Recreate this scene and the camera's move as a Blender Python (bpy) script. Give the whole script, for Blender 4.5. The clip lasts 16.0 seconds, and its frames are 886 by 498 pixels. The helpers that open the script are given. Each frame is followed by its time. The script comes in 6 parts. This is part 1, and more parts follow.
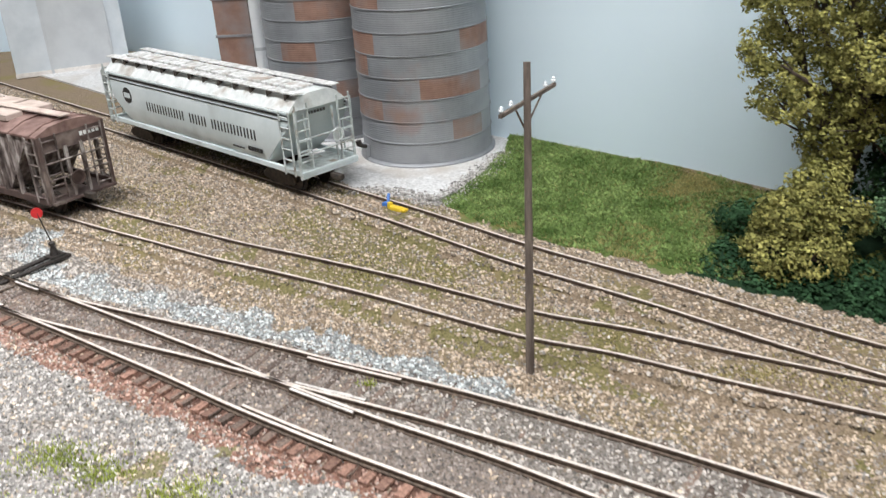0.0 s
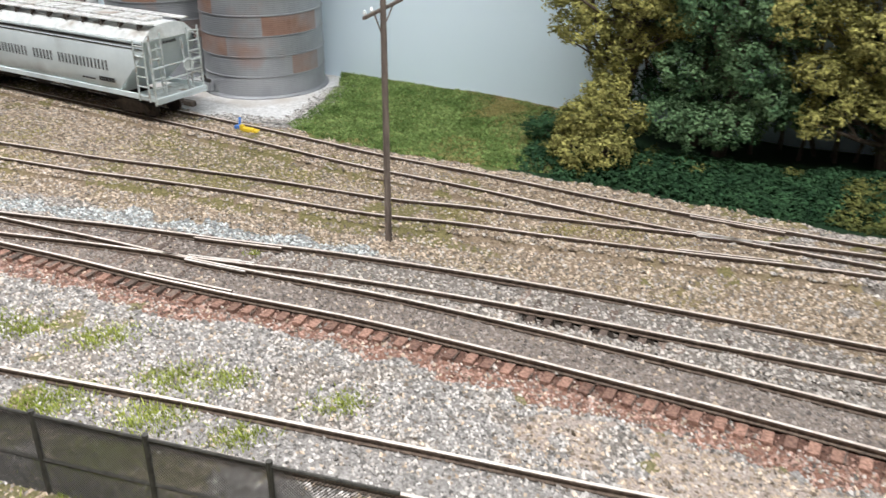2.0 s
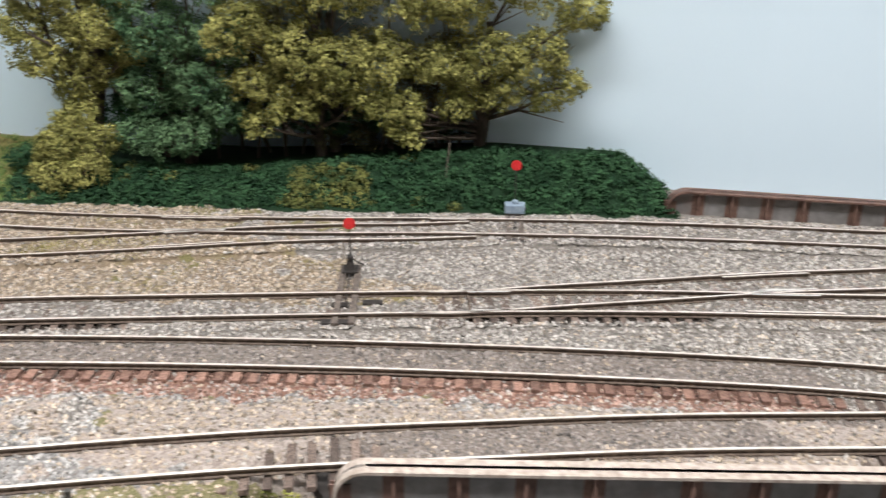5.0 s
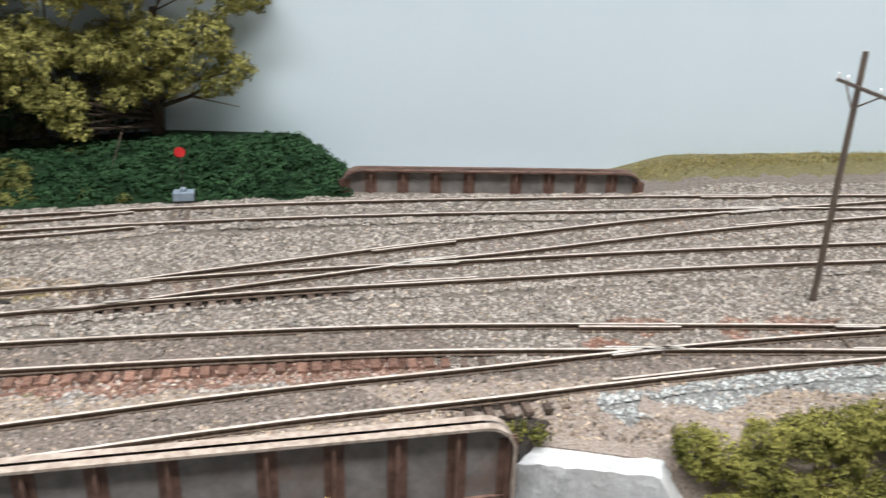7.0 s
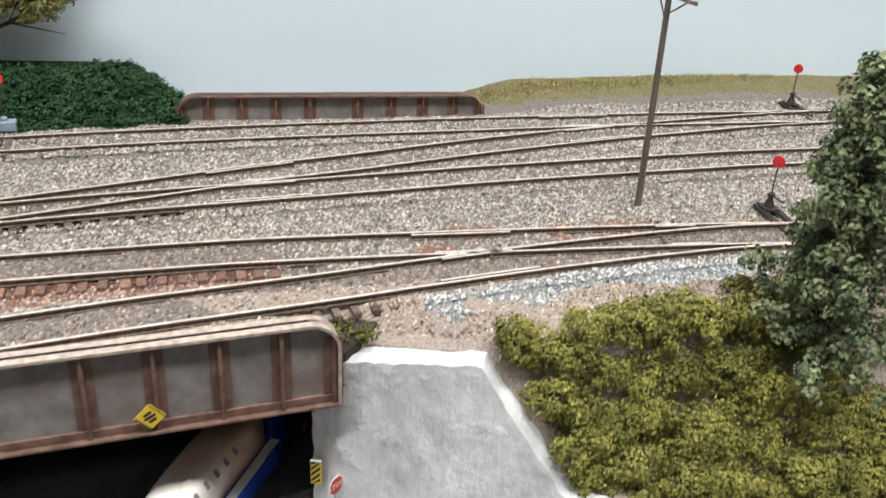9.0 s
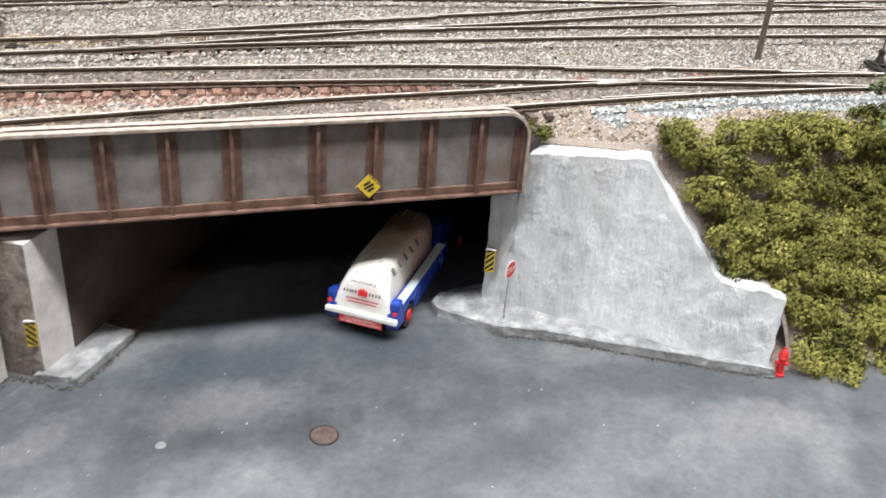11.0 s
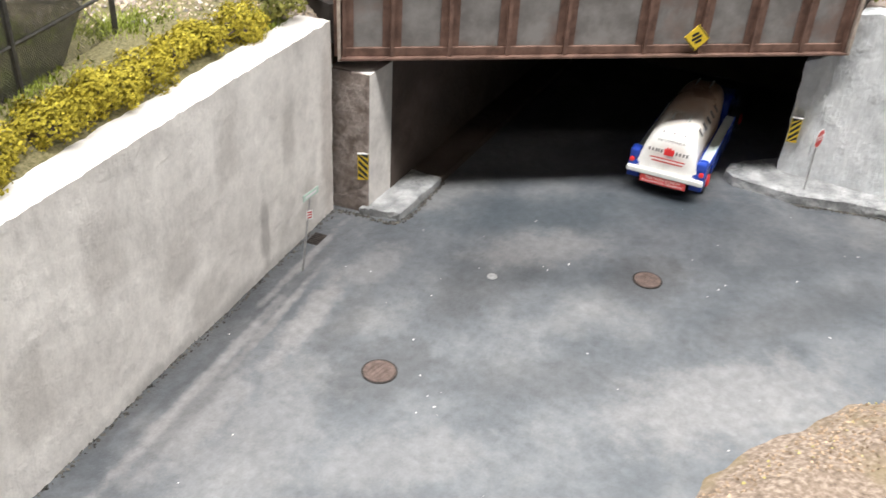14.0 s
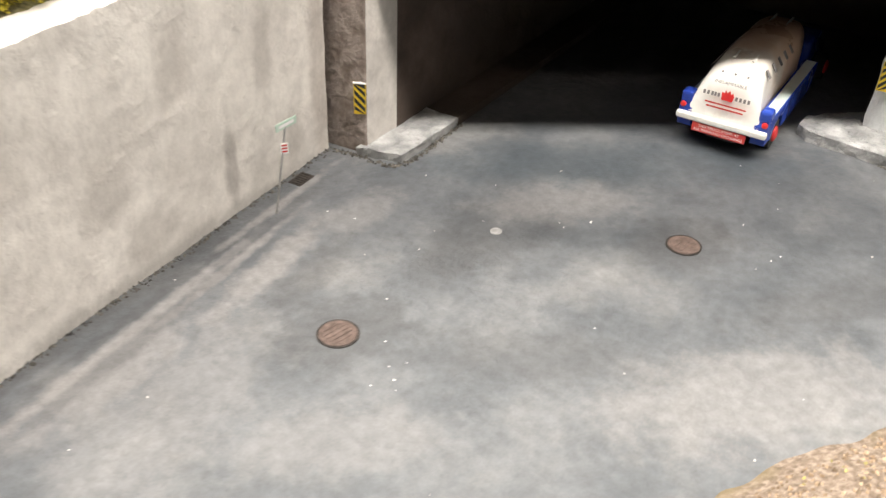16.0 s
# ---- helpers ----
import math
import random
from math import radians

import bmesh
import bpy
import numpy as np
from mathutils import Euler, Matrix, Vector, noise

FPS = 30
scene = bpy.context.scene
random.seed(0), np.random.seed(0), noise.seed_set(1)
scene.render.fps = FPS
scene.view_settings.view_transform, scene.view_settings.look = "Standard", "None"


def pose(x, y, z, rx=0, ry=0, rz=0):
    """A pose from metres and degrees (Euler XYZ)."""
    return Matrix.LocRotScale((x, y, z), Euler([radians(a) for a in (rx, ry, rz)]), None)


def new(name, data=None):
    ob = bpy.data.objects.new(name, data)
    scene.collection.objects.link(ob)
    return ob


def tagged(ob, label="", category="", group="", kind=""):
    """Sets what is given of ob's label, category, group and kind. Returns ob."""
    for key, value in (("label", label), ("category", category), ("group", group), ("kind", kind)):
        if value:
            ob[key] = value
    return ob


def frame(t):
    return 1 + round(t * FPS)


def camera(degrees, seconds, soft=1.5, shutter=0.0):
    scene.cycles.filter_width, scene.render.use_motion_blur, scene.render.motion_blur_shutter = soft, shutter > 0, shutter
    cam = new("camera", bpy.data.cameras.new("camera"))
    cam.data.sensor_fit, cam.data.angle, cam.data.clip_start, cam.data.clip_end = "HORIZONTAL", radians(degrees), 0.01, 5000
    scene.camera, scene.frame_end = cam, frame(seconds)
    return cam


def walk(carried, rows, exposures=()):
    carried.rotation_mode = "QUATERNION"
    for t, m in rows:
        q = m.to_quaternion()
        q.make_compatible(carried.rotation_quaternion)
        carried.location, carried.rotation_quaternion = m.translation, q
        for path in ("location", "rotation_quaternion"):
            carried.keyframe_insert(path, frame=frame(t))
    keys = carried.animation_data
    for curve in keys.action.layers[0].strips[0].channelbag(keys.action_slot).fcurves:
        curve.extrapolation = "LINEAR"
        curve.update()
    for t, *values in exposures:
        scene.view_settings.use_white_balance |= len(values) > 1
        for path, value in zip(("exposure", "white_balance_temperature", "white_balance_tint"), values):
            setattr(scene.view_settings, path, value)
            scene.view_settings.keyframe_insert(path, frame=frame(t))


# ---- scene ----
cam = camera(52.30, 16.0, soft=1.35, shutter=0.5)
# seconds; eye in millimetres; yaw, pitch and roll in degrees
PATH = [
    (0, 11.3, 73.8, 148.1, 0.01, -23.65, -3.97),
    (0.5, 8.2, 55.9, 142.9, -1.84, -23.52, -2.74),
    (1, 2.9, 37.9, 140.7, -5.19, -24.34, -2.73),
    (1.5, -6.6, 22.7, 139.0, -9.03, -24.73, -1.81),
    (2, -18.8, 9.1, 139.3, -13.84, -25.08, -0.25),
    (2.5, -24.5, 2.3, 136.0, -17.97, -25.10, 0.43),
    (3, -21.0, -9.0, 145.2, -23.36, -24.78, 0.80),
    (3.5, -24.4, -19.2, 151.4, -28.60, -24.63, 1.16),
    (4, -18.5, -35.0, 155.3, -33.35, -24.41, 0.79),
    (6.3, 28.6, -100.9, 150.3, -48.54, -24.10, 1.19),
    (6.5, 32.7, -106.6, 153.2, -49.58, -24.35, 1.14),
    (7, 47.2, -118.2, 153.4, -53.22, -24.37, 1.86),
    (7.5, 56.1, -129.4, 148.5, -56.50, -24.01, 2.21),
    (8, 65.3, -136.5, 148.7, -59.41, -25.05, 2.72),
    (8.2, 65.9, -138.9, 148.1, -60.25, -25.43, 2.99),
    (10.3, -3.8, -128.0, 113.7, -62.17, -27.64, 3.85),
    (10.5, -10.9, -124.9, 110.0, -62.05, -27.96, 4.12),
    (11, -24.3, -122.5, 104.7, -60.96, -28.77, 4.45),
    (11.5, -35.5, -121.9, 99.3, -59.68, -29.01, 4.35),
    (12, -45.1, -118.4, 94.6, -58.66, -29.30, 4.19),
    (12.5, -54.6, -116.2, 89.2, -57.35, -29.88, 4.02),
    (13, -62.7, -103.1, 85.7, -56.38, -31.26, 4.38),
    (13.5, -67.9, -92.9, 80.4, -54.23, -31.84, 3.76),
    (14, -72.5, -82.9, 76.3, -52.55, -32.79, 3.46),
    (14.5, -69.3, -78.2, 69.5, -51.35, -33.70, 3.16),
    (15, -64.0, -78.4, 62.8, -49.68, -34.45, 2.77),
    (15.5, -52.1, -79.0, 57.8, -48.05, -34.93, 2.48),
    (16, -32.1, -83.2, 51.4, -45.46, -34.97, 2.38),
]
# seconds, stops, kelvin, tint
EXPOSURES = [(0, 0.02, 6500, 10), (2, 0.05, 6500, 10), (3, 0.14, 6500, 10), (4, 0.17, 6500, 10), (6.3, 0.0, 6550, 10), (8.2, -0.04, 6750, 10), (10.3, 0.34, 6600, 10), (13, 0.38, 6450, 10), (14.2, 0.43, 6850, 10), (15.3, 0.48, 7300, 11), (16, 0.52, 7450, 11)]
walk(cam, [(t, pose(x / 1000, y / 1000, e / 1000, 0, 0, yaw) @ pose(0, 0, 0, 90 + pitch, 0, 0) @ pose(0, 0, 0, 0, 0, roll))
           for t, x, y, e, yaw, pitch, roll in PATH],
     EXPOSURES)

# ---- world, light ----
world = bpy.data.worlds.new("room")
scene.world = world
world.use_nodes = True
world.node_tree.nodes["Background"].inputs[0].default_value = (0.80, 0.90, 1.0, 1)
world.node_tree.nodes["Background"].inputs[1].default_value = 0.30


def lamp(name, size_x, size_y, watts, x, y, z, turn, color=(1, 1, 1)):
    data = bpy.data.lights.new(name, "AREA")
    data.shape, data.size, data.size_y, data.energy, data.color = "RECTANGLE", size_x, size_y, watts, color
    ob = new(name, data)
    ob.matrix_world = pose(x, y, z, 0, 0, turn)
    return ob


# unseen lamps under the hall ceiling: one from shadow edges, two added as fill
lamp("unseen_lamp", 2.6, 0.22, 50, -0.05, -0.30, 1.38, -41.5, (0.985, 0.99, 1.0))
lamp("unseen_lamp", 2.6, 0.22, 34, 0.75, 0.65, 1.38, -41.5, (0.985, 0.99, 1.0))
lamp("unseen_lamp", 2.6, 0.22, 4, -0.83, -1.08, 1.38, -41.5, (1.0, 0.95, 0.88))

# ---- materials ----
MATS = {}


def material(name, colors, scale=1.0, rough=0.8, metal=0.0, bump=0.0, bump_scale=None, detail=6.0, spread=(0.35, 0.65),
             blotch=None, blotch_scale=0.15, blotch_range=(0.5, 0.62), island=0.0, piece=0.0, stretch=(1, 1, 1), wear=0.0, local=False, spec=0.5):
    """A procedural surface. colors: two or three colours run through by a fine noise, scale in features a millimetre; blotch: a colour in larger patches."""
    if name in MATS:
        return MATS[name]
    m = bpy.data.materials.new(name)
    m.use_nodes = True
    nt = m.node_tree
    n, l = nt.nodes, nt.links
    bsdf = n["Principled BSDF"]
    bsdf.inputs["Metallic"].default_value = metal
    bsdf.inputs["Specular IOR Level"].default_value = spec
    if local:
        where = n.new("ShaderNodeTexCoord").outputs["Object"]
    else:
        where = n.new("ShaderNodeNewGeometry").outputs["Position"]
    mapping = n.new("ShaderNodeMapping")
    mapping.inputs["Scale"].default_value = stretch
    l.new(where, mapping.inputs[0])
    where = mapping.outputs[0]

    def noise_node(s, d=detail, r=0.6):
        t = n.new("ShaderNodeTexNoise")
        t.inputs["Scale"].default_value, t.inputs["Detail"].default_value, t.inputs["Roughness"].default_value = s * 1000, d, r
        l.new(where, t.inputs["Vector"])
        return t.outputs["Fac"]

    def ramp(fac, stops):
        r = n.new("ShaderNodeValToRGB")
        e = r.color_ramp.elements
        while len(e) < len(stops):
            e.new(0.5)
        for k, (p, c) in enumerate(stops):
            e[k].position, e[k].color = p, (*c, 1)
        l.new(fac, r.inputs[0])
        return r.outputs[0]

    fine = noise_node(scale)
    lo, hi = spread
    color = ramp(fine, [(lo + (hi - lo) * k / max(1, len(colors) - 1), c) for k, c in enumerate(colors)])
    if blotch:
        big = ramp(noise_node(blotch_scale, 5, 0.55), [(blotch_range[0], (0, 0, 0)), (blotch_range[1], (1, 1, 1))])
        mix = n.new("ShaderNodeMix")
        mix.data_type = "RGBA"
        l.new(big, mix.inputs[0]), l.new(color, mix.inputs[6])
        mix.inputs[7].default_value = (*blotch, 1)
        color = mix.outputs[2]
    for amount, node, out in ((island, "ShaderNodeNewGeometry", "Random Per Island"), (piece, "ShaderNodeObjectInfo", "Random")):
        if amount:
            hsv, rng = n.new("ShaderNodeHueSaturation"), n.new("ShaderNodeMapRange")
            rng.inputs[3].default_value, rng.inputs[4].default_value = 1 - amount, 1 + amount
            l.new(n.new(node).outputs[out], rng.inputs[0]), l.new(rng.outputs[0], hsv.inputs["Value"]), l.new(color, hsv.inputs["Color"])
            color = hsv.outputs[0]
    l.new(color, bsdf.inputs["Base Color"])
    rr = n.new("ShaderNodeMapRange")
    rr.inputs[3].default_value, rr.inputs[4].default_value = max(0.02, rough - 0.12), min(1, rough + 0.12)
    l.new(fine, rr.inputs[0]), l.new(rr.outputs[0], bsdf.inputs["Roughness"])
    if bump:
        b = n.new("ShaderNodeBump")
        b.inputs["Strength"].default_value, b.inputs["Distance"].default_value = 1.0, bump / 1000
        l.new(noise_node(bump_scale or scale), b.inputs["Height"]), l.new(b.outputs[0], bsdf.inputs["Normal"])
    MATS[name] = m
    return m


# ---- mesh helpers (millimetres) ----
def mesh_of(name, bm, *mats):
    for v in bm.verts:
        v.co *= 0.001
    me = bpy.data.meshes.new(name)
    bm.to_mesh(me)
    bm.free()
    for m in mats:
        me.materials.append(m)
    return me


def smooth(ob, angle=40):
    ob.data.shade_smooth()
    ob.data.set_sharp_from_angle(angle=radians(angle))
    return ob


def part(name, bm, mat, parent=None, label="", soft=0):
    mats = mat if isinstance(mat, (tuple, list)) else (mat,)
    ob = new(name, mesh_of(name, bm, *mats))
    ob.parent = parent
    if label:
        ob["label"] = label
    if soft:
        smooth(ob, soft)
    return ob


def thing(name, label, category, x=0, y=0, z=0, turn=0, group="", kind="", tilt=(0, 0)):
    ob = new(name)
    ob.empty_display_size = 0.005
    ob.matrix_world = pose(x / 1000, y / 1000, z / 1000, tilt[0], tilt[1], turn)
    return tagged(ob, label, category, group, kind)


def box(x0, x1, y0, y1, z0, z1, bm=None, bevel=0.0, mat=0, m=None):
    bm = bm or bmesh.new()
    vs = [bm.verts.new((x, y, z)) for z in (z0, z1) for y in (y0, y1) for x in (x0, x1)]
    fs = [bm.faces.new([vs[k] for k in f]) for f in ((0, 2, 3, 1), (4, 5, 7, 6), (0, 1, 5, 4), (2, 6, 7, 3), (0, 4, 6, 2), (1, 3, 7, 5))]
    for f in fs:
        f.material_index = mat
    if m is not None:
        bmesh.ops.transform(bm, matrix=m, verts=vs)
    if bevel:
        es = list({e for f in fs for e in f.edges})
        r = bmesh.ops.bevel(bm, geom=es, offset=bevel, segments=2, affect="EDGES", profile=0.5)
        for f in r["faces"]:
            f.material_index = mat
    return bm


def rod(a, b, r, bm=None, n=8, r2=None, mat=0, caps=True):
    bm = bm or bmesh.new()
    a, b = Vector(a), Vector(b)
    q = (b - a).to_track_quat("Z", "Y")
    rings = []
    for p, rad in ((a, r), (b, r if r2 is None else r2)):
        rings.append([bm.verts.new(p + q @ Vector((rad * math.cos(2 * math.pi * k / n), rad * math.sin(2 * math.pi * k / n), 0))) for k in range(n)])
    for k in range(n):
        f = bm.faces.new((rings[0][k], rings[0][(k + 1) % n], rings[1][(k + 1) % n], rings[1][k]))
        f.material_index = mat
    if caps:
        bm.faces.new(rings[0][::-1]).material_index = mat
        bm.faces.new(rings[1]).material_index = mat
    return bm


def lathe(profile, bm=None, n=24, centre=(0, 0), mat=0):
    """A solid of revolution about z from (radius, height) pairs, bottom to top."""
    bm = bm or bmesh.new()
    rings = [[bm.verts.new((centre[0] + r * math.cos(2 * math.pi * k / n), centre[1] + r * math.sin(2 * math.pi * k / n), z)) for k in range(n)] for r, z in profile]
    for a, b in zip(rings, rings[1:]):
        for k in range(n):
            bm.faces.new((a[k], a[(k + 1) % n], b[(k + 1) % n], b[k])).material_index = mat
    bm.faces.new(rings[0][::-1]).material_index = mat
    bm.faces.new(rings[-1]).material_index = mat
    return bm


def prism(outline, z0, z1, bm=None, mat=0, m=None):
    """An outline in x, y (anticlockwise) drawn up from z0 to z1; m places it."""
    bm = bm or bmesh.new()
    lo = [bm.verts.new((x, y, z0)) for x, y in outline]
    hi = [bm.verts.new((x, y, z1)) for x, y in outline]
    bm.faces.new(lo[::-1]).material_index = mat
    bm.faces.new(hi).material_index = mat
    for k in range(len(lo)):
        j = (k + 1) % len(lo)
        bm.faces.new((lo[k], lo[j], hi[j], hi[k])).material_index = mat
    if m is not None:
        bmesh.ops.transform(bm, matrix=m, verts=lo + hi)
    return bm


def frame_xyz(origin, along, up=(0, 0, 1)):
    """x runs along, z up, y to the left of along; millimetres."""
    x = Vector(along).normalized()
    z = Vector(up)
    y = z.cross(x).normalized()
    z = x.cross(y)
    m = Matrix((x, y, z)).transposed().to_4x4()
    m.translation = Vector(origin)
    return m


def upright(origin, along):
    """For prism(): the outline's x runs along, its y up, its height outward to the right of along."""
    x = Vector((*along, 0)).normalized()
    z = Vector((0, 0, 1))
    out = x.cross(z)
    m = Matrix((x, z, out)).transposed().to_4x4()
    m.translation = Vector(origin)
    return m


def mesh_raw(name, verts, faces, mat, smooth_it=False):
    """A mesh from arrays in millimetres; faces all of one size."""
    me = bpy.data.meshes.new(name)
    me.vertices.add(len(verts))
    me.vertices.foreach_set("co", (np.asarray(verts, float) * 0.001).ravel())
    k = faces.shape[1]
    me.loops.add(faces.size)
    me.loops.foreach_set("vertex_index", faces.ravel().astype(np.int32))
    me.polygons.add(len(faces))
    me.polygons.foreach_set("loop_start", np.arange(0, faces.size, k, dtype=np.int32))
    me.update(calc_edges=True)
    me.validate()
    for m in (mat if isinstance(mat, (tuple, list)) else (mat,)):
        me.materials.append(m)
    if smooth_it:
        me.shade_smooth()
    return me


# ---- lines in plan ----
def spline(points, step=3.0):
    """A smooth line through points in plan, as an even run of places."""
    p = np.array([points[0], *points, points[-1]], float)
    p[0], p[-1] = 2 * p[1] - p[2], 2 * p[-2] - p[-3]
    out = []
    for a, b, c, d in zip(p, p[1:], p[2:], p[3:]):
        for t in np.linspace(0, 1, 16, endpoint=False):
            out.append(0.5 * (2 * b + (c - a) * t + (2 * a - 5 * b + 4 * c - d) * t * t + (3 * b - a - 3 * c + d) * t ** 3))
    out.append(p[-2])
    out = np.array(out)
    run = np.r_[0, np.cumsum(np.linalg.norm(np.diff(out, axis=0), axis=1))]
    s = np.linspace(0, run[-1], max(2, int(run[-1] / step) + 1))
    return np.stack([np.interp(s, run, out[:, 0]), np.interp(s, run, out[:, 1])], 1)


def normals(line):
    d = np.gradient(line, axis=0)
    d /= np.linalg.norm(d, axis=1)[:, None]
    return np.stack([-d[:, 1], d[:, 0]], 1)


def dist_to(line, x, y):
    """The distance of places to a line in plan."""
    best = np.full(np.shape(x), 1e9)
    for (ax, ay), (bx, by) in zip(line, line[1:]):
        dx, dy = bx - ax, by - ay
        t = np.clip(((x - ax) * dx + (y - ay) * dy) / (dx * dx + dy * dy), 0, 1)
        best = np.minimum(best, np.hypot(x - ax - t * dx, y - ay - t * dy))
    return best


def side_of(line, x, y):
    """How far places lie to the left of a line in plan."""
    nl = normals(line)
    k = np.argmin(np.hypot(x[..., None] - line[:, 0], y[..., None] - line[:, 1]), -1)
    return (x - line[k, 0]) * nl[k, 0] + (y - line[k, 1]) * nl[k, 1]


def inside(poly, x, y):
    odd = np.zeros(np.shape(x), bool)
    for (ax, ay), (bx, by) in zip(poly, poly[1:] + poly[:1]):
        cross = (ay > y) != (by > y)
        with np.errstate(divide="ignore", invalid="ignore"):
            odd ^= cross & (x < (bx - ax) * (y - ay) / (by - ay if by != ay else 1e-9) + ax)
    return odd


def value_noise(x, y, scale, seed=0):
    """Smooth random heights in plan, between -1 and 1."""
    rng = np.random.RandomState(seed)
    grid = rng.uniform(-1, 1, (64, 64))
    u, v = np.asarray(x) / scale + 1000, np.asarray(y) / scale + 1000
    i, j = np.floor(u).astype(int), np.floor(v).astype(int)
    f, g = u - i, v - j
    f, g = f * f * (3 - 2 * f), g * g * (3 - 2 * g)
    i, j = i % 64, j % 64
    i1, j1 = (i + 1) % 64, (j + 1) % 64
    return (grid[i, j] * (1 - f) + grid[i1, j] * f) * (1 - g) + (grid[i, j1] * (1 - f) + grid[i1, j1] * f) * g


def stain_or_shade(mat, colour, centre, u, half_u, half_v, strength=0.6, v=None, grain=0.14, ragged=0.5):
    """A ragged oval tint on a surface, for stains or painted shade: its middle, its long direction, its half sizes."""
    nt = mat.node_tree
    n, l = nt.nodes, nt.links
    u = Vector((u[0], u[1], u[2] if len(u) > 2 else 0)).normalized()
    v = Vector(v).normalized() if v else Vector((-u.y, u.x, 0))
    base = n["Principled BSDF"].inputs["Base Color"]
    old = base.links[0].from_socket
    rel = n.new("ShaderNodeVectorMath")
    rel.operation = "SUBTRACT"
    rel.inputs[1].default_value = [c / 1000 for c in centre]
    l.new(n.new("ShaderNodeNewGeometry").outputs["Position"], rel.inputs[0])
    both = n.new("ShaderNodeCombineXYZ")
    for k, (axis, half) in enumerate(((u, half_u), (v, half_v))):
        dot = n.new("ShaderNodeVectorMath")
        dot.operation = "DOT_PRODUCT"
        dot.inputs[1].default_value = axis * (1000 / half)
        l.new(rel.outputs[0], dot.inputs[0]), l.new(dot.outputs["Value"], both.inputs[k])
    far = n.new("ShaderNodeVectorMath")
    far.operation = "LENGTH"
    l.new(both.outputs[0], far.inputs[0])
    wob = n.new("ShaderNodeTexNoise")
    wob.inputs["Scale"].default_value, wob.inputs["Detail"].default_value, wob.inputs["Roughness"].default_value = grain * 1000, 8, 0.65
    l.new(rel.outputs[0], wob.inputs["Vector"])
    add = n.new("ShaderNodeMath")
    add.operation = "MULTIPLY_ADD"
    add.inputs[1].default_value = -2.2 * ragged
    l.new(wob.outputs["Fac"], add.inputs[0])
    l.new(far.outputs["Value"], add.inputs[2])
    fade = n.new("ShaderNodeMapRange")
    fade.interpolation_type = "SMOOTHSTEP"
    for k, val in ((1, 1.0 - 1.1 * ragged), (2, 0.35 - 1.1 * ragged), (3, 0.0), (4, strength)):
        fade.inputs[k].default_value = val
    l.new(add.outputs[0], fade.inputs[0])
    mix = n.new("ShaderNodeMix")
    mix.data_type = "RGBA"
    l.new(fade.outputs[0], mix.inputs[0]), l.new(old, mix.inputs[6])
    mix.inputs[7].default_value = (*colour, 1)
    l.new(mix.outputs[2], base)


def grain(mat, scale, amount):
    """Fine light and dark specks over a surface, scale in features a millimetre."""
    nt = mat.node_tree
    n, l = nt.nodes, nt.links
    base = n["Principled BSDF"].inputs["Base Color"]
    old = base.links[0].from_socket
    t = n.new("ShaderNodeTexNoise")
    t.inputs["Scale"].default_value, t.inputs["Detail"].default_value, t.inputs["Roughness"].default_value = scale * 1000, 4, 0.75
    l.new(n.new("ShaderNodeNewGeometry").outputs["Position"], t.inputs["Vector"])
    rng = n.new("ShaderNodeMapRange")
    for k, val in ((1, 0.3), (2, 0.7), (3, 1 - amount), (4, 1 + amount)):
        rng.inputs[k].default_value = val
    hsv = n.new("ShaderNodeHueSaturation")
    l.new(t.outputs["Fac"], rng.inputs[0]), l.new(rng.outputs[0], hsv.inputs["Value"]), l.new(old, hsv.inputs["Color"])
    l.new(hsv.outputs[0], base)


def pocks(mat, scale, depth, share=0.6):
    """Scattered shallow chips and ridges in a cast surface."""
    nt = mat.node_tree
    n, l = nt.nodes, nt.links
    bsdf = n["Principled BSDF"]
    t = n.new("ShaderNodeTexNoise")
    t.inputs["Scale"].default_value, t.inputs["Detail"].default_value, t.inputs["Roughness"].default_value = scale * 1000, 5, 0.6
    l.new(n.new("ShaderNodeNewGeometry").outputs["Position"], t.inputs["Vector"])
    step = n.new("ShaderNodeMapRange")
    step.inputs[1].default_value, step.inputs[2].default_value = share - 0.07, share + 0.09
    l.new(t.outputs["Fac"], step.inputs[0])
    b = n.new("ShaderNodeBump")
    b.inputs["Strength"].default_value, b.inputs["Distance"].default_value = 1.0, depth / 1000
    l.new(step.outputs[0], b.inputs["Height"])
    if bsdf.inputs["Normal"].links:
        l.new(bsdf.inputs["Normal"].links[0].from_socket, b.inputs["Normal"])
    l.new(b.outputs[0], bsdf.inputs["Normal"])


# ---- surfaces ----
ROAD_LEVEL = -72.0


def soil(name, dark, light, patch=None, where=0.03):
    return material(name, [dark, light], 1.1, 0.95, bump=0.6, bump_scale=0.9, blotch=patch, blotch_scale=where, blotch_range=(0.5, 0.66), spread=(0.32, 0.68), spec=0.2)


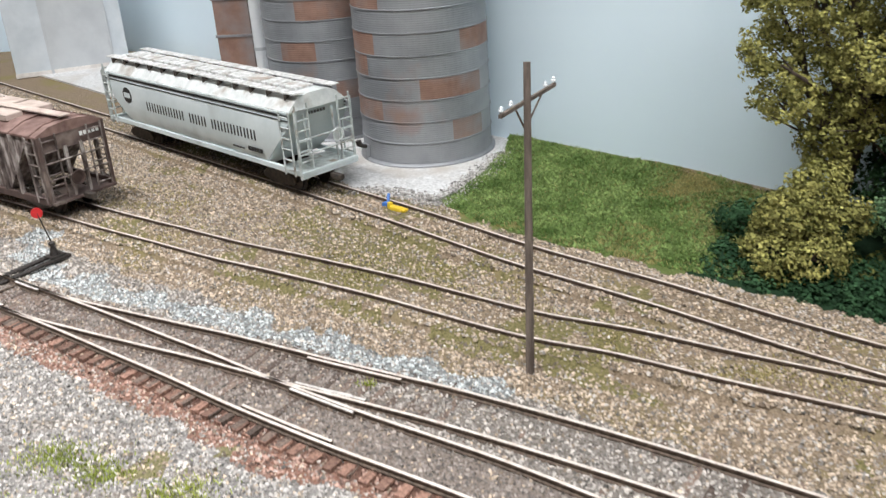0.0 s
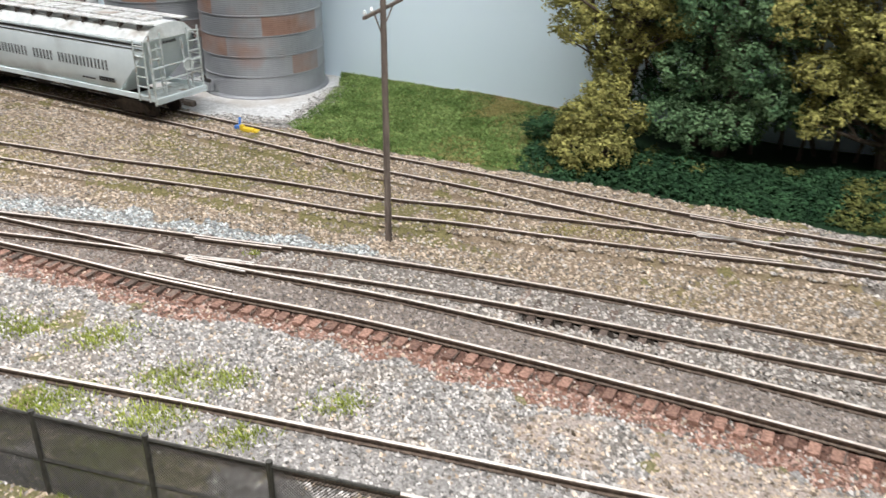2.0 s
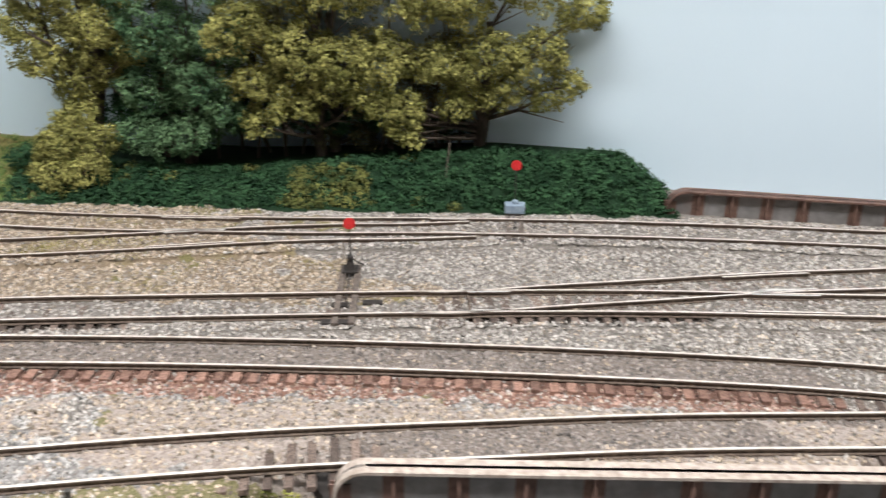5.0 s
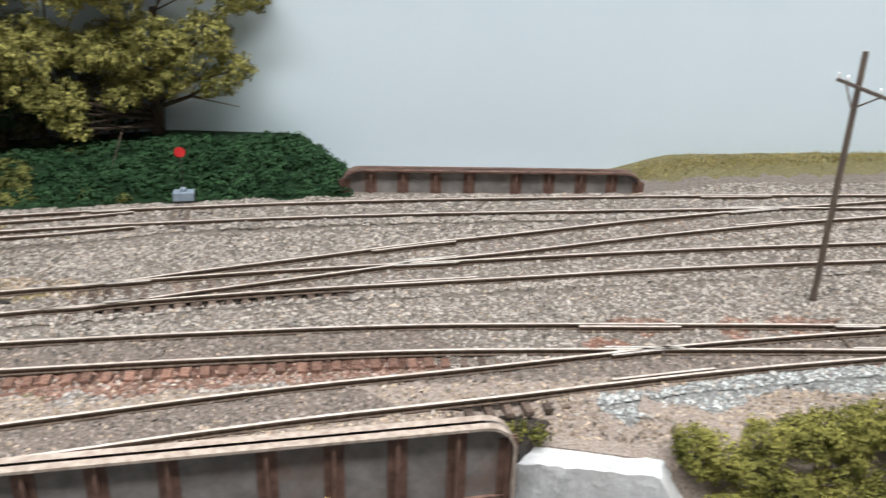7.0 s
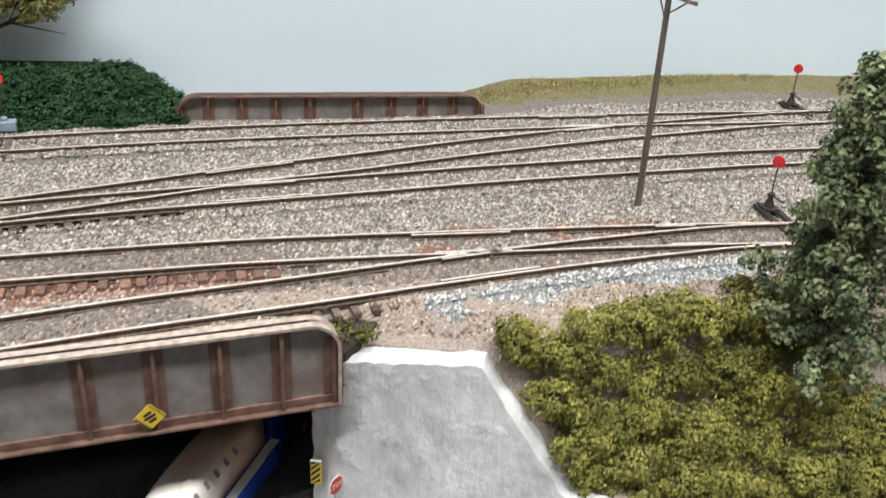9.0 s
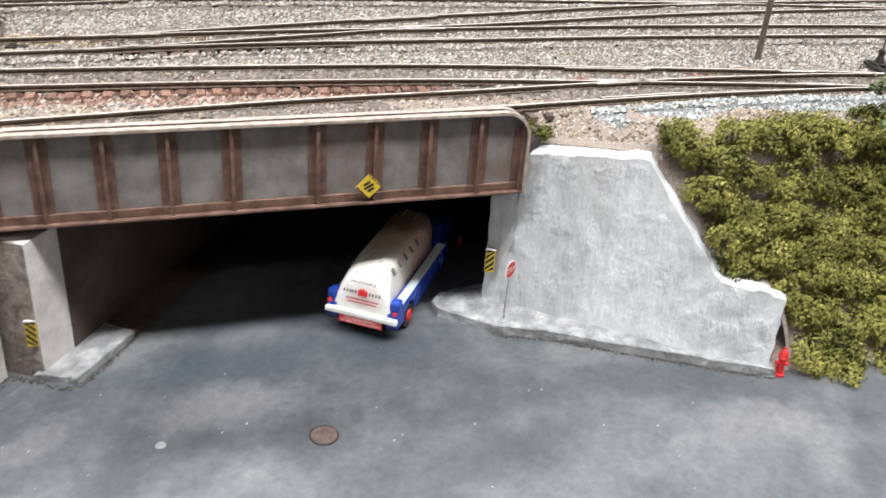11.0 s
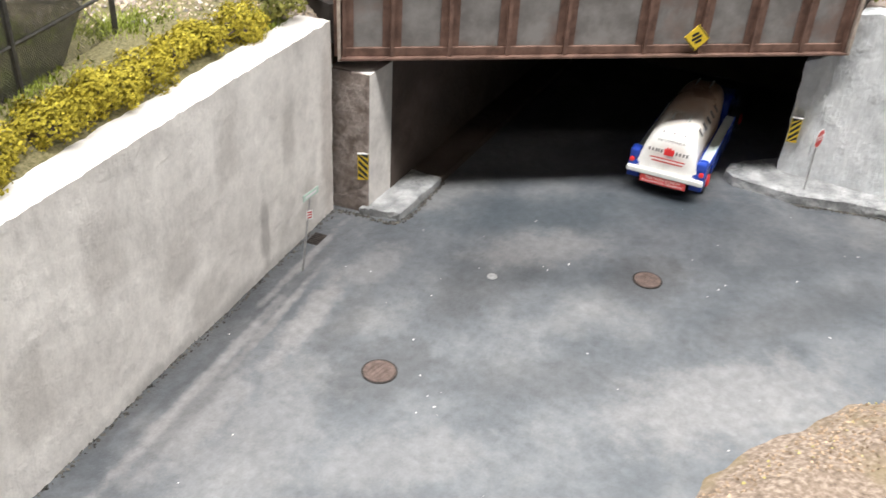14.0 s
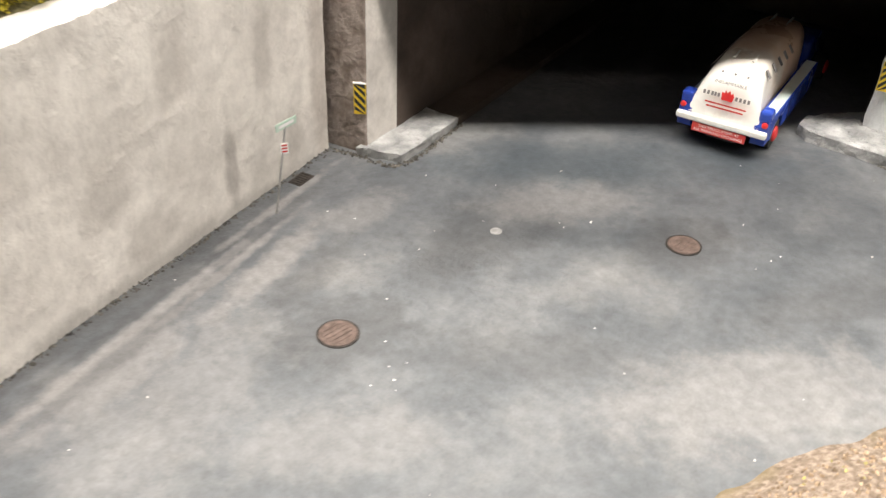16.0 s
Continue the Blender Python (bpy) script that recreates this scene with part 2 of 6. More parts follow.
# ballasted soils darker than their stones: shade of the gaps put into colour
M_SOIL = soil("grey_beige_ground", (0.095, 0.08, 0.068), (0.30, 0.265, 0.235))
M_SOIL_TAN = soil("tan_ground", (0.12, 0.085, 0.055), (0.35, 0.27, 0.19), (0.22, 0.18, 0.08))
M_SOIL_MOSS = soil("mossy_ground", (0.09, 0.078, 0.03), (0.27, 0.235, 0.11))
M_SOIL_PALE = soil("pale_ground", (0.12, 0.11, 0.10), (0.36, 0.34, 0.325))
M_SOIL_RED = soil("rusty_ground", (0.12, 0.058, 0.04), (0.31, 0.175, 0.13))
M_SOIL_CINDER = soil("cinder_ground", (0.10, 0.08, 0.07), (0.30, 0.25, 0.215))
M_SOIL_BLUE = soil("pale_blue_ground", (0.12, 0.122, 0.12), (0.34, 0.345, 0.34))
M_SOIL_TURF = soil("turf_ground", (0.065, 0.095, 0.026), (0.16, 0.20, 0.06), (0.21, 0.19, 0.07))
M_SOIL_DARK = soil("dark_green_bank_ground", (0.008, 0.024, 0.01), (0.02, 0.048, 0.021))
M_SOIL_WEED = soil("weedy_ground", (0.095, 0.088, 0.038), (0.26, 0.228, 0.125))
# rusty and near-black floors put the shade of the tie gaps into colour
M_SOIL_PIT = soil("shaded_rusty_gaps", (0.05, 0.028, 0.021), (0.20, 0.112, 0.085))
M_SOIL_GAP = soil("shaded_gaps", (0.014, 0.011, 0.009), (0.06, 0.046, 0.037))
M_SOIL_DIRT = soil("dusty_dirt", (0.20, 0.155, 0.13), (0.46, 0.395, 0.35))
M_STONE = material("ballast", [(0.20, 0.178, 0.157), (0.46, 0.418, 0.38)], 0.5, 0.9, island=0.7)
M_STONE_TAN = material("tan_ballast", [(0.225, 0.168, 0.12), (0.48, 0.39, 0.30)], 0.5, 0.9, island=0.7)
M_STONE_RED = material("rusty_ballast", [(0.18, 0.10, 0.075), (0.40, 0.265, 0.215)], 0.5, 0.9, island=0.6)
M_STONE_BLUE = material("fresh_ballast", [(0.23, 0.245, 0.245), (0.56, 0.585, 0.58)], 0.5, 0.9, island=0.7)
M_STONE_GREY = material("cinder_ballast", [(0.13, 0.112, 0.10), (0.32, 0.275, 0.245)], 0.5, 0.9, island=0.6)
M_STONE_PALE = material("pale_ballast", [(0.19, 0.176, 0.162), (0.455, 0.428, 0.405)], 0.5, 0.9, island=0.7)
M_RAIL = material("rusty_rail", [(0.065, 0.046, 0.034), (0.175, 0.128, 0.096)], 0.6, 0.8, 0.1, bump=0.05)
M_RAILTOP = material("worn_rail_head", [(0.55, 0.46, 0.395), (0.82, 0.74, 0.67)], 0.25, 0.4, 0.15)
M_TIE = material("weathered_tie", [(0.075, 0.052, 0.042), (0.22, 0.16, 0.128)], 1.2, 0.95, bump=0.2, piece=0.45)
M_TIE_RUST = material("rusty_tie", [(0.13, 0.068, 0.05), (0.33, 0.19, 0.14)], 1.0, 0.95, bump=0.2, piece=0.35)
M_CONCRETE = material("cast_concrete", [(0.60, 0.565, 0.535), (0.78, 0.742, 0.705)], 0.05, 0.85, bump=0.9, bump_scale=0.13,
                      blotch=(0.50, 0.47, 0.44), blotch_scale=0.022, blotch_range=(0.5, 0.78), stretch=(1, 1, 0.8))
stain_or_shade(M_CONCRETE, (0.24, 0.22, 0.205), (66, 85.5, -58), (0, 0, 1), 17, 3.2, 0.6, (0.95, 0.3, 0))
stain_or_shade(M_CONCRETE, (0.30, 0.285, 0.27), (45, 79, -72), (0.95, 0.3, 0), 75, 5, 0.55, (0, 0, 1))
for x, y, z, lu, lv, tone in ((8, 67.6, -30, 14, 9, 0.50), (30, 74.8, -46, 12, 10, 0.46), (52, 81.2, -26, 13, 7, 0.50), (80, 90, -34, 16, 5, 0.44), (-16, 60.2, -50, 15, 10, 0.48), (40, 77.5, -62, 9, 14, 0.44), (90, 93, -60, 10, 6, 0.42)):
    stain_or_shade(M_CONCRETE, (tone, tone * 0.93, tone * 0.87), (x, y, z), (0, 0, 1), lu, lv, 0.6, (0.95, 0.3, 0), 0.09, 0.8)
stain_or_shade(M_CONCRETE, (0.36, 0.31, 0.28), (101, 96.5, -45), (0, 0, 1), 40, 5, 0.5, (0.95, 0.3, 0))
M_ROAD = material("road_paint", [(0.062, 0.070, 0.080), (0.112, 0.120, 0.131), (0.175, 0.18, 0.187)], 0.045, 0.5, bump=0.3, bump_scale=0.35,
                  blotch=(0.225, 0.223, 0.22), blotch_scale=0.03, blotch_range=(0.56, 0.85), spread=(0.28, 0.76), detail=11.0)
DUST, GRIME = (0.243, 0.236, 0.236), (0.062, 0.063, 0.067)
for colour, x, y, turn, lu, lv, amount in ((GRIME, 138.8, 2.8, 0, 15, 12, 0.7), (GRIME, 55.6, 32.8, 0, 16, 12, 0.7), (GRIME, 108.7, 37.3, 0, 24, 14, 0.6), (DUST, 58, 61.5, 21, 25, 4.2, 0.85), (DUST, 14, 53, 18, 24, 7, 0.7),
                                           (DUST, 18, 36, 20, 32, 12, 0.4), (DUST, 105, -37, -30, 34, 15, 0.65), (DUST, 131, 36, -40, 22, 11, 0.45), (DUST, 36, 10, -35, 22, 10, 0.45), (DUST, 90, 66, 15, 14, 6, 0.4),
                                           (DUST, 221, -103, -45, 28, 12, 0.55), (GRIME, 62, 52.6, 21, 20, 5, 0.55), (GRIME, 80, 2, -50, 28, 9, 0.5), (GRIME, 157, -39, -25, 42, 8, 0.55), (GRIME, 91, 37, 10, 14, 7, 0.4),
                                           # bluish band along the girder paints its shade onto the road
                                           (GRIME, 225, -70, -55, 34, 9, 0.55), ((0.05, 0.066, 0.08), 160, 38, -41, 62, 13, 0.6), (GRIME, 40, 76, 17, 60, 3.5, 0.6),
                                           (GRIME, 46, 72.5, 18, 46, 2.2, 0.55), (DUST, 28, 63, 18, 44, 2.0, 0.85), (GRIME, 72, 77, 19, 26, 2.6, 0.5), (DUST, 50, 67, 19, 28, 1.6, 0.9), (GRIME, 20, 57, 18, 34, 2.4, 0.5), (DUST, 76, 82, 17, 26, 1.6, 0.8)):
    stain_or_shade(M_ROAD, colour, (x, y, ROAD_LEVEL), (math.cos(math.radians(turn)), math.sin(math.radians(turn))), lu * 1.3, lv * 1.3, amount * 0.82, grain=0.11, ragged=0.85)
grain(M_ROAD, 0.35, 0.2)
grain(M_CONCRETE, 0.25, 0.12)
pocks(M_CONCRETE, 0.09, 0.22, 0.6)
pocks(M_ROAD, 0.05, 0.25, 0.6)
M_GIRDER = material("girder_rust", [(0.098, 0.054, 0.04), (0.21, 0.122, 0.093)], 0.25, 0.65, bump=0.08, bump_scale=0.9)
M_GIRDER_WEB = material("girder_grey", [(0.165, 0.152, 0.145), (0.265, 0.25, 0.24)], 0.15, 0.6, bump=0.04, blotch=(0.19, 0.105, 0.08), blotch_scale=0.05, blotch_range=(0.56, 0.75))
M_SKY = material("painted_backdrop", [(0.70, 0.83, 0.915), (0.73, 0.855, 0.935)], 0.006, 0.85)
M_POLE = material("stained_pole", [(0.085, 0.064, 0.052), (0.19, 0.15, 0.125)], 0.5, 0.85, bump=0.1, stretch=(1, 1, 0.12))
M_SILO = material("galvanised_silo", [(0.24, 0.25, 0.265), (0.35, 0.36, 0.375)], 0.03, 0.5, 0.35, blotch=(0.34, 0.22, 0.18), blotch_scale=0.022, blotch_range=(0.60, 0.78))
M_PAD = material("white_gravel_pad", [(0.46, 0.455, 0.45), (0.74, 0.735, 0.73)], 0.7, 0.9, bump=0.5, blotch=(0.48, 0.44, 0.40), blotch_scale=0.03, blotch_range=(0.5, 0.7))
M_WHITE = material("white_plaster", [(0.72, 0.74, 0.76), (0.80, 0.81, 0.82)], 0.05, 0.9)
M_HALL = material("hall_paint", [(0.30, 0.30, 0.295), (0.36, 0.36, 0.355)], 0.004, 0.9)

# ---- plan of the tracks (centre lines) ----
TRACKS = {
    "yard_back": [(-420, 884), (-330, 790), (-240, 697), (-169, 624), (-107, 560.5), (-45, 496), (0, 449), (43, 402), (85.3, 362), (125.8, 321), (165, 285.4), (203.5, 252),
                  (241.5, 221), (278, 189), (313, 157), (348, 123), (382.5, 88), (423.5, 45.6), (465, 2), (504.6, -42), (538, -80), (600, -155), (660, -235)],
    "yard_middle": [(-330, 620), (-240, 546), (-180, 501), (-143, 473), (-110.5, 449.5), (-81, 428), (-54.5, 411), (-30, 394.5), (-7.5, 379), (36.5, 346), (67.5, 328.5),
                    (98, 308), (138, 283), (175, 261), (205, 241), (231, 221), (255, 205)],
    "main_far": [(-420, 600), (-300, 503), (-220, 442), (-176.5, 410), (-144.5, 386.5), (-117.5, 370.5), (-93, 357), (-70, 344.5), (-49, 332), (-29, 320), (-10.5, 309.5),
                 (11, 297), (45, 275), (78.6, 251.5), (111, 227), (159.5, 190), (205, 155), (235, 131), (264.5, 106), (295.5, 78), (325.5, 51), (363, 17.5), (398.5, -16),
                 (435.5, -52), (467.5, -84), (540, -165), (600, -240)],
    "main_near": [(-176.5, 410), (-155.7, 394.5), (-125, 371.6), (-98, 350.6), (-74, 332), (-52.5, 314.5), (-33, 299.5), (-16, 287), (0, 276), (23, 259.5), (53.3, 235),
                  (82.3, 210.5), (110.5, 186), (151.5, 149), (188.7, 114), (208, 95.2), (233, 70.5), (258, 44.5), (280.6, 19), (307, -12), (345, -57), (381, -102), (430, -170), (480, -245)],
    "siding": [(-300, 370), (-200, 309), (-112, 257), (-93.5, 245), (-61.5, 226), (-31.5, 208), (-4.2, 191), (21.4, 175), (44.7, 160), (67.8, 145.5), (107.3, 119.5),
               (157.5, 83.5), (183, 65), (209, 45), (249, 12.5), (279.5, -11.5), (312, -38), (346, -68), (372, -93), (395, -121)],
    "crossover": [(190, 166.5), (204, 155), (236, 136), (272, 113.5), (311.5, 89), (347.5, 64), (396, 31.5), (443, -3), (478, -31), (518, -64), (548, -92)],
}
LINES = {k: spline(v, 2.0) for k, v in TRACKS.items()}
COARSE = {k: spline(v, 14.0) for k, v in TRACKS.items()}
GAUGE = 8.25 + 0.4

# ---- plan of the underpass ----
ROAD_Z = -72.0
GL, GR = Vector((106.6, 97.6, 0)), Vector((228.6, -10.0, 0))
GD = (GR - GL).normalized()
GN = Vector((-GD.y, GD.x, 0))
AX = Vector((0.975, 0.222, 0)).normalized()
WALL_L = [(-34, 55), (0, 65), (22, 72.3), (45, 79), (67, 86), (104, 97.5)]
WING_R = [(229, -1), (229.5, -8), (234, -25), (251, -70), (253.5, -99)]
BANK_TOP = [(251, -46), (285, -66), (330, -100), (390, -165), (470, -270)]
BANK_FOOT = [(250, -101), (275, -123), (289, -145), (312, -200), (370, -300)]
EDGE = [(-420, 430), (-300, 315), (-150, 176), (-31.6, 53.7), (24.3, -6.5), (87.4, -66.2), (205, -185), (420, -400)]
TRENCH = [(-40, 57), (0, 68.4), (45, 82.4), (103, 101), (108.6, 100.2), (230.5, -7.4), (234.5, -9), (243.5, -26), (253, -46), (253, -76), (257, -98), (250, -101), (275, -123), (289, -145), (312, -200), (370, -300),
          (420, -400), (205, -185), (87.4, -66.2), (24.3, -6.5)]
PAD = [(-30, 497), (-8, 487), (9, 475), (20, 486), (34, 510), (48, 538), (54, 566), (-60, 690), (-230, 880), (-330, 900), (-318, 842), (-234, 752), (-160, 668), (-80, 585)]
BACKDROP = [(-900, 1150), (-420, 1010), (-200, 880), (-60, 700), (20, 600), (50, 569), (131, 489), (152, 462), (230, 370), (330, 245), (395, 160), (470, 80), (545, 5), (640, -110), (760, -300)]
BACK_COARSE = spline(BACKDROP, 40)


def ground_z(x, y):
    x, y = np.asarray(x, float), np.asarray(y, float)
    z = -3.2 + 0.5 * value_noise(x, y, 17, 3) + 0.25 * value_noise(x, y, 5, 4)
    near = np.full(x.shape, 1e9)
    for line in COARSE.values():
        near = np.minimum(near, dist_to(line, x, y))
    z = np.where(near < 16, np.where(np.minimum(dist_to(COARSE["yard_back"], x, y), dist_to(COARSE["yard_middle"], x, y)) < 16, -1.65, -2.3) + 0.34 * value_noise(x, y, 6, 5), z - 0.7 * np.clip((near - 16) / 8, 0, 1))
    # grass rising to the backdrop
    back = dist_to(BACK_COARSE, x, y)
    rise = np.clip(1 - back / 95, 0, 1)
    z = z + np.where((x > -40) & (x < 200), 4.5 * rise ** 1.4, 0) * np.clip((near - 15) / 20, 0, 1)
    z = z + 8 * np.clip((x - 462) / 25, 0, 1) * np.clip(1 - back / 40, 0, 1) * np.clip((near - 13) / 12, 0, 1)
    side = side_of(COARSE["main_near"], x, y)
    z = z - np.where((side < -9.5) & (side > -21) & (x < 265), 1.5 * np.clip((-8.6 - side) / 2.0, 0, 1) * np.clip((side + 21) / 5, 0, 1), 0)
    z = np.where(open_gaps(x, y), z - 1.4, z)
    z = np.where(inside(PAD, x, y), -3.4, z)
    # wooded bank
    s, c = 0.737 * x - 0.677 * y, 0.677 * x + 0.737 * y
    grow = np.clip((c - 357) / 24, 0, 1) ** 0.8 * np.clip((147 - s) / 24, 0, 1) * np.clip((s + 188) / 30, 0, 1) * (0.35 + 0.65 * np.clip((s + 70) / 130, 0, 1))
    z = np.maximum(z, -3.6 + 18 * grow * np.clip((near - 13) / 9, 0, 1))
    # ground drops behind the retaining wall's coping
    wall = dist_to(WALL_L, x, y)
    z = np.where(wall < 26, np.minimum(z, -12 + 9 * np.clip((wall - 7) / 19, 0, 1)), z)
    bank = inside(BANK_TOP + BANK_FOOT[::-1], x, y)
    d1, d2 = dist_to(BANK_TOP, x, y), dist_to(BANK_FOOT, x, y)
    wing = dist_to([(229.9, -9.2), (239, -26), (249, -45.5)], x, y)
    z = np.where(wing < 24, np.minimum(z, -11 + 8.5 * np.clip((wing - 11) / 13, 0, 1)), z)
    z = np.where(bank, -4 - 71 * (d1 / (d1 + d2 + 1e-6)) ** 0.85 + 1.2 * value_noise(x, y, 9, 6), z)
    return np.where(inside(TRENCH, x, y), ROAD_Z - 4, z)


def open_gaps(x, y):
    """Stretches beside the far main track where the ballast has sunk between the tie ends."""
    far = side_of(COARSE["main_far"], x, y)
    return (far < -8.8) & (far > -13) & (((x > 66) & (x < 102)) | ((x > 198) & (x < 268)))


GRASS = [(11, 476), (24, 453), (40, 435.5), (61, 414), (82, 399), (100, 385), (119, 372), (150, 362), (172, 420), (150, 462), (131, 487), (50, 567), (46, 545), (30, 505)]


def zones(x, y):
    """What covers the ground at a place: 0 grey-beige, 1 tan, 2 moss, 3 pale, 4 rusty, 5 cinder, 6 blue-white, 7 turf,
    8 dark bank, 9 weeds, 10 dirt, 11 rusty gaps between tie ends with painted shade, 12 gaps painted dark as shade.
    """
    d = {k: dist_to(l, x, y) for k, l in COARSE.items()}
    wob = 4 * value_noise(x, y, 12, 83) + 2.5 * value_noise(x, y, 5, 84)
    mid = value_noise(x, y, 26, 85) + 0.6 * value_noise(x, y, 9, 86)
    side = side_of(COARSE["main_near"], x, y)
    any_track = np.min(list(d.values()), 0)
    out = np.zeros(x.shape, int)
    out[(side > 40 + wob) & (x < 190 + 8 * wob)] = 1
    yard = np.minimum(d["yard_back"], d["yard_middle"])
    out[(yard < 34) & (x < 205 + 9 * wob) & (mid > np.where(x < 70, 0.12, 0.5)) & (side > 56) & (x > -150)] = 2
    out[(side < -18 + wob) & (x < 225 + 4 * wob)] = 3
    out[(side < -14) & (x < 40) & (mid > 0.85)] = 9
    near_side = (side < -18) & (d["siding"] > 11) & (y < 265 - 0.62 * x - 22 + wob) & (x < 215)
    out[near_side & (mid > -0.1) & (mid < 0.25)] = 0
    out[near_side & (mid > 0.72)] = 9
    out[(side < -6) & (side > -22 + wob) & (x < 250)] = 4
    out[(np.abs(side) < 18 + wob) & (x > 290) & (x < 420) & (mid > 0.25)] = 4
    out[((d["main_near"] < 8) & (x < 262)) | ((d["main_far"] < 8) & (x < -15 + 5 * wob)) | ((d["siding"] < 8) & (x > 120))] = 5
    out[(side < -8.6) & (side > -14.6 + 0.25 * wob) & (x < 250)] = 11
    out[(side_of(COARSE["siding"], x, y) < -9.5) & (x < 78 + 4 * wob) & (mid > -0.55)] = 9
    out[open_gaps(x, y)] = 12
    blue = (dist_to([(-182, 470), (-153, 418), (-96, 383), (-30, 343), (24, 309)], x, y) < 7.5 + 1.5 * wob) | (dist_to([(266, -23), (286, -37), (314, -58), (343, -88), (366, -108)], x, y) < 5.5 + wob * 0.8)
    out[(side < -24 + wob) & (x > 62 + 5 * wob) & (x <= 222) & (out != 5)] = 10
    dirt = (x > 222) & (side < -24 + wob * 0.5)
    out[dirt] = 10
    out[blue & (any_track > 8)] = 6
    out[inside(GRASS, x + wob * 1.3, y + wob * 1.3)] = 7
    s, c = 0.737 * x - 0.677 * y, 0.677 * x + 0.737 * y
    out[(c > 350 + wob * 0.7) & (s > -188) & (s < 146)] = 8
    out[(dist_to(WALL_L, x, y) < 38 + wob) & (d["siding"] > 10) & (x < 95)] = 9
    out[(x > 462) & (dist_to(BACK_COARSE, x, y) < 22 + wob)] = 9
    return out, any_track


def build_ground():
    step = 2.5
    xs, ys = np.arange(-440, 680, step), np.arange(-330, 980, step)
    gx, gy = np.meshgrid(xs, ys, indexing="ij")
    gz = ground_z(gx, gy)
    nx, ny = gx.shape
    idx = np.arange(nx * ny).reshape(nx, ny)
    quads = np.stack([idx[:-1, :-1], idx[1:, :-1], idx[1:, 1:], idx[:-1, 1:]], -1).reshape(-1, 4)
    cx, cy = (gx[:-1, :-1] + step / 2).ravel(), (gy[:-1, :-1] + step / 2).ravel()
    front = EDGE + [(u + 6, v + 6) for u, v in spline(BACKDROP, 60)[::-1]]
    keep = inside(front, cx, cy) & ~inside(TRENCH, cx, cy) & ~inside([(246, -34), (258, -34), (265, -48), (264, -62), (263, -78), (262, -97), (245, -99)], cx, cy) & (np.ptp(gz.ravel()[quads], axis=1) < 22)
    me = mesh_raw("ground", np.stack([gx, gy, gz], -1).reshape(-1, 3), quads[keep],
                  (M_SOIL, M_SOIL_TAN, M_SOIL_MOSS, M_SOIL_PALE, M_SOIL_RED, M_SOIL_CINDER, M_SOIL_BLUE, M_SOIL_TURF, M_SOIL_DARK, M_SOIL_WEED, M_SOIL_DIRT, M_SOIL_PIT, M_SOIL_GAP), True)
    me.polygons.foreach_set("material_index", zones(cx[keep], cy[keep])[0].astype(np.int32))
    return tagged(new("ground", me), "tan and grey scenic ground with worn ballast", "ground", kind="structure")


build_ground()

# ---- room round the layout: unseen, added to close it in and bounce light ----
for name, dims in (("floor", (-3, 3.5, -3, 3.5, -1.12, -1.10)), ("ceiling", (-3, 3.5, -3, 3.5, 1.45, 1.47)), ("wall_south", (-3, 3.5, -3.02, -3, -1.1, 1.45)),
                   ("wall_west", (-3.02, -3, -3, 3.5, -1.1, 1.45)), ("wall_north", (-3, 3.5, 3.5, 3.52, -1.1, 1.45)), ("wall_east", (3.5, 3.52, -3, 3.5, -1.1, 1.45))):
    tagged(part(name, box(*[v * 1000 for v in dims]), M_HALL), "plain light grey " + name.split("_")[0] + " of the hall", name.split("_")[0], kind="structure")


def build_backdrop():
    bm = bmesh.new()
    line = spline(BACKDROP, 25)
    off = line + 8 * normals(line)
    rows = [[bm.verts.new((x, y, z)) for x, y in pts] for pts, z in ((line, -90), (line, 420), (off, 420), (off, -90))]
    for a, b in zip(rows, rows[1:] + rows[:1]):
        for k in range(len(a) - 1):
            bm.faces.new((a[k], a[k + 1], b[k + 1], b[k]))
    bmesh.ops.recalc_face_normals(bm, faces=bm.faces)
    ob = part("backdrop", bm, M_SKY, soft=50)
    tagged(ob, "pale blue painted sky board behind the layout", "backdrop", kind="structure")


build_backdrop()


# ---- road and underpass ----
def sheet(name, outline, z0, z1, mat, label, category, kind="structure"):
    return tagged(part(name, prism(outline, z0, z1), mat), label, category, kind=kind)


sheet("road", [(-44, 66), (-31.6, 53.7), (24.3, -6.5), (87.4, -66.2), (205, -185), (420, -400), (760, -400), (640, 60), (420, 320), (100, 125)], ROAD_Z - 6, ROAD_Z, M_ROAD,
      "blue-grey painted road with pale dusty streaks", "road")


def wall_along(line, thick, z0, tops, bm=None):
    """A wall whose face follows a line in plan; tops: its height at each place; thickness to the left of the line."""
    bm = bm or bmesh.new()
    line = np.array(line, float)
    off = line + thick * normals(line)
    rows = []
    for (x, y), (u, v), t in zip(line, off, tops):
        rows.append([bm.verts.new(c) for c in ((x, y, z0), (x, y, t), (u, v, t), (u, v, z0))])
    for a, b in zip(rows, rows[1:]):
        for k in range(4):
            bm.faces.new((a[k], b[k], b[(k + 1) % 4], a[(k + 1) % 4]))
    bm.faces.new(rows[0]), bm.faces.new(rows[-1][::-1])
    bmesh.ops.recalc_face_normals(bm, faces=bm.faces)
    return bm


def roughen(bm, cuts, amp, scale, seed):
    """Cuts the faces of a cast block finer and makes them uneven at two sizes."""
    bmesh.ops.subdivide_edges(bm, edges=bm.edges[:], cuts=cuts, use_grid_fill=True)
    for v in bm.verts:
        p = Vector(v.co) * scale + Vector((seed, 0, 0))
        v.co += noise.noise_vector(p) * amp + noise.noise_vector(p * 3.7) * amp * 0.4
    return bm


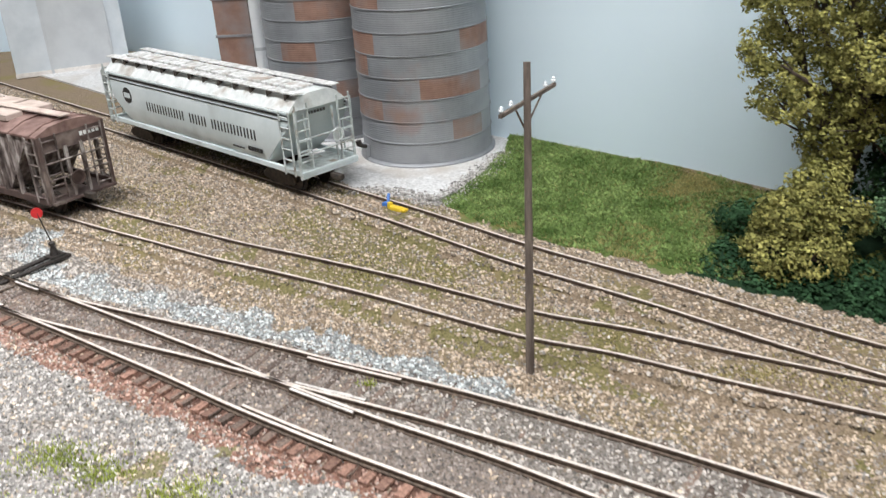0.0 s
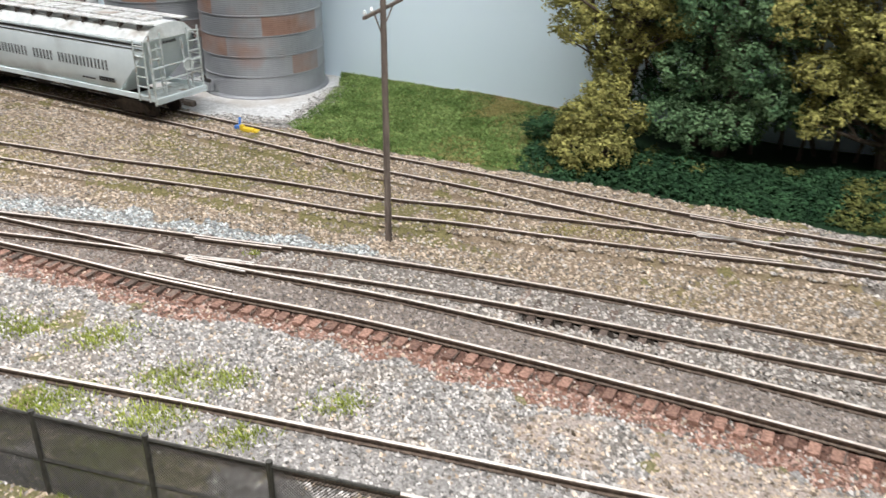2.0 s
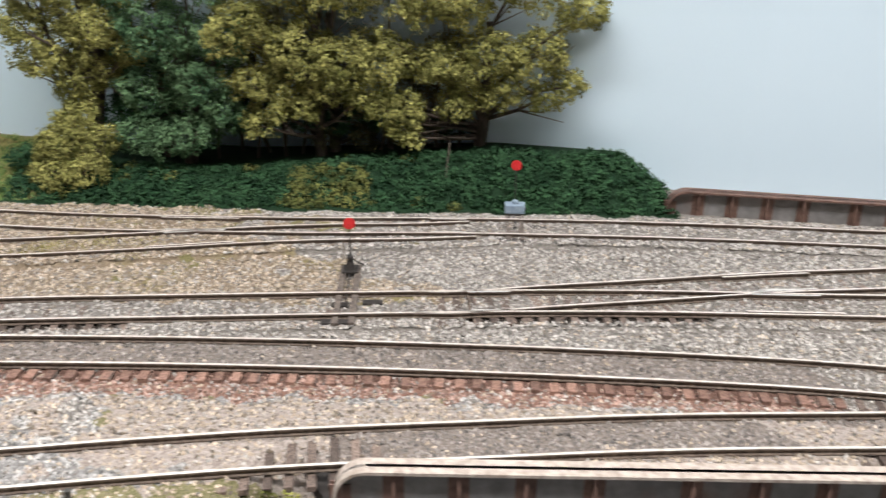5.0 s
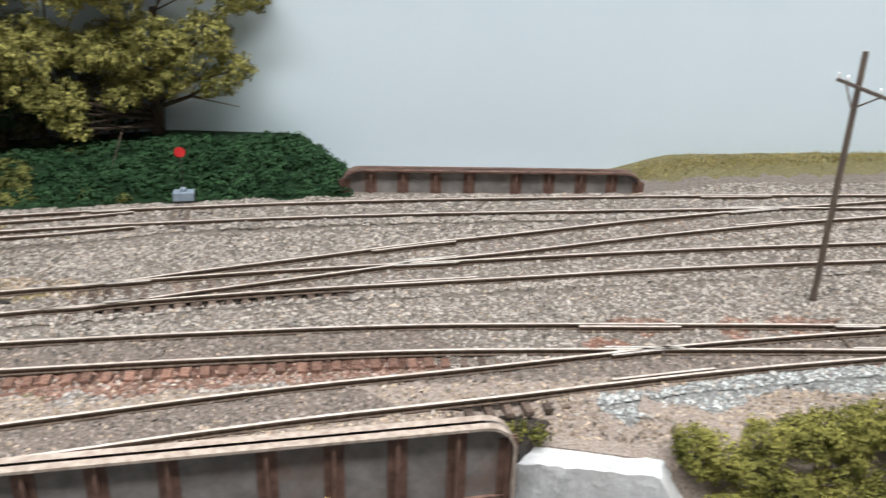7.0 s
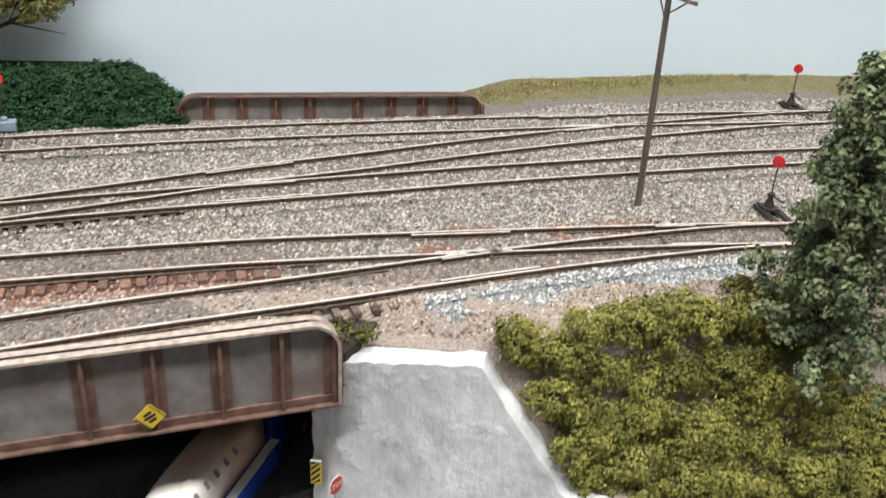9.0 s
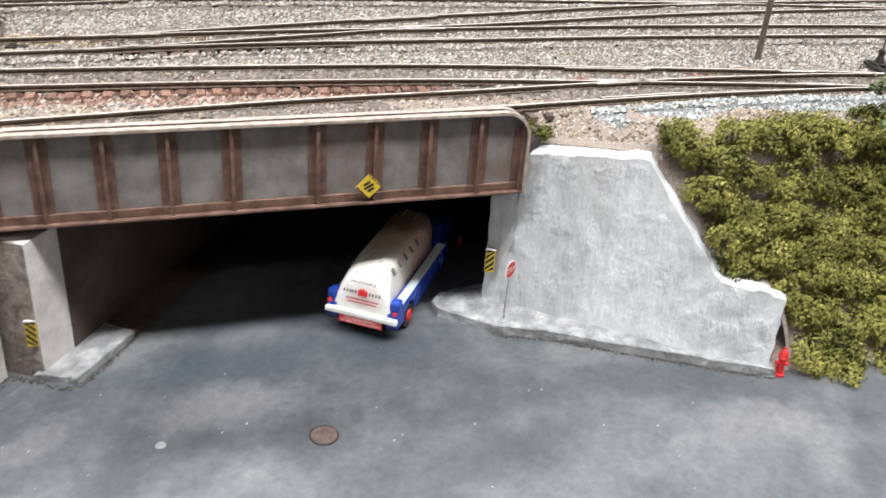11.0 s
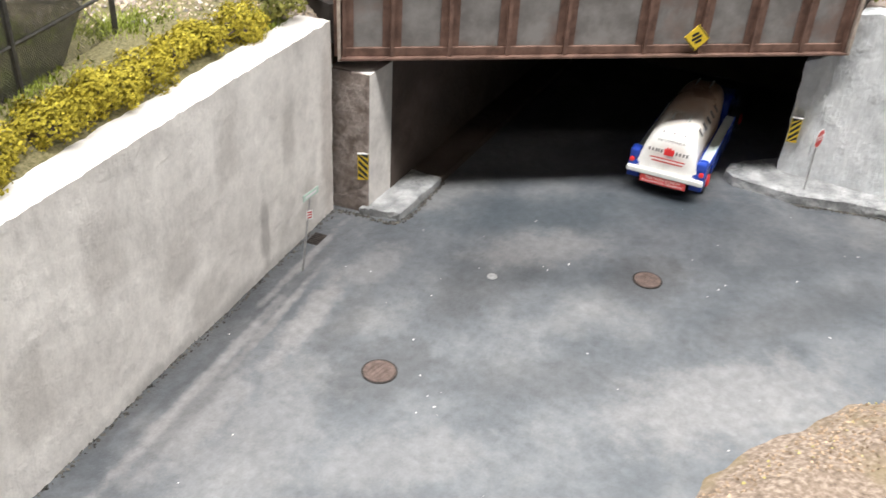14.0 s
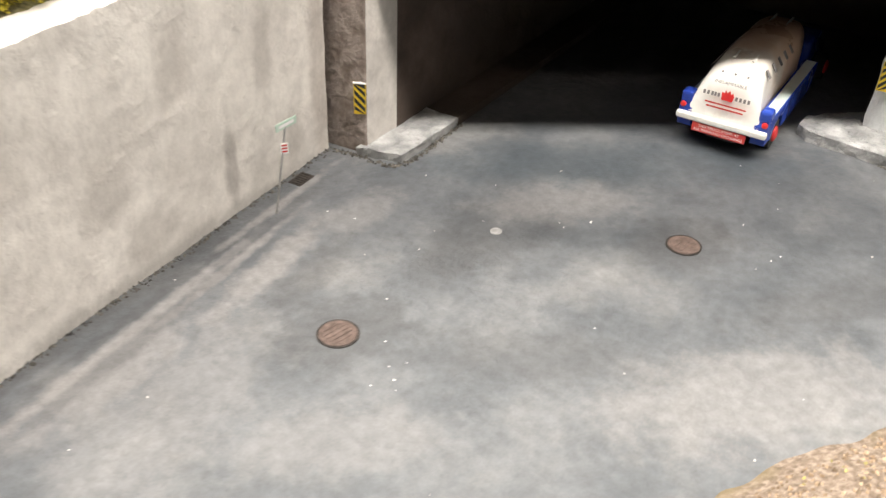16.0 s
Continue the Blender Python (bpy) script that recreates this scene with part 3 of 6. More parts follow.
tagged(part("wall_left", roughen(wall_along(spline(WALL_L, 9.0), 10.5, ROAD_Z - 2, np.interp(spline(WALL_L, 9.0)[:, 0], [p[0] for p in WALL_L], [-10.8, -10.6, -10.4, -10.0, -9.8, -9.8])), 7, 0.36, 0.4, 2), M_CONCRETE, soft=35), "cast concrete retaining wall beside the road", "retaining wall", kind="structure")

# ---- benchwork carrying the layout ----
M_TIMBER = material("bench_timber", [(0.30, 0.20, 0.12), (0.48, 0.35, 0.23)], 0.02, 0.7, bump=0.1, stretch=(1, 1, 0.15))
bench = thing("layout_table", "timber table carrying the model railway", "table", 120, 200, -1100, -43)
part("tabletop", box(-760, 760, -200, 260, 975, 1000, bevel=1), M_TIMBER, bench)
for x in (-700, 700):
    for y in (-150, 290):
        part("leg", box(x - 30, x + 30, y - 30, y + 30, 0, 975, bevel=2), M_TIMBER, bench)


# tunnel walls and deck: the shade of the underpass put into dark colours
M_TUNNEL_SHADE = material("tunnel_shade_paint", [(0.02, 0.016, 0.014), (0.05, 0.04, 0.034)], 0.1, 0.9, bump=0.2)
M_TUNNEL_SHADE_WALL = material("tunnel_shade_concrete", [(0.065, 0.045, 0.036), (0.125, 0.09, 0.075)], 0.09, 0.9, bump=0.6, bump_scale=0.3, blotch=(0.08, 0.06, 0.05), blotch_scale=0.03, blotch_range=(0.45, 0.65))
M_PIER = material("stained_pier", [(0.22, 0.175, 0.15), (0.42, 0.355, 0.325)], 0.2, 0.9, bump=1.8, bump_scale=0.3, blotch=(0.09, 0.065, 0.05), blotch_scale=0.08, blotch_range=(0.56, 0.7))
def strip(a, along, length, width, z0, z1):
    """A block on the plan: from a along a direction, its width to the left."""
    d = Vector((along[0], along[1])).normalized()
    n = Vector((-d.y, d.x))
    a = Vector(a)
    return prism([tuple(a), tuple(a + d * length), tuple(a + d * length + n * width), tuple(a + n * width)], z0, z1)


# left wall in two tones: lit first stretch plain, inner stretch painted dark
tagged(part("pier_return", strip((110.2, 88), AX, 14, 13.6, ROAD_Z - 2, -25.3), M_CONCRETE), "pale concrete return of the pier into the underpass", "abutment", kind="structure")
tagged(part("wall_tunnel_left", strip((123.9, 91.1), AX, 315, 14, ROAD_Z - 2, -25.5), M_TUNNEL_SHADE_WALL), "underpass side wall with its shade painted into the colour", "abutment", kind="structure")
tagged(part("wall_tunnel_right", strip((234, -16.5), AX, 320, 14, ROAD_Z - 2, -24), M_TUNNEL_SHADE), "underpass side wall with its shade painted into the colour", "abutment", kind="structure")
# unseen black screen added to keep the far end dark
tagged(part("wall_end", strip((330, -10), (-0.222, 0.975), 160, 8, ROAD_Z - 2, -20), M_TUNNEL_SHADE), "black screen added to darken the end of the underpass", "end wall", kind="structure")
tagged(part("pier", prism([(109.7, 88.3), (110.2, 87.9), (107.1, 101.5), (105.6, 101.2)], ROAD_Z - 2, -25.2), M_PIER), "brown-stained concrete pier end under the girder", "pier", kind="structure")
deck = [GL + GN * 1 - GD * 2, GR + GN * 1 + GD * 2, GR + GN * 1 + GD * 60 + GN * 60, Vector((450, 40, 0)), Vector((350, 165, 0)), GL + GN * 60 - GD * 40]
tagged(part("deck", prism([(v.x, v.y) for v in deck], -17.5, -6), M_TUNNEL_SHADE), "bridge deck over the road with shade painted into its colour", "bridge deck", kind="structure")


STATIONS = (0.012, 0.098, 0.203, 0.311, 0.421, 0.577, 0.687, 0.794, 0.897, 0.988)


def girder(name, start, along, length, z0, z1, bays, label, flange_top):
    """A riveted plate girder: web, stiffeners, flanges, with rounded top corners."""
    ob = thing(name, label, "bridge girder", start.x, start.y, 0, math.degrees(math.atan2(along.y, along.x)))
    r = 9.0
    arc = [(r - r * math.sin(a), z1 - r + r * math.cos(a)) for a in np.linspace(0, math.pi / 2, 7)]
    outline = [(0, z0), (length, z0)] + [(length - x, z) for x, z in arc[::-1]] + arc
    m = Matrix(((1, 0, 0, 0), (0, 0, 1, 0), (0, 1, 0, 0), (0, 0, 0, 1)))
    part("web", prism([(x, z) for x, z in outline], -0.6, 0.6, m=m), M_GIRDER_WEB, ob)
    # flange round the top and the ends
    ring = [(0.0, z0)] + arc[::-1] + [(length - x, z) for x, z in arc] + [(length, z0)]
    bm = bmesh.new()
    rows = []
    for k, (x, z) in enumerate(ring):
        a, b = ring[max(0, k - 1)], ring[min(len(ring) - 1, k + 1)]
        t = Vector((b[0] - a[0], b[1] - a[1])).normalized()
        nx, nz = -t.y, t.x
        rows.append([bm.verts.new((x + nx * o, w, z + nz * o)) for o, w in ((0, -3.2), (0, 3.2), (-0.9, 3.2), (-0.9, -3.2))])
    for a, b in zip(rows, rows[1:]):
        for k in range(4):
            bm.faces.new((a[k], a[(k + 1) % 4], b[(k + 1) % 4], b[k]))
    bm.faces.new(rows[0]), bm.faces.new(rows[-1])
    bmesh.ops.recalc_face_normals(bm, faces=bm.faces)
    part("top_flange", bm, flange_top, ob)
    part("bottom_flange", box(0, length, -3.2, 3.2, z0, z0 + 0.8, box(0, length, -1.5, 1.5, z0 + 0.8, z0 + 3.4, bevel=0.2), 0.15), M_GIRDER, ob)
    for k in range(bays + 1):
        x = length * STATIONS[k]
        w = 0.55
        for s in (-1, 1):
            b = box(x - w, x + w, min(s * 0.5, s * 2.4), max(s * 0.5, s * 2.4), z0 + 0.8, z1 - 0.8 - (4 if k in (0, bays) else 0))
            box(x - 2.8, x + 2.8, min(s * 0.55, s * 1.0), max(s * 0.55, s * 1.0), z0 + 0.8, z1 - 0.8 - (5 if k in (0, bays) else 0), b)
            part("stiffener", b, M_GIRDER, ob)
    return ob


M_FLANGE = material("dusty_flange", [(0.31, 0.245, 0.20), (0.51, 0.43, 0.37)], 0.4, 0.85, bump=0.1)
girder("plate_girder", GL, GD, (GR - GL).length, -21.5, 7.0, 9, "rusty brown plate girder with grey panels over the road", M_FLANGE)
g2a, g2b = Vector((346, 168, 0)), Vector((441, 55.5, 0))
girder("plate_girder", g2a, (g2b - g2a).normalized(), (g2b - g2a).length, -21.5, 8.6, 9, "grey-brown plate girder at the back of the bridge", M_GIRDER)


# ---- tracks ----
def rail_mesh(line, z=0.0, head=True):
    """One rail swept along a line: foot, web and head, with a worn top."""
    prof = [(-0.9, -2.1), (0.9, -2.1), (0.9, -1.85), (0.22, -1.6), (0.22, -0.75), (0.6, -0.6), (0.6, -0.1), (0.5, 0.0), (-0.5, 0.0), (-0.6, -0.1), (-0.6, -0.6), (-0.22, -0.75), (-0.22, -1.6), (-0.9, -1.85)]
    nrm = normals(line)
    bm = bmesh.new()
    rows = [[bm.verts.new((x + nx * o, y + ny * o, z + h)) for o, h in prof] for (x, y), (nx, ny) in zip(line, nrm)]
    for a, b in zip(rows, rows[1:]):
        for k in range(len(prof)):
            j = (k + 1) % len(prof)
            f = bm.faces.new((a[k], b[k], b[j], a[j]))
            f.material_index = 1 if k == 7 else 0
    bm.faces.new(rows[0]), bm.faces.new(rows[-1][::-1])
    bmesh.ops.recalc_face_normals(bm, faces=bm.faces)
    return bm


TIE = mesh_of("tie", box(-1.25, 1.25, -14.5, 14.5, -1.8, 0, bevel=0.15), M_TIE)
TIE_END = mesh_of("tie_end", box(-1.5, 1.5, -15.0, -9.7, -2.0, 0, bevel=0.2), M_TIE_RUST)
rng = np.random.RandomState(11)
for name, line in LINES.items():
    ob = thing("track", "brown weathered model railway track in ballast", "railway track", kind="structure", group="railway tracks")
    nrm = normals(line)
    for s in (-1, 1):
        rail = line + s * GAUGE * nrm
        part("rail", rail_mesh(rail[::2] if len(rail) % 2 else np.r_[rail[::2], rail[-1:]]), (M_RAIL, M_RAILTOP), ob)
    for k in range(2, len(line) - 2, 3):
        (x, y), (nx, ny) = line[k], nrm[k]
        if x < -330 or x > 560:
            continue
        t = new("tie", TIE)
        t.parent = ob
        deep = {"yard_back": -0.55, "yard_middle": -0.55, "main_near": -0.05 if x < -30 else -0.4, "main_far": -0.02 if x < 10 or 66 < x < 102 or 198 < x < 268 else -0.3, "siding": -0.6}.get(name, -0.08)
        t.matrix_basis = pose((x + rng.uniform(-.15, .15)) / 1000, y / 1000, (-2.12 + deep + rng.uniform(-.1, .05)) / 1000, 0, 0, math.degrees(math.atan2(ny, nx)) - 90 + rng.uniform(-1.2, 1.2))
        if name == "main_near" and -200 < x < 262:
            e = new("tie_end", TIE_END)
            e.parent = ob
            e.matrix_basis = pose(x / 1000, y / 1000, (-2.1 + rng.uniform(-.35, .1)) / 1000, 0, rng.uniform(-2, 2), math.degrees(math.atan2(ny, nx)) - 90 + rng.uniform(-3, 3))


# ---- retaining walls, piers and kerbs ----
def wing_wall():
    low = [(229.5, 0.5), (230, -5), (230.4, -8), (230.6, -9.2), (234, -26), (237.5, -45.5), (241, -66), (243, -77.7), (247.5, -91.7), (248.8, -98.5)]
    top = [(229.4, 0.8, -28), (229.3, -5, -24.5), (229.7, -8.4, -23.5), (229.9, -9.2, -9.2), (239, -26, -8.5), (249, -45.5, -8), (248.6, -66, -31), (248.2, -77.7, -43), (252.4, -91.7, -43.4), (253, -98, -44.5)]
    bm = bmesh.new()
    rows = []
    for k, ((x, y), (u, v, z)) in enumerate(zip(low, top)):
        b = Vector((9, 2.2)) if k < 8 else Vector((6, 1.5))
        rows.append([bm.verts.new(c) for c in ((x, y, ROAD_Z - 1), (u, v, z), (u + b.x, v + b.y, z - 0.4), (x + b.x + 8, y + b.y, ROAD_Z - 1))])
    for a, b in zip(rows, rows[1:]):
        for k in range(4):
            bm.faces.new((a[k], b[k], b[(k + 1) % 4], a[(k + 1) % 4]))
    bm.faces.new(rows[0]), bm.faces.new(rows[-1][::-1])
    bmesh.ops.recalc_face_normals(bm, faces=bm.faces)
    return roughen(bm, 12, 0.8, 0.24, 3)


M_KERB = material("worn_kerb", [(0.27, 0.275, 0.28), (0.58, 0.585, 0.59)], 0.16, 0.85, bump=1.6, bump_scale=0.35, blotch=(0.22, 0.225, 0.23), blotch_scale=0.06, blotch_range=(0.5, 0.7))
M_PALE = material("pale_concrete", [(0.56, 0.575, 0.59), (0.78, 0.79, 0.80)], 0.05, 0.85, bump=1.5, bump_scale=0.2,
                  blotch=(0.46, 0.46, 0.465), blotch_scale=0.035, blotch_range=(0.52, 0.75), stretch=(1, 1, 0.55))
grain(M_PALE, 0.2, 0.12)
pocks(M_PALE, 0.13, 0.27, 0.58)
pocks(M_KERB, 0.25, 0.6, 0.52)
pocks(M_PIER, 0.2, 0.5, 0.55)
tagged(part("wall_wing", wing_wall(), M_PALE, soft=35), "pale cast concrete wing wall stepping down beside the road", "wing wall", kind="structure")
tagged(part("kerb_right", roughen(prism([(213, 9.5), (215.5, -12), (224, -30), (237, -67), (249.5, -101.5), (253, -99), (246, -80), (238, -45), (231, -9), (231, 2), (239, 4.2), (223, 15), (216, 14)], ROAD_Z - 1, ROAD_Z + 3.4), 6, 0.45, 0.4, 5), M_KERB, soft=35),
       "rough white concrete footing along the wing wall", "kerb", kind="structure")
tagged(part("kerb_left", roughen(prism([(107.5, 89.5), (113.5, 77.3), (141, 83.4), (138.6, 95.5)], ROAD_Z - 1, ROAD_Z + 2.6), 5, 0.55, 0.45, 8), M_KERB, soft=35),
       "rough pale concrete kerb inside the underpass", "kerb", kind="structure")
# inner kerb coloured dark in place of the underpass shade
tagged(part("kerb_inner", prism([(141.3, 83.5), (430, 149.5), (428, 161), (138.9, 95.5)], ROAD_Z - 1, ROAD_Z + 2.5), M_TUNNEL_SHADE_WALL), "kerb deep in the underpass with shade painted into its colour", "kerb", kind="structure")


backfill = prism([(238.8, -7), (247.6, -23.8), (256.5, -41), (262, -40), (261, -20), (246, 0)], -30, -8.4)
tagged(part("fill", backfill, M_SOIL_DIRT), "dusty earth behind the wing wall", "earth fill", kind="structure")

def bank_earth():
    """Loose earth sloping from the back of the wing wall to the bank."""
    crest = spline([(247, -34), (250, -47), (249.6, -66), (249.2, -77.7), (252.4, -91.7), (253, -99), (253.5, -108)], 3.0)
    tops = np.interp(-crest[:, 1], [34, 47, 66, 77.7, 91.7, 99, 108], [-8.6, -9, -31.2, -43, -44, -51, -76])
    rows = []
    for (x, y), z in zip(crest, tops):
        row = []
        for k, d in enumerate((5, 9, 13, 17, 22, 28, 34)):
            px, py = x + d, y + d * 0.25
            low = float(ground_z(np.array([px]), np.array([py]))[0])
            w = min(1.0, max(0.0, (d - 9) / 12))
            row.append((px, py, (z + (-2.5 if k == 0 else 0.3)) * (1 - w) + (low + 0.5) * w + 0.5 * float(value_noise(px, py, 5, 6)) - (2.0 if k == 6 else 0)))
        rows.append(row)
    n = len(rows[0])
    idx = np.arange(len(rows) * n).reshape(len(rows), n)
    q = np.stack([idx[:-1, :-1], idx[1:, :-1], idx[1:, 1:], idx[:-1, 1:]], -1).reshape(-1, 4)
    tagged(new("bank_earth", mesh_raw("bank_earth", np.array(rows).reshape(-1, 3), q, M_SOIL_DIRT, True)), "loose tan earth behind the wing wall", "earth bank", kind="structure")


bank_earth()

# ---- turnout hardware ----
def short_rail(line, name, parent, label=""):
    return part(name, rail_mesh(np.array(line, float)), (M_RAIL, M_RAILTOP), parent, label)


def nearest(line, x, y):
    return int(np.argmin(np.hypot(line[:, 0] - x, line[:, 1] - y)))


M_FROG = material("bright_frog", [(0.52, 0.48, 0.44), (0.78, 0.74, 0.70)], 0.3, 0.45, 0.3)


def turnout(main, branch, frog, toward):
    """Guard rails, a frog casting and switch blades where a branch leaves a main line. frog: its place; toward: 1 where the blades lie at higher index."""
    ob = thing("turnout", "turnout with bright frog and worn guard rails", "turnout", frog[0], frog[1], 0, group="turnouts")
    for line in (LINES[main], LINES[branch]):
        k = nearest(line, *frog)
        seg = line[max(0, k - 9): k + 10]
        nrm = normals(seg)
        s = -1 if ((np.array(frog) - seg[len(seg) // 2]) @ nrm[len(nrm) // 2]) > 0 else 1
        g = seg + s * (GAUGE - 1.9) * nrm - np.array(frog)
        short_rail(g, "guard_rail", ob)
        wing = seg[3:-2] - s * (GAUGE - 1.35) * nrm[3:-2] - np.array(frog)
        part("wing_rail", rail_mesh(wing), (M_RAIL, M_FROG), ob, "bright worn wing rail")
    line = LINES[main]
    k = nearest(line, *frog)
    d = (line[min(len(line) - 1, k + 3)] - line[k - 3])
    a = math.atan2(d[1], d[0])
    bm = prism([(-8, -0.4), (8, -1.1), (9, 0), (8, 1.1), (-8, 0.4)] if toward < 0 else [(8, 0.4), (-8, 1.1), (-9, 0), (-8, -1.1), (8, -0.4)], -1.9, -0.06)
    bmesh.ops.rotate(bm, cent=(0, 0, 0), matrix=Matrix.Rotation(a, 3, "Z"), verts=bm.verts)
    part("frog", bm, M_FROG, ob, "bright metal frog casting")
    return ob


def blades(ob, frog, x, y, line, length=18):
    """Two switch blades inside the rails of a turnout, near a place on a line, with their tie bar."""
    line = LINES[line]
    k = nearest(line, x, y)
    seg = line[k: k + int(length / 2)]
    nrm = normals(seg)
    for s in (-1, 1):
        part("switch_blade", rail_mesh(seg + s * (GAUGE - 1.2) * nrm - np.array(frog)), (M_RAIL, M_FROG), ob, "pale switch blade")
    c = seg[0] - np.array(frog)
    part("tie_bar", rod((c[0] - nrm[0][0] * 9, c[1] - nrm[0][1] * 9, -1.6), (c[0] + nrm[0][0] * 9, c[1] + nrm[0][1] * 9, -1.6), 0.5, n=6), M_RAIL, ob)


for main, branch, frog, toward, tip in (("main_far", "main_near", (-27, 310.5), -1, (-168, 404)), ("yard_back", "yard_middle", (158, 281), 1, (243, 219)),
                                        ("main_far", "crossover", (306, 84.5), -1, (206, 153)), ("main_near", "siding", (298, -15), 1, (352, -66)),
                                        ("yard_back", "crossover", (452, 5), 1, (520, -60))):
    blades(turnout(main, branch, frog, toward), frog, *tip, main)

# ---- switch stands ----
M_BLACK = material("black_iron", [(0.022, 0.018, 0.016), (0.06, 0.05, 0.045)], 0.7, 0.6, 0.3, bump=0.05)
M_RED = material("red_target", [(0.62, 0.02, 0.025), (0.75, 0.04, 0.04)], 0.3, 0.5)
M_BLUEGREY = material("blue_grey_box", [(0.20, 0.26, 0.33), (0.32, 0.39, 0.46)], 0.4, 0.6)


def switch_stand(x, y, line, tall, label, box_mat, reach, ties=None, lean=(0, 0)):
    ln = LINES[line]
    k = nearest(ln, x, y)
    tx, ty = ln[k] - np.array((x, y))
    far = math.hypot(tx, ty)
    ob = thing("switch_stand", label, "switch stand", x, y, -1.35, math.degrees(math.atan2(ty, tx)), group="switch stands")
    for s in (-1, 1):
        part("head_tie", box(-5, far + reach, s * 3 - 1.2, s * 3 + 1.2, -0.9, 0.35, bevel=0.15), ties or M_BLACK, ob)
    part("base_plate", box(-3.6, 3.6, -3.2, 3.2, 0.55, 1.1, bevel=0.12), M_BLACK, ob)
    bm = bmesh.new()
    lathe([(2.2, 1.1), (1.9, 2.0), (1.2, 4.2), (1.0, 5.2), (1.5, 5.6), (1.5, 6.6), (0.7, 7.2)], bm, 10)
    part("housing", bm, box_mat, ob)
    if box_mat is M_BLUEGREY:
        part("case", box(-3, 3, -4.6, 4.6, 1.1, 5.2, bevel=0.4), box_mat, ob, "blue-grey machine case")
    part("lever", rod((0, 0, 5.8), (0.5, 4.6, 3.2), 0.32, rod((0.5, 4.6, 3.2), (0.4, 5.4, 2.9), 0.55, n=6), n=6), M_BLACK, ob)
    a = math.atan2(ty, tx)
    lx, ly = lean[0] * math.cos(a) + lean[1] * math.sin(a), lean[1] * math.cos(a) - lean[0] * math.sin(a)
    part("mast", rod((0, 0, 6.8), (lx, ly, tall), 0.28, n=6), M_BLACK, ob)
    if ties:
        # black plates added for dark gaps beside the rails, placed to fit the view
        for u, v0, v1 in ((far - 3.5, 6, 14), (far + 11.8, -8, 4), (far - 1.5, -5, 1)):
            part("slide_plate", box(u - 1.7, u + 1.7, v0, v1, -0.9, -0.15, bevel=0.1), M_BLACK, ob, "black plate added in place of a dark gap")
    part("target", lathe([(2.4, -0.25), (2.4, 0.25)], n=16), M_RED, ob, "round red target").matrix_basis = pose(lx / 1000, ly / 1000, tall / 1000, 90, 0, math.degrees(math.atan2(-60 - y, 10 - x) - a) + 90)
    part("throw_rod", rod((1.5, 0, 0.9), (far, 0, 0.3), 0.3, n=6), M_BLACK, ob)
    return ob


switch_stand(-157, 436, "main_far", 20.5, "black switch stand with round red target beside the main track", M_BLACK, 9, lean=(-3.0, 0))
switch_stand(189, 205.5, "main_far", 20.4, "black switch stand with red target between the tracks", M_BLACK, 14, M_POLE)
switch_stand(284, 208, "yard_back", 23.8, "blue-grey switch stand with red target by the bushes", M_BLUEGREY, 12, M_POLE)
switch_stand(405, -93, "main_near", 20, "small black switch stand with red target", M_BLACK, 10)
switch_stand(561, -72, "yard_back", 20, "distant black switch stand with red target", M_BLACK, 10)


# ---- utility poles ----
M_GLASS = material("glass_insulator", [(0.72, 0.76, 0.78), (0.85, 0.88, 0.9)], 0.5, 0.15)


def utility_pole(x, y, lean, tall, arm_z, arm=(0.52, 0.855), half=19.0, shift=0.0):
    ob = thing("utility_pole", "dark brown wooden utility pole with one crossarm and glass insulators", "utility pole", x, y, -4, 0, group="utility poles")
    top = Vector((lean[0], lean[1], tall + 4))
    part("pole", rod((0, 0, 0), top, 1.35, n=12, r2=1.05), M_POLE, ob, soft=60)
    c = top * ((arm_z + 4) / (tall + 4))
    u = Vector((arm[0], arm[1], 0)).normalized()
    side = Vector((u.y, -u.x, 0))
    c = c - side * 1.1 + u * shift
    m = frame_xyz(c, u)
    bm = box(-half, half, -0.5, 0.5, -0.6, 0.6, bevel=0.12, m=None)
    bmesh.ops.transform(bm, matrix=m, verts=bm.verts)
    part("crossarm", bm, M_POLE, ob)
    for s in (-1, 1):
        part("brace", rod(c + u * s * 9 + Vector((0, 0, -0.6)), c - u * shift - Vector((0, 0, 8)) + side * 0.2, 0.3, n=6), M_RAIL, ob)
    for s in (-0.95, -0.62, 0.62, 0.95):
        p = c + u * half * s
        bm = lathe([(0.25, 0.7), (0.25, 1.0), (0.7, 1.1), (0.75, 1.7), (0.5, 1.95), (0.6, 2.2), (0.3, 2.6)], n=10, centre=(p.x, p.y))
        for v in bm.verts:
            v.co.z += p.z
        part("insulator", bm, M_GLASS, ob, "clear glass insulator", soft=50)
    return ob


utility_pole(36, 318, (2.6, 10.4), 92.5, 81, shift=3.5)
utility_pole(381, -47, (-0.8, 0.6), 92, 80, (0.64, 0.77), half=14.5, shift=-4)

# ---- signs, markers, covers on the road ----
M_YELLOW = material("sign_yellow", [(0.72, 0.50, 0.03), (0.82, 0.58, 0.05)], 0.2, 0.5)
M_INK = material("sign_black", [(0.015, 0.015, 0.015), (0.03, 0.03, 0.03)], 0.3, 0.6)
M_SIGNRED = material("sign_red", [(0.48, 0.03, 0.03), (0.58, 0.06, 0.05)], 0.3, 0.5)
M_SIGNWHITE = material("sign_white", [(0.75, 0.75, 0.74), (0.85, 0.85, 0.84)], 0.3, 0.5)
M_SIGNGREEN = material("sign_green", [(0.42, 0.56, 0.48), (0.56, 0.68, 0.60)], 0.25, 0.5)
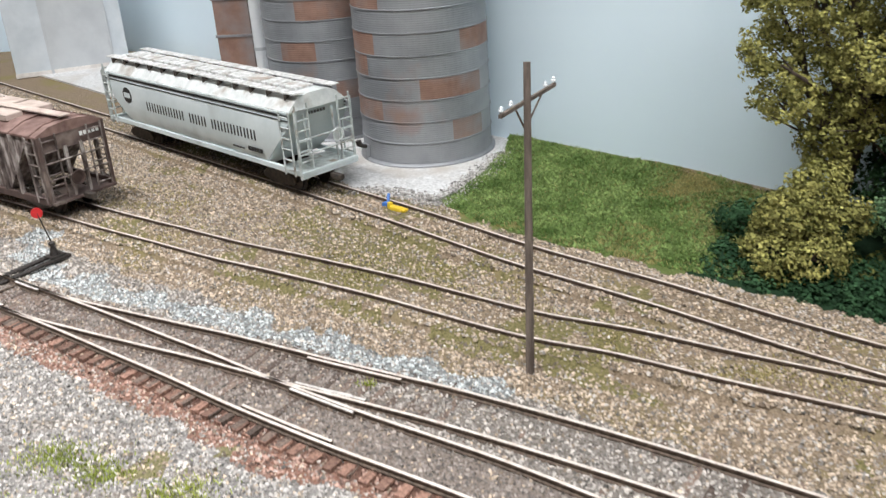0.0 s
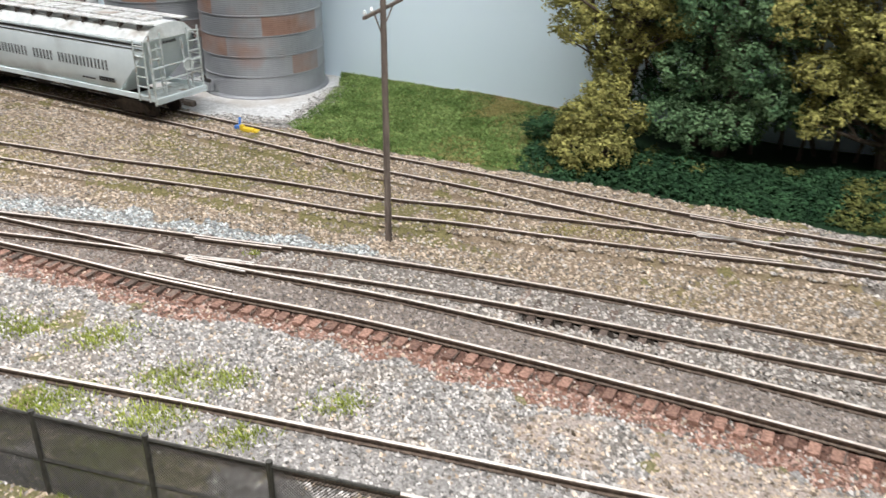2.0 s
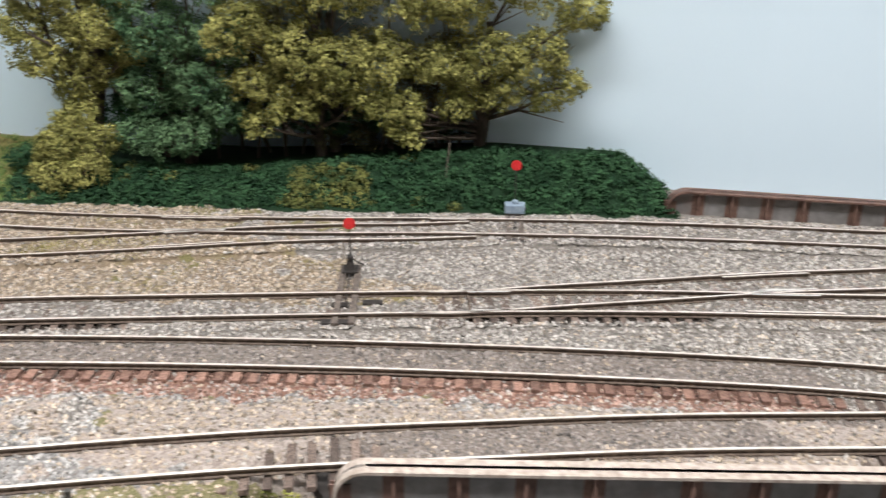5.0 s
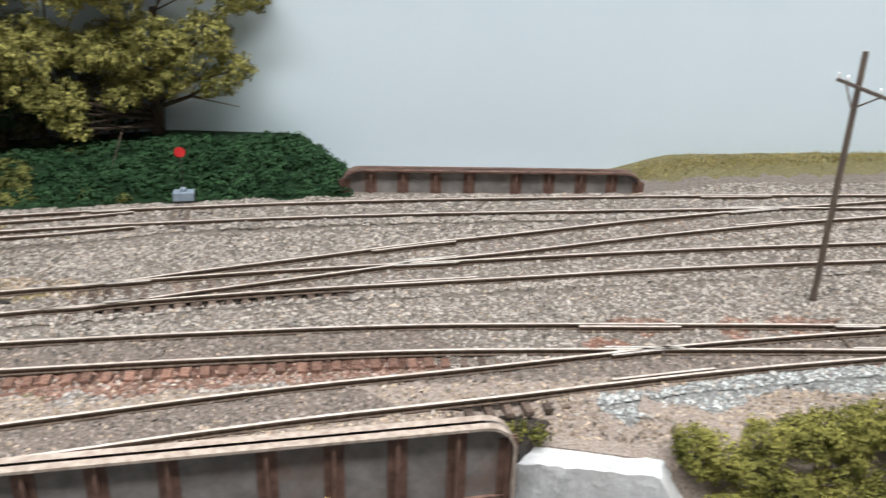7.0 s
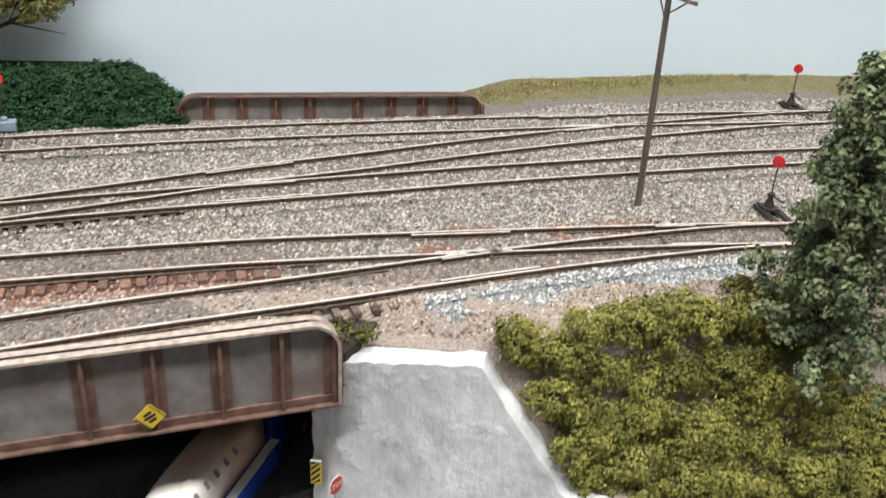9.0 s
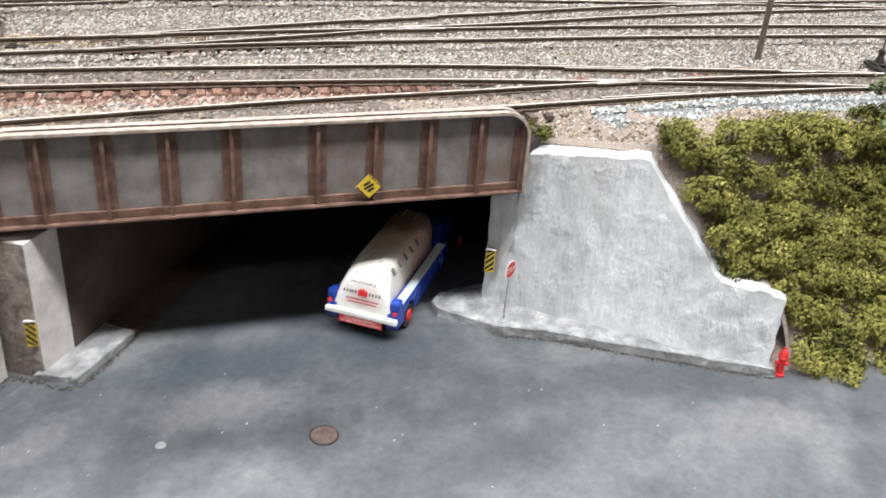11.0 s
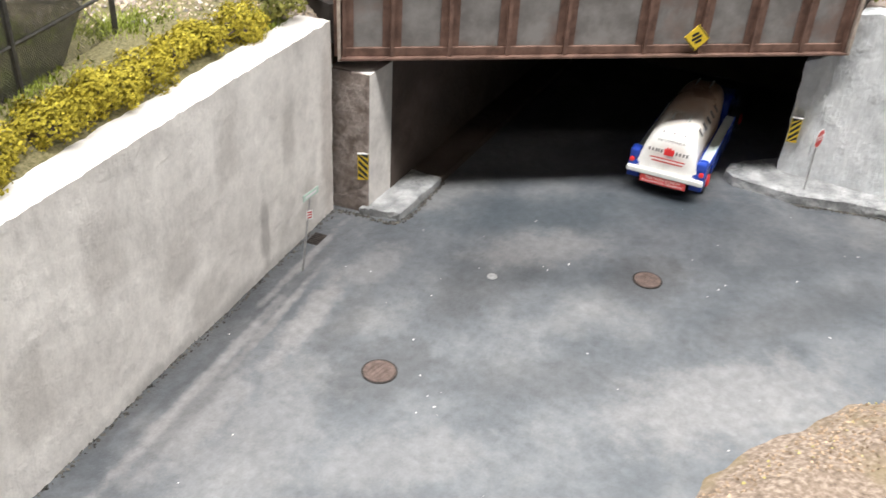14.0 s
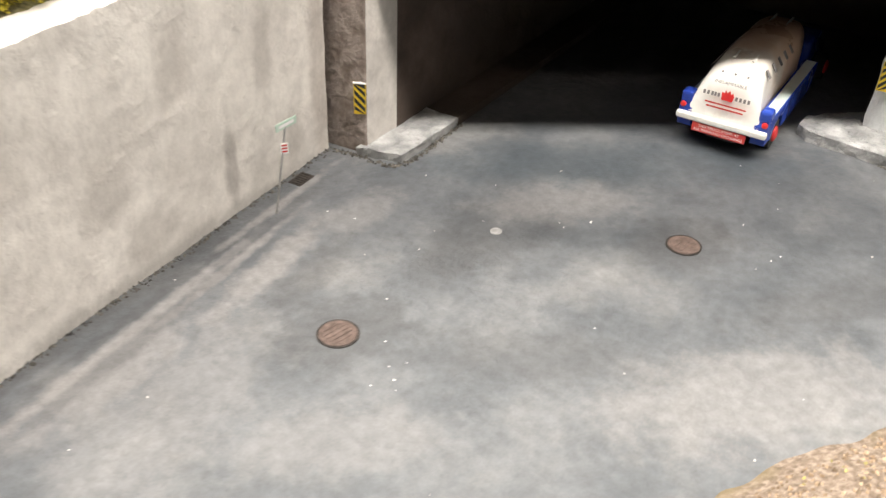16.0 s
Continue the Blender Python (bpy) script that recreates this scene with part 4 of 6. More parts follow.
M_POST = material("galvanised_post", [(0.30, 0.30, 0.30), (0.45, 0.45, 0.44)], 0.5, 0.45, 0.7)


def words(text, size, mat, name, parent, place, label=""):
    """A line of lettering as a thin mesh; size in millimetres; centred on its place, which faces local +z."""
    cu = bpy.data.curves.new(name, "FONT")
    cu.body, cu.size, cu.extrude, cu.align_x, cu.align_y, cu.resolution_u = text, size / 1000, 0.00003, "CENTER", "CENTER", 2
    tmp = bpy.data.objects.new(name, cu)
    scene.collection.objects.link(tmp)
    me = bpy.data.meshes.new_from_object(tmp.evaluated_get(bpy.context.evaluated_depsgraph_get()))
    bpy.data.objects.remove(tmp)
    me.materials.append(mat)
    ob = new(name, me)
    ob.parent = parent
    ob.matrix_basis = place
    if label:
        ob["label"] = label
    return ob


def facing(x, y, z, toward, lean=0.0, spin=0.0):
    """A pose in millimetres whose local +z faces a plan direction, local y up."""
    a = math.degrees(math.atan2(toward[1], toward[0]))
    return pose(x / 1000, y / 1000, z / 1000, 0, 0, a + 90) @ pose(0, 0, 0, 90 + lean, 0, 0) @ pose(0, 0, 0, 0, 0, spin)


def striped_marker(x, y, toward, z, label, flip):
    """A plate fixed flat on the concrete, with slanting stripes and a pale rim."""
    ob = thing("object_marker", label, "road marker", x, y, z)
    h, w = 8.8, 3.3
    plate = part("plate", box(-w / 2, w / 2, -h / 2, h / 2, -0.9, 0.25, bevel=0.06), M_YELLOW, ob)
    plate.matrix_basis = facing(0, 0, 0, toward)
    for k in range(-3, 4):
        y0 = k * 2.3
        sl = 1.5 * flip
        pts = [(-w / 2 + 0.2, y0 - sl), (w / 2 - 0.2, y0 + sl), (w / 2 - 0.2, y0 + sl + 1.25), (-w / 2 + 0.2, y0 - sl + 1.25)]
        pts = [(px, max(-h / 2, min(h / 2, py))) for px, py in pts]
        if abs(pts[0][1] - pts[3][1]) + abs(pts[1][1] - pts[2][1]) > 0.3:
            part("stripe", prism(pts, 0.25, 0.32), M_INK, plate, "black slanting stripe")
    part("rim", box(-w / 2 - 0.15, w / 2 + 0.15, h / 2, h / 2 + 0.35, -0.5, 0.35, bevel=0.05), M_SIGNWHITE, plate, "white worn edge")
    return ob


striped_marker(108.9, 89.2, (-0.75, -0.66), -55.4, "yellow and black striped marker on the pier", -1)
striped_marker(226.6, -2.4, (-0.93, -0.35), -51.2, "yellow and black striped marker at the wing wall", 1)


def stop_sign():
    ob = thing("stop_sign", "red octagonal stop sign on a thin leaning post", "stop sign", 221.7, -12.4, ROAD_Z + 3)
    top = Vector((3.4, 1.2, 19.6))
    part("post", rod((0, 0, -2), top, 0.28, n=6), M_POST, ob)
    place = facing(top.x - 0.5, top.y - 0.3, top.z - 1, (-0.1, -0.99), spin=22.5)
    octo = part("plate", lathe([(3.5, 0), (3.5, 0.25)], n=8), M_SIGNWHITE, ob, "white rimmed plate")
    octo.matrix_basis = place
    part("face", lathe([(3.2, 0.25), (3.2, 0.3)], n=8), M_SIGNRED, octo, "red octagon")
    words("STOP", 2.7, M_SIGNWHITE, "lettering", octo, pose(0, 0, 0.00033, 0, 0, -22.5))


stop_sign()


def clearance_sign():
    p = GL + GD * 109.6 - GN * 3.0
    ob = thing("clearance_sign", "yellow diamond warning sign with black writing on the girder", "warning sign", p.x, p.y, -15.2)
    plate = part("plate", box(-3.0, 3.0, -3.0, 3.0, 0, 0.25, bevel=0.06), M_YELLOW, ob)
    plate.matrix_basis = facing(0, 0, 0, (-GN.x, -GN.y), spin=45)
    for k, w in ((-1, 1.1), (0, 1.7), (1, 1.2)):
        part("lettering", box(-w, w, k * 1.25 - 0.42, k * 1.25 + 0.42, 0.25, 0.3), M_INK, plate).matrix_basis = pose(0, 0, 0, 0, 0, -15)
    for u in (-1, 1):
        part("border", box(u * 2.7 - 0.15, u * 2.7 + 0.15, -2.85, 2.85, 0.25, 0.3), M_INK, plate)
    part("bracket", box(-0.8, 0.8, -3, 3, -1.6, 0), M_GIRDER, ob).matrix_basis = facing(0, 0, 0, (-GN.x, -GN.y))


clearance_sign()


def street_sign():
    ob = thing("street_sign", "thin post with a pale green street sign and a small notice", "street sign", 72.9, 79.0, ROAD_Z, 0)
    top = Vector((6.0, 2.2, 21.5))
    part("post", rod((0, 0, -1), top, 0.3, n=6), M_POST, ob)
    place = facing(top.x + 0.3, top.y, top.z + 0.6, (0.20, -0.98))
    plate = part("name_plate", box(-3.6, 3.6, -1.0, 1.0, -0.12, 0.12, bevel=0.05), M_SIGNGREEN, ob, "pale green name plate")
    plate.matrix_basis = place
    part("lettering", box(-2.6, 2.6, -0.38, 0.38, 0.12, 0.18), M_SIGNWHITE, plate)
    p2 = part("notice", box(-0.95, 0.95, -1.5, 1.5, 0, 0.2, bevel=0.05), M_SIGNWHITE, ob, "white notice with red marks")
    p2.matrix_basis = facing(top.x * 0.8, top.y * 0.8 - 0.4, top.z * 0.76, (-0.35, -0.94))
    for k in (-0.8, 0.1, 0.9):
        part("lettering", box(-0.7, 0.7, k - 0.2, k + 0.2, 0.2, 0.25), M_SIGNRED, p2)


street_sign()
M_MANHOLE = material("rusty_cover", [(0.085, 0.06, 0.05), (0.17, 0.12, 0.105)], 0.5, 0.7, 0.3, bump=0.15, bump_scale=1.4)


M_GREYCOVER = material("dull_cover", [(0.20, 0.20, 0.20), (0.32, 0.32, 0.32)], 0.5, 0.7)


def manhole(x, y, r, label):
    ob = thing("manhole_cover", label, "manhole cover", x, y, ROAD_Z, group="covers in the road")
    part("ring", lathe([(r + 0.5, -0.5), (r + 0.5, 0.22), (r + 0.1, 0.22), (r + 0.1, 0.05)], n=28), M_BLACK, ob, "dark rim")
    cover = part("cover", lathe([(r, -0.4), (r, 0.3), (r * 0.9, 0.42), (r * 0.8, 0.3)], n=28), M_MANHOLE, ob)
    for k in range(-2, 3):
        w = math.sqrt(max(0.1, (r * 0.75) ** 2 - (k * r * 0.28) ** 2))
        part("rib", box(-w, w, k * r * 0.28 - 0.12, k * r * 0.28 + 0.12, 0.28, 0.42), M_MANHOLE, cover)


manhole(138.8, 2.8, 3.9, "round rusty brown manhole cover in the road")
manhole(55.6, 32.8, 4.1, "round rusty brown manhole cover with a dark rim")
ob = thing("valve_cover", "small pale round cover in the road", "valve cover", 108.7, 37.3, ROAD_Z, group="covers in the road")
part("cover", lathe([(1.5, -0.3), (1.5, 0.2), (1.1, 0.27)], n=20), M_GREYCOVER, ob)
ob = thing("drain_grate", "black iron drain grate at the foot of the wall", "drain grate", 87.8, 88.6, ROAD_Z, 17)
part("frame", box(-3.2, 3.2, -2.0, 2.0, -0.3, 0.18, bevel=0.08), M_BLACK, ob)
for k in range(6):
    part("bar", box(-2.8 + k, -2.4 + k, -1.7, 1.7, 0.18, 0.4), M_BLACK, ob)


def hydrant(x, y):
    ob = thing("fire_hydrant", "red fire hydrant at the end of the wall", "fire hydrant", x, y, ROAD_Z)
    part("body", lathe([(2.0, 0), (2.0, 0.8), (1.35, 1.0), (1.3, 6.5), (1.7, 6.7), (1.7, 7.3), (1.35, 7.6)], n=14), M_RED, ob, soft=40)
    part("bonnet", lathe([(1.55, 7.6), (1.5, 8.6), (1.0, 9.8), (0.45, 10.3), (0.45, 11.0)], n=14), M_RED, ob, soft=40)
    for a in (20, 140, 260):
        c, s = math.cos(radians(a)), math.sin(radians(a))
        part("nozzle", rod((c, s, 5.2), (2.3 * c, 2.3 * s, 5.2), 0.75, n=10), M_RED, ob)


hydrant(252.8, -102.0)


# ---- rolling stock ----
M_CARGREY = material("hopper_grey", [(0.56, 0.63, 0.64), (0.67, 0.735, 0.745)], 0.06, 0.5, bump=0.03, blotch=(0.46, 0.50, 0.50), blotch_scale=0.04, blotch_range=(0.55, 0.75))
M_CARROOF = material("hopper_roof", [(0.62, 0.65, 0.64), (0.80, 0.82, 0.81)], 0.2, 0.6, blotch=(0.36, 0.31, 0.26), blotch_scale=0.06, blotch_range=(0.56, 0.72))
M_BOARD = material("weathered_board", [(0.40, 0.39, 0.37), (0.63, 0.63, 0.615), (0.82, 0.82, 0.815)], 0.35, 0.8, bump=0.1, blotch=(0.42, 0.355, 0.30), blotch_scale=0.09, blotch_range=(0.56, 0.74))
M_CARIRON = material("weathered_ironwork", [(0.34, 0.375, 0.365), (0.60, 0.64, 0.63)], 0.3, 0.7, blotch=(0.26, 0.22, 0.18), blotch_scale=0.12, blotch_range=(0.56, 0.7))
M_BROWN = material("hopper_brown", [(0.055, 0.034, 0.03), (0.12, 0.078, 0.068)], 0.15, 0.75, bump=0.05, blotch=(0.30, 0.24, 0.21), blotch_scale=0.05, blotch_range=(0.52, 0.7))
M_BROWNSIDE = material("hopper_side_weathered", [(0.06, 0.043, 0.038), (0.19, 0.155, 0.14), (0.44, 0.395, 0.37)], 0.3, 0.8, bump=0.05, blotch=(0.10, 0.062, 0.053), blotch_scale=0.05, blotch_range=(0.5, 0.7), stretch=(1, 1, 0.4))
M_BROWNROOF = material("hopper_roof_dusty", [(0.14, 0.078, 0.066), (0.28, 0.18, 0.155)], 0.15, 0.8, bump=0.05)
M_HATCH = material("dusty_hatch", [(0.40, 0.31, 0.265), (0.60, 0.50, 0.44)], 0.15, 0.8)
M_TRUCK = material("dirty_truck", [(0.03, 0.024, 0.02), (0.08, 0.062, 0.05)], 0.5, 0.8, bump=0.08)


def rail_truck(parent, x):
    """A two-axle truck under a car: side frames, bolster, wheels on axles."""
    ob = new("truck")
    ob.parent = parent
    ob.matrix_basis = pose(x / 1000, 0, 0)
    for s in (-1, 1):
        out = [(-13, 5.2), (-11, 3.2), (-7, 3.2), (-4, 2.2), (4, 2.2), (7, 3.2), (11, 3.2), (13, 5.2), (11, 7.6), (5, 9.2), (-5, 9.2), (-11, 7.6)]
        m = upright((0, s * 11.6 + 0.8, 0), (1, 0))
        part("side_frame", prism(out, 0, 1.6, m=m), M_TRUCK, ob)
    part("bolster", box(-2.4, 2.4, -11, 11, 5.5, 10, bevel=0.3), M_TRUCK, ob)
    for ax in (-9.5, 9.5):
        for s in (-1, 1):
            bm = rod((0, s * 7.0, 0), (0, s * 8.3, 0), 5.6, n=24)
            rod((0, s * 8.3, 0), (0, s * 9.4, 0), 4.9, bm, 24)
            w = part("wheel", bm, M_TRUCK, ob, soft=40)
            w.matrix_basis = pose(ax / 1000, 0, 0.0050)
        part("axle", rod((ax, -11, 5.0), (ax, 11, 5.0), 0.9, n=8), M_TRUCK, ob)
    return ob


def ladder(parent, x, y, z0, z1, wide, across, rungs, mat, r=0.32):
    """A ladder: two stiles and rungs; across: the direction of the rungs."""
    a = Vector(across).normalized() * wide / 2
    bm = bmesh.new()
    for s in (-1, 1):
        rod((x + s * a.x, y + s * a.y, z0), (x + s * a.x, y + s * a.y, z1), r * 1.15, bm, 6)
    for k in range(rungs):
        z = z0 + (z1 - z0) * (k + 0.5) / rungs
        rod((x - a.x, y - a.y, z), (x + a.x, y + a.y, z), r, bm, 6)
    return part("ladder", bm, mat, parent)


def hopper_body(half, prof, end_z, slope, stations=9):
    """The shell of a covered hopper: a profile in y, z run along x, its ends sloping in under end_z."""
    bm = bmesh.new()
    rings = []
    for k in range(stations):
        f = -1 + 2 * k / (stations - 1)
        ring = []
        for y, z in prof:
            reach = half if z > end_z else half - (end_z - z) * slope
            ring.append(bm.verts.new((f * reach, y, z)))
        rings.append(ring)
    for a, b in zip(rings, rings[1:]):
        for k in range(len(prof)):
            j = (k + 1) % len(prof)
            bm.faces.new((a[k], b[k], b[j], a[j]))
    bm.faces.new(rings[0]), bm.faces.new(rings[-1][::-1])
    bmesh.ops.recalc_face_normals(bm, faces=bm.faces)
    return bm


def grey_hopper(x, y, turn):
    ob = thing("covered_hopper", "light grey covered hopper car with dark lettering on the back track", "hopper car", x, y, 0, turn)
    right = [(14.5, 12.5), (16.3, 15), (17.6, 19), (18.2, 25), (18.2, 32), (17.7, 37), (17.0, 40.5), (16.6, 42), (11, 47), (5.5, 48.6)]
    prof = right + [(-a, b) for a, b in right[::-1]]
    part("body", hopper_body(86, prof, 35, 1.05, 13), M_CARGREY, ob, soft=35)
    part("roof", prism([(-16.9, 41.8), (16.9, 41.8), (16.9, 42.6), (11.2, 47.8), (5.2, 49.4), (-5.2, 49.4), (-11.2, 47.8), (-16.9, 42.6)], -86.6, 86.6,
                       m=Matrix(((0, 0, 1, 0), (1, 0, 0, 0), (0, 1, 0, 0), (0, 0, 0, 1)))), M_CARROOF, ob, "dusty pale roof")
    for s in (-1, 1):
        # black strips stand in for the shadow lines below the eave
        part("eave_rail", box(-86.5, 86.5, s * 17.2 - 0.35, s * 17.2 + 0.35, 39.9, 40.7), M_INK, ob, "black strip painted for the eave shadow")
        part("eave_rail", box(-86.5, 86.5, s * 17.0 - 0.5, s * 17.0 + 0.5, 41.2, 42.2, bevel=0.1), M_CARGREY, ob)
        part("eave_rail", box(-86.5, 86.5, s * 17.5 - 0.3, s * 17.5 + 0.3, 38.2, 38.6), M_INK, ob, "black strip painted for the eave shadow")
        part("side_sill", box(-90, 90, s * 16.4 - 0.9, s * 16.4 + 0.9, 12.2, 14.8, bevel=0.2), M_CARGREY, ob)
        walk_part = part("running_board", box(-88, 88, s * 10.9 - 2.8, s * 10.9 + 2.8, 50.0, 50.5), M_BOARD, ob, "weathered running board")
        for k in range(13):
            px = -81 + 13.5 * k
            bm = prism([(0, 0.4), (5.4, 3.4), (0, 3.4)], -0.6, 0.6, m=Matrix(((0, 0, 1, px), (-s, 0, 0, s * 13.9), (0, 1, 0, 46.6), (0, 0, 0, 1))))
            bmesh.ops.recalc_face_normals(bm, faces=bm.faces)
            part("bracket", bm, M_TRUCK, walk_part, "small board bracket")
        for ex in (-1, 1):
            ladder(ob, ex * 84.5, s * 18.6, 12, 43, 7.2, (1, 0, 0), 6, M_CARIRON, 0.42)
            ladder(ob, ex * 90.2, s * 12.6, 11, 46, 7.2, (0, 1, 0), 7, M_CARIRON, 0.42)
            part("corner_post", rod((ex * 90, s * 16.6, 10), (ex * 90, s * 16.6, 44), 0.6, n=6), M_CARIRON, ob)
    for k in range(11):
        part("hatch", box(-80 + 14.6 * k, -67.4 + 14.6 * k, -5.4, 5.4, 49.3, 50.7, bevel=0.3), M_BOARD, ob, "long roof hatch cover")
    for ex in (-1, 1):
        part("end_platform", box(min(ex * 70, ex * 92), max(ex * 70, ex * 92), -17, 17, 11.8, 12.6, bevel=0.15), M_CARIRON, ob)
        part("end_sill", box(min(ex * 90.5, ex * 92), max(ex * 90.5, ex * 92), -17, 17, 10.8, 14, bevel=0.2), M_CARGREY, ob)
        for z in (22, 29):
            part("grab_rail", rod((ex * 90.2, -16.6, z), (ex * 90.2, 16.6, z), 0.45, n=6), M_CARIRON, ob)
        for s in (-1, 1):
            part("end_strut", rod((ex * 88, s * 8.5, 10.2), (ex * 86, s * 8.5, 40), 0.6, n=6), M_CARIRON, ob)
        bw = part("brake_wheel", lathe([(3.4, -0.25), (3.4, 0.25), (2.7, 0.25), (2.7, -0.25)], n=20), M_CARROOF, ob)
        bw.matrix_basis = pose(ex * 0.0905, 0.0075, 0.027, 0, 90, 0)
        part("coupler", box(min(ex * 92, ex * 99), max(ex * 92, ex * 99), -1.6, 1.6, 7.2, 10, bevel=0.4), M_TRUCK, ob)
        rail_truck(ob, ex * 66)
    for px in (-45, -15, 15, 45):
        bm = bmesh.new()
        lo = [bm.verts.new((px + a, b, 4.5)) for a, b in ((-4, -4), (4, -4), (4, 4), (-4, 4))]
        hi = [bm.verts.new((px + a, b, 13)) for a, b in ((-13, -13.5), (13, -13.5), (13, 13.5), (-13, 13.5))]
        bm.faces.new(lo[::-1]), bm.faces.new(hi)
        for k in range(4):
            bm.faces.new((lo[k], lo[(k + 1) % 4], hi[(k + 1) % 4], hi[k]))
        part("outlet", bm, M_TRUCK, ob, "dirty outlet chute")
    # plain bars for the road name, a plain disc for the emblem and bars for the number
    s = -1
    yy = -18.2

    def side_bar(x0, x1, z0, z1, name="lettering"):
        part(name, box(x0, x1, yy - 0.12, yy + 0.1, z0, z1), M_INK, ob)
    for x0, n in ((-42, 7), (1.5, 3), (22, 7)):
        for k in range(n):
            side_bar(x0 + k * 5.6, x0 + k * 5.6 + 1.15, 24.8, 30.0)
            side_bar(x0 + k * 5.6 + 2.7, x0 + k * 5.6 + 3.85, 24.8, 30.0)
    for k in range(5):
        side_bar(52 + k * 2.4, 53.9 + k * 2.4, 18.8, 21.0)
    for k in range(4):
        side_bar(39 + k * 2.6, 41 + k * 2.6, 18.6, 19.4)
    em = part("emblem", lathe([(4.6, 0), (4.6, 0.2)], n=24), M_INK, ob, "dark round emblem")
    em.matrix_basis = pose(-0.0625, -0.0183, 0.031, 90, 0, 0)
    part("emblem_band", box(-3.4, 3.4, -1.5, 1.5, 0.2, 0.3), M_CARGREY, em, "pale band across the emblem")
    for k in range(6):
        part("lettering", box(86.55, 86.8, -6 + k * 1.8, -4.8 + k * 1.8, 39.2, 40.6), M_INK, ob)
    return ob


car = grey_hopper(-107, 561, -45.9)
car.scale = (1.05, 1, 1)


def brown_hopper(x, y, turn):
    ob = thing("covered_hopper", "weathered brown covered hopper car with dusty roof hatches", "hopper car", x, y, 0, turn)
    L = 62
    right = [(16.6, 11), (17, 14), (17, 40), (16.4, 41.5), (9, 44), (0.01, 45)]
    prof = right + [(-a, b) for a, b in right[::-1]]
    part("body", hopper_body(L - 8, prof, 38, 0.95, 5), M_BROWNSIDE, ob, soft=30)
    part("roof", prism([(-18, 40.5), (18, 40.5), (18, 41.5), (10, 44.6), (0, 45.6), (-10, 44.6), (-18, 41.5)], -L - 1, L + 1,
                       m=Matrix(((0, 0, 1, 0), (1, 0, 0, 0), (0, 1, 0, 0), (0, 0, 0, 1)))), M_BROWNROOF, ob, "red-brown roof with dusty seams")
    for k in range(8):
        px = -L + 4 + k * (2 * L - 8) / 7
        part("roof_seam", prism([(-18, 41.4), (-10, 44.6), (0, 45.7), (10, 44.6), (18, 41.4), (18, 42.1), (10, 45.3), (0, 46.4), (-10, 45.3), (-18, 42.1)], px - 0.5, px + 0.5,
                                m=Matrix(((0, 0, 1, 0), (1, 0, 0, 0), (0, 1, 0, 0), (0, 0, 0, 1)))), M_BROWNROOF, ob)
    for k in range(4):
        for s in (-1, 1):
            part("hatch", box(-52 + k * 22, -34 + k * 22, s * 8 - 4.6, s * 8 + 4.6, 44.2, 47.4, bevel=0.5), M_HATCH, ob, "dusty pale hatch cover")
    part("running_board", box(-L, L, -2.6, 2.6, 47.2, 47.8), M_HATCH, ob)
    for s in (-1, 1):
        for k in range(9):
            px = -L + 8 + k * (2 * L - 16) / 8
            part("side_post", box(px - 0.9, px + 0.9, s * 17.6 - 0.9, s * 17.6 + 0.9, 11, 40.5, bevel=0.15), M_BROWNSIDE, ob)
        part("side_sill", box(-L, L, s * 17.3 - 1, s * 17.3 + 1, 8, 11.4, bevel=0.2), M_BROWN, ob)
        for ex in (-1, 1):
            ladder(ob, ex * (L + 1.2), s * 12.2, 9, 41, 7.5, (0, 1, 0), 6, M_BROWNSIDE, 0.4)
            ladder(ob, ex * (L - 4.5), s * 18.4, 9, 41, 7.5, (1, 0, 0), 6, M_BROWNSIDE, 0.4)
            part("corner_post", box(ex * (L + 0.3) - 0.8, ex * (L + 0.3) + 0.8, s * 17.2 - 0.8, s * 17.2 + 0.8, 9, 41), M_BROWN, ob)
    for ex in (-1, 1):
        part("end_sheet", box(min(ex * (L - 0.5), ex * (L + 0.6)), max(ex * (L - 0.5), ex * (L + 0.6)), -17.5, 17.5, 33, 41), M_BROWN, ob)
        part("end_platform", box(min(ex * 44, ex * (L + 3)), max(ex * 44, ex * (L + 3)), -17, 17, 8, 9.4, bevel=0.2), M_BROWN, ob)
        for s in (-1, 1):
            part("end_post", box(ex * (L + 0.4) - 0.7, ex * (L + 0.4) + 0.7, s * 4.2 - 0.8, s * 4.2 + 0.8, 9.4, 34), M_BROWNSIDE, ob)
        for z in (20, 28):
            part("grab_rail", rod((ex * (L + 1.5), -16.5, z), (ex * (L + 1.5), 16.5, z), 0.45, n=6), M_BROWNSIDE, ob)
        bw = part("brake_wheel", lathe([(3.6, -0.25), (3.6, 0.25), (2.8, 0.25), (2.8, -0.25)], n=20), M_BROWN, ob)
        bw.matrix_basis = pose(ex * (L + 2.5) / 1000, -0.002, 0.018, 0, 90, 0)
        part("coupler", box(min(ex * (L + 2), ex * (L + 9)), max(ex * (L + 2), ex * (L + 9)), -1.6, 1.6, 7.2, 10, bevel=0.4), M_TRUCK, ob)
        rail_truck(ob, ex * 42)
        for k in range(5):
            part("lettering", box(ex * (L + 0.8) - 0.15, ex * (L + 0.8) + 0.15, 4.5 + k * 2.2, 6 + k * 2.2, 36.4, 38.4), M_SIGNWHITE, ob)
    return ob


brown_hopper(-210, 526.6, math.degrees(math.atan2(-0.60, 0.80)))

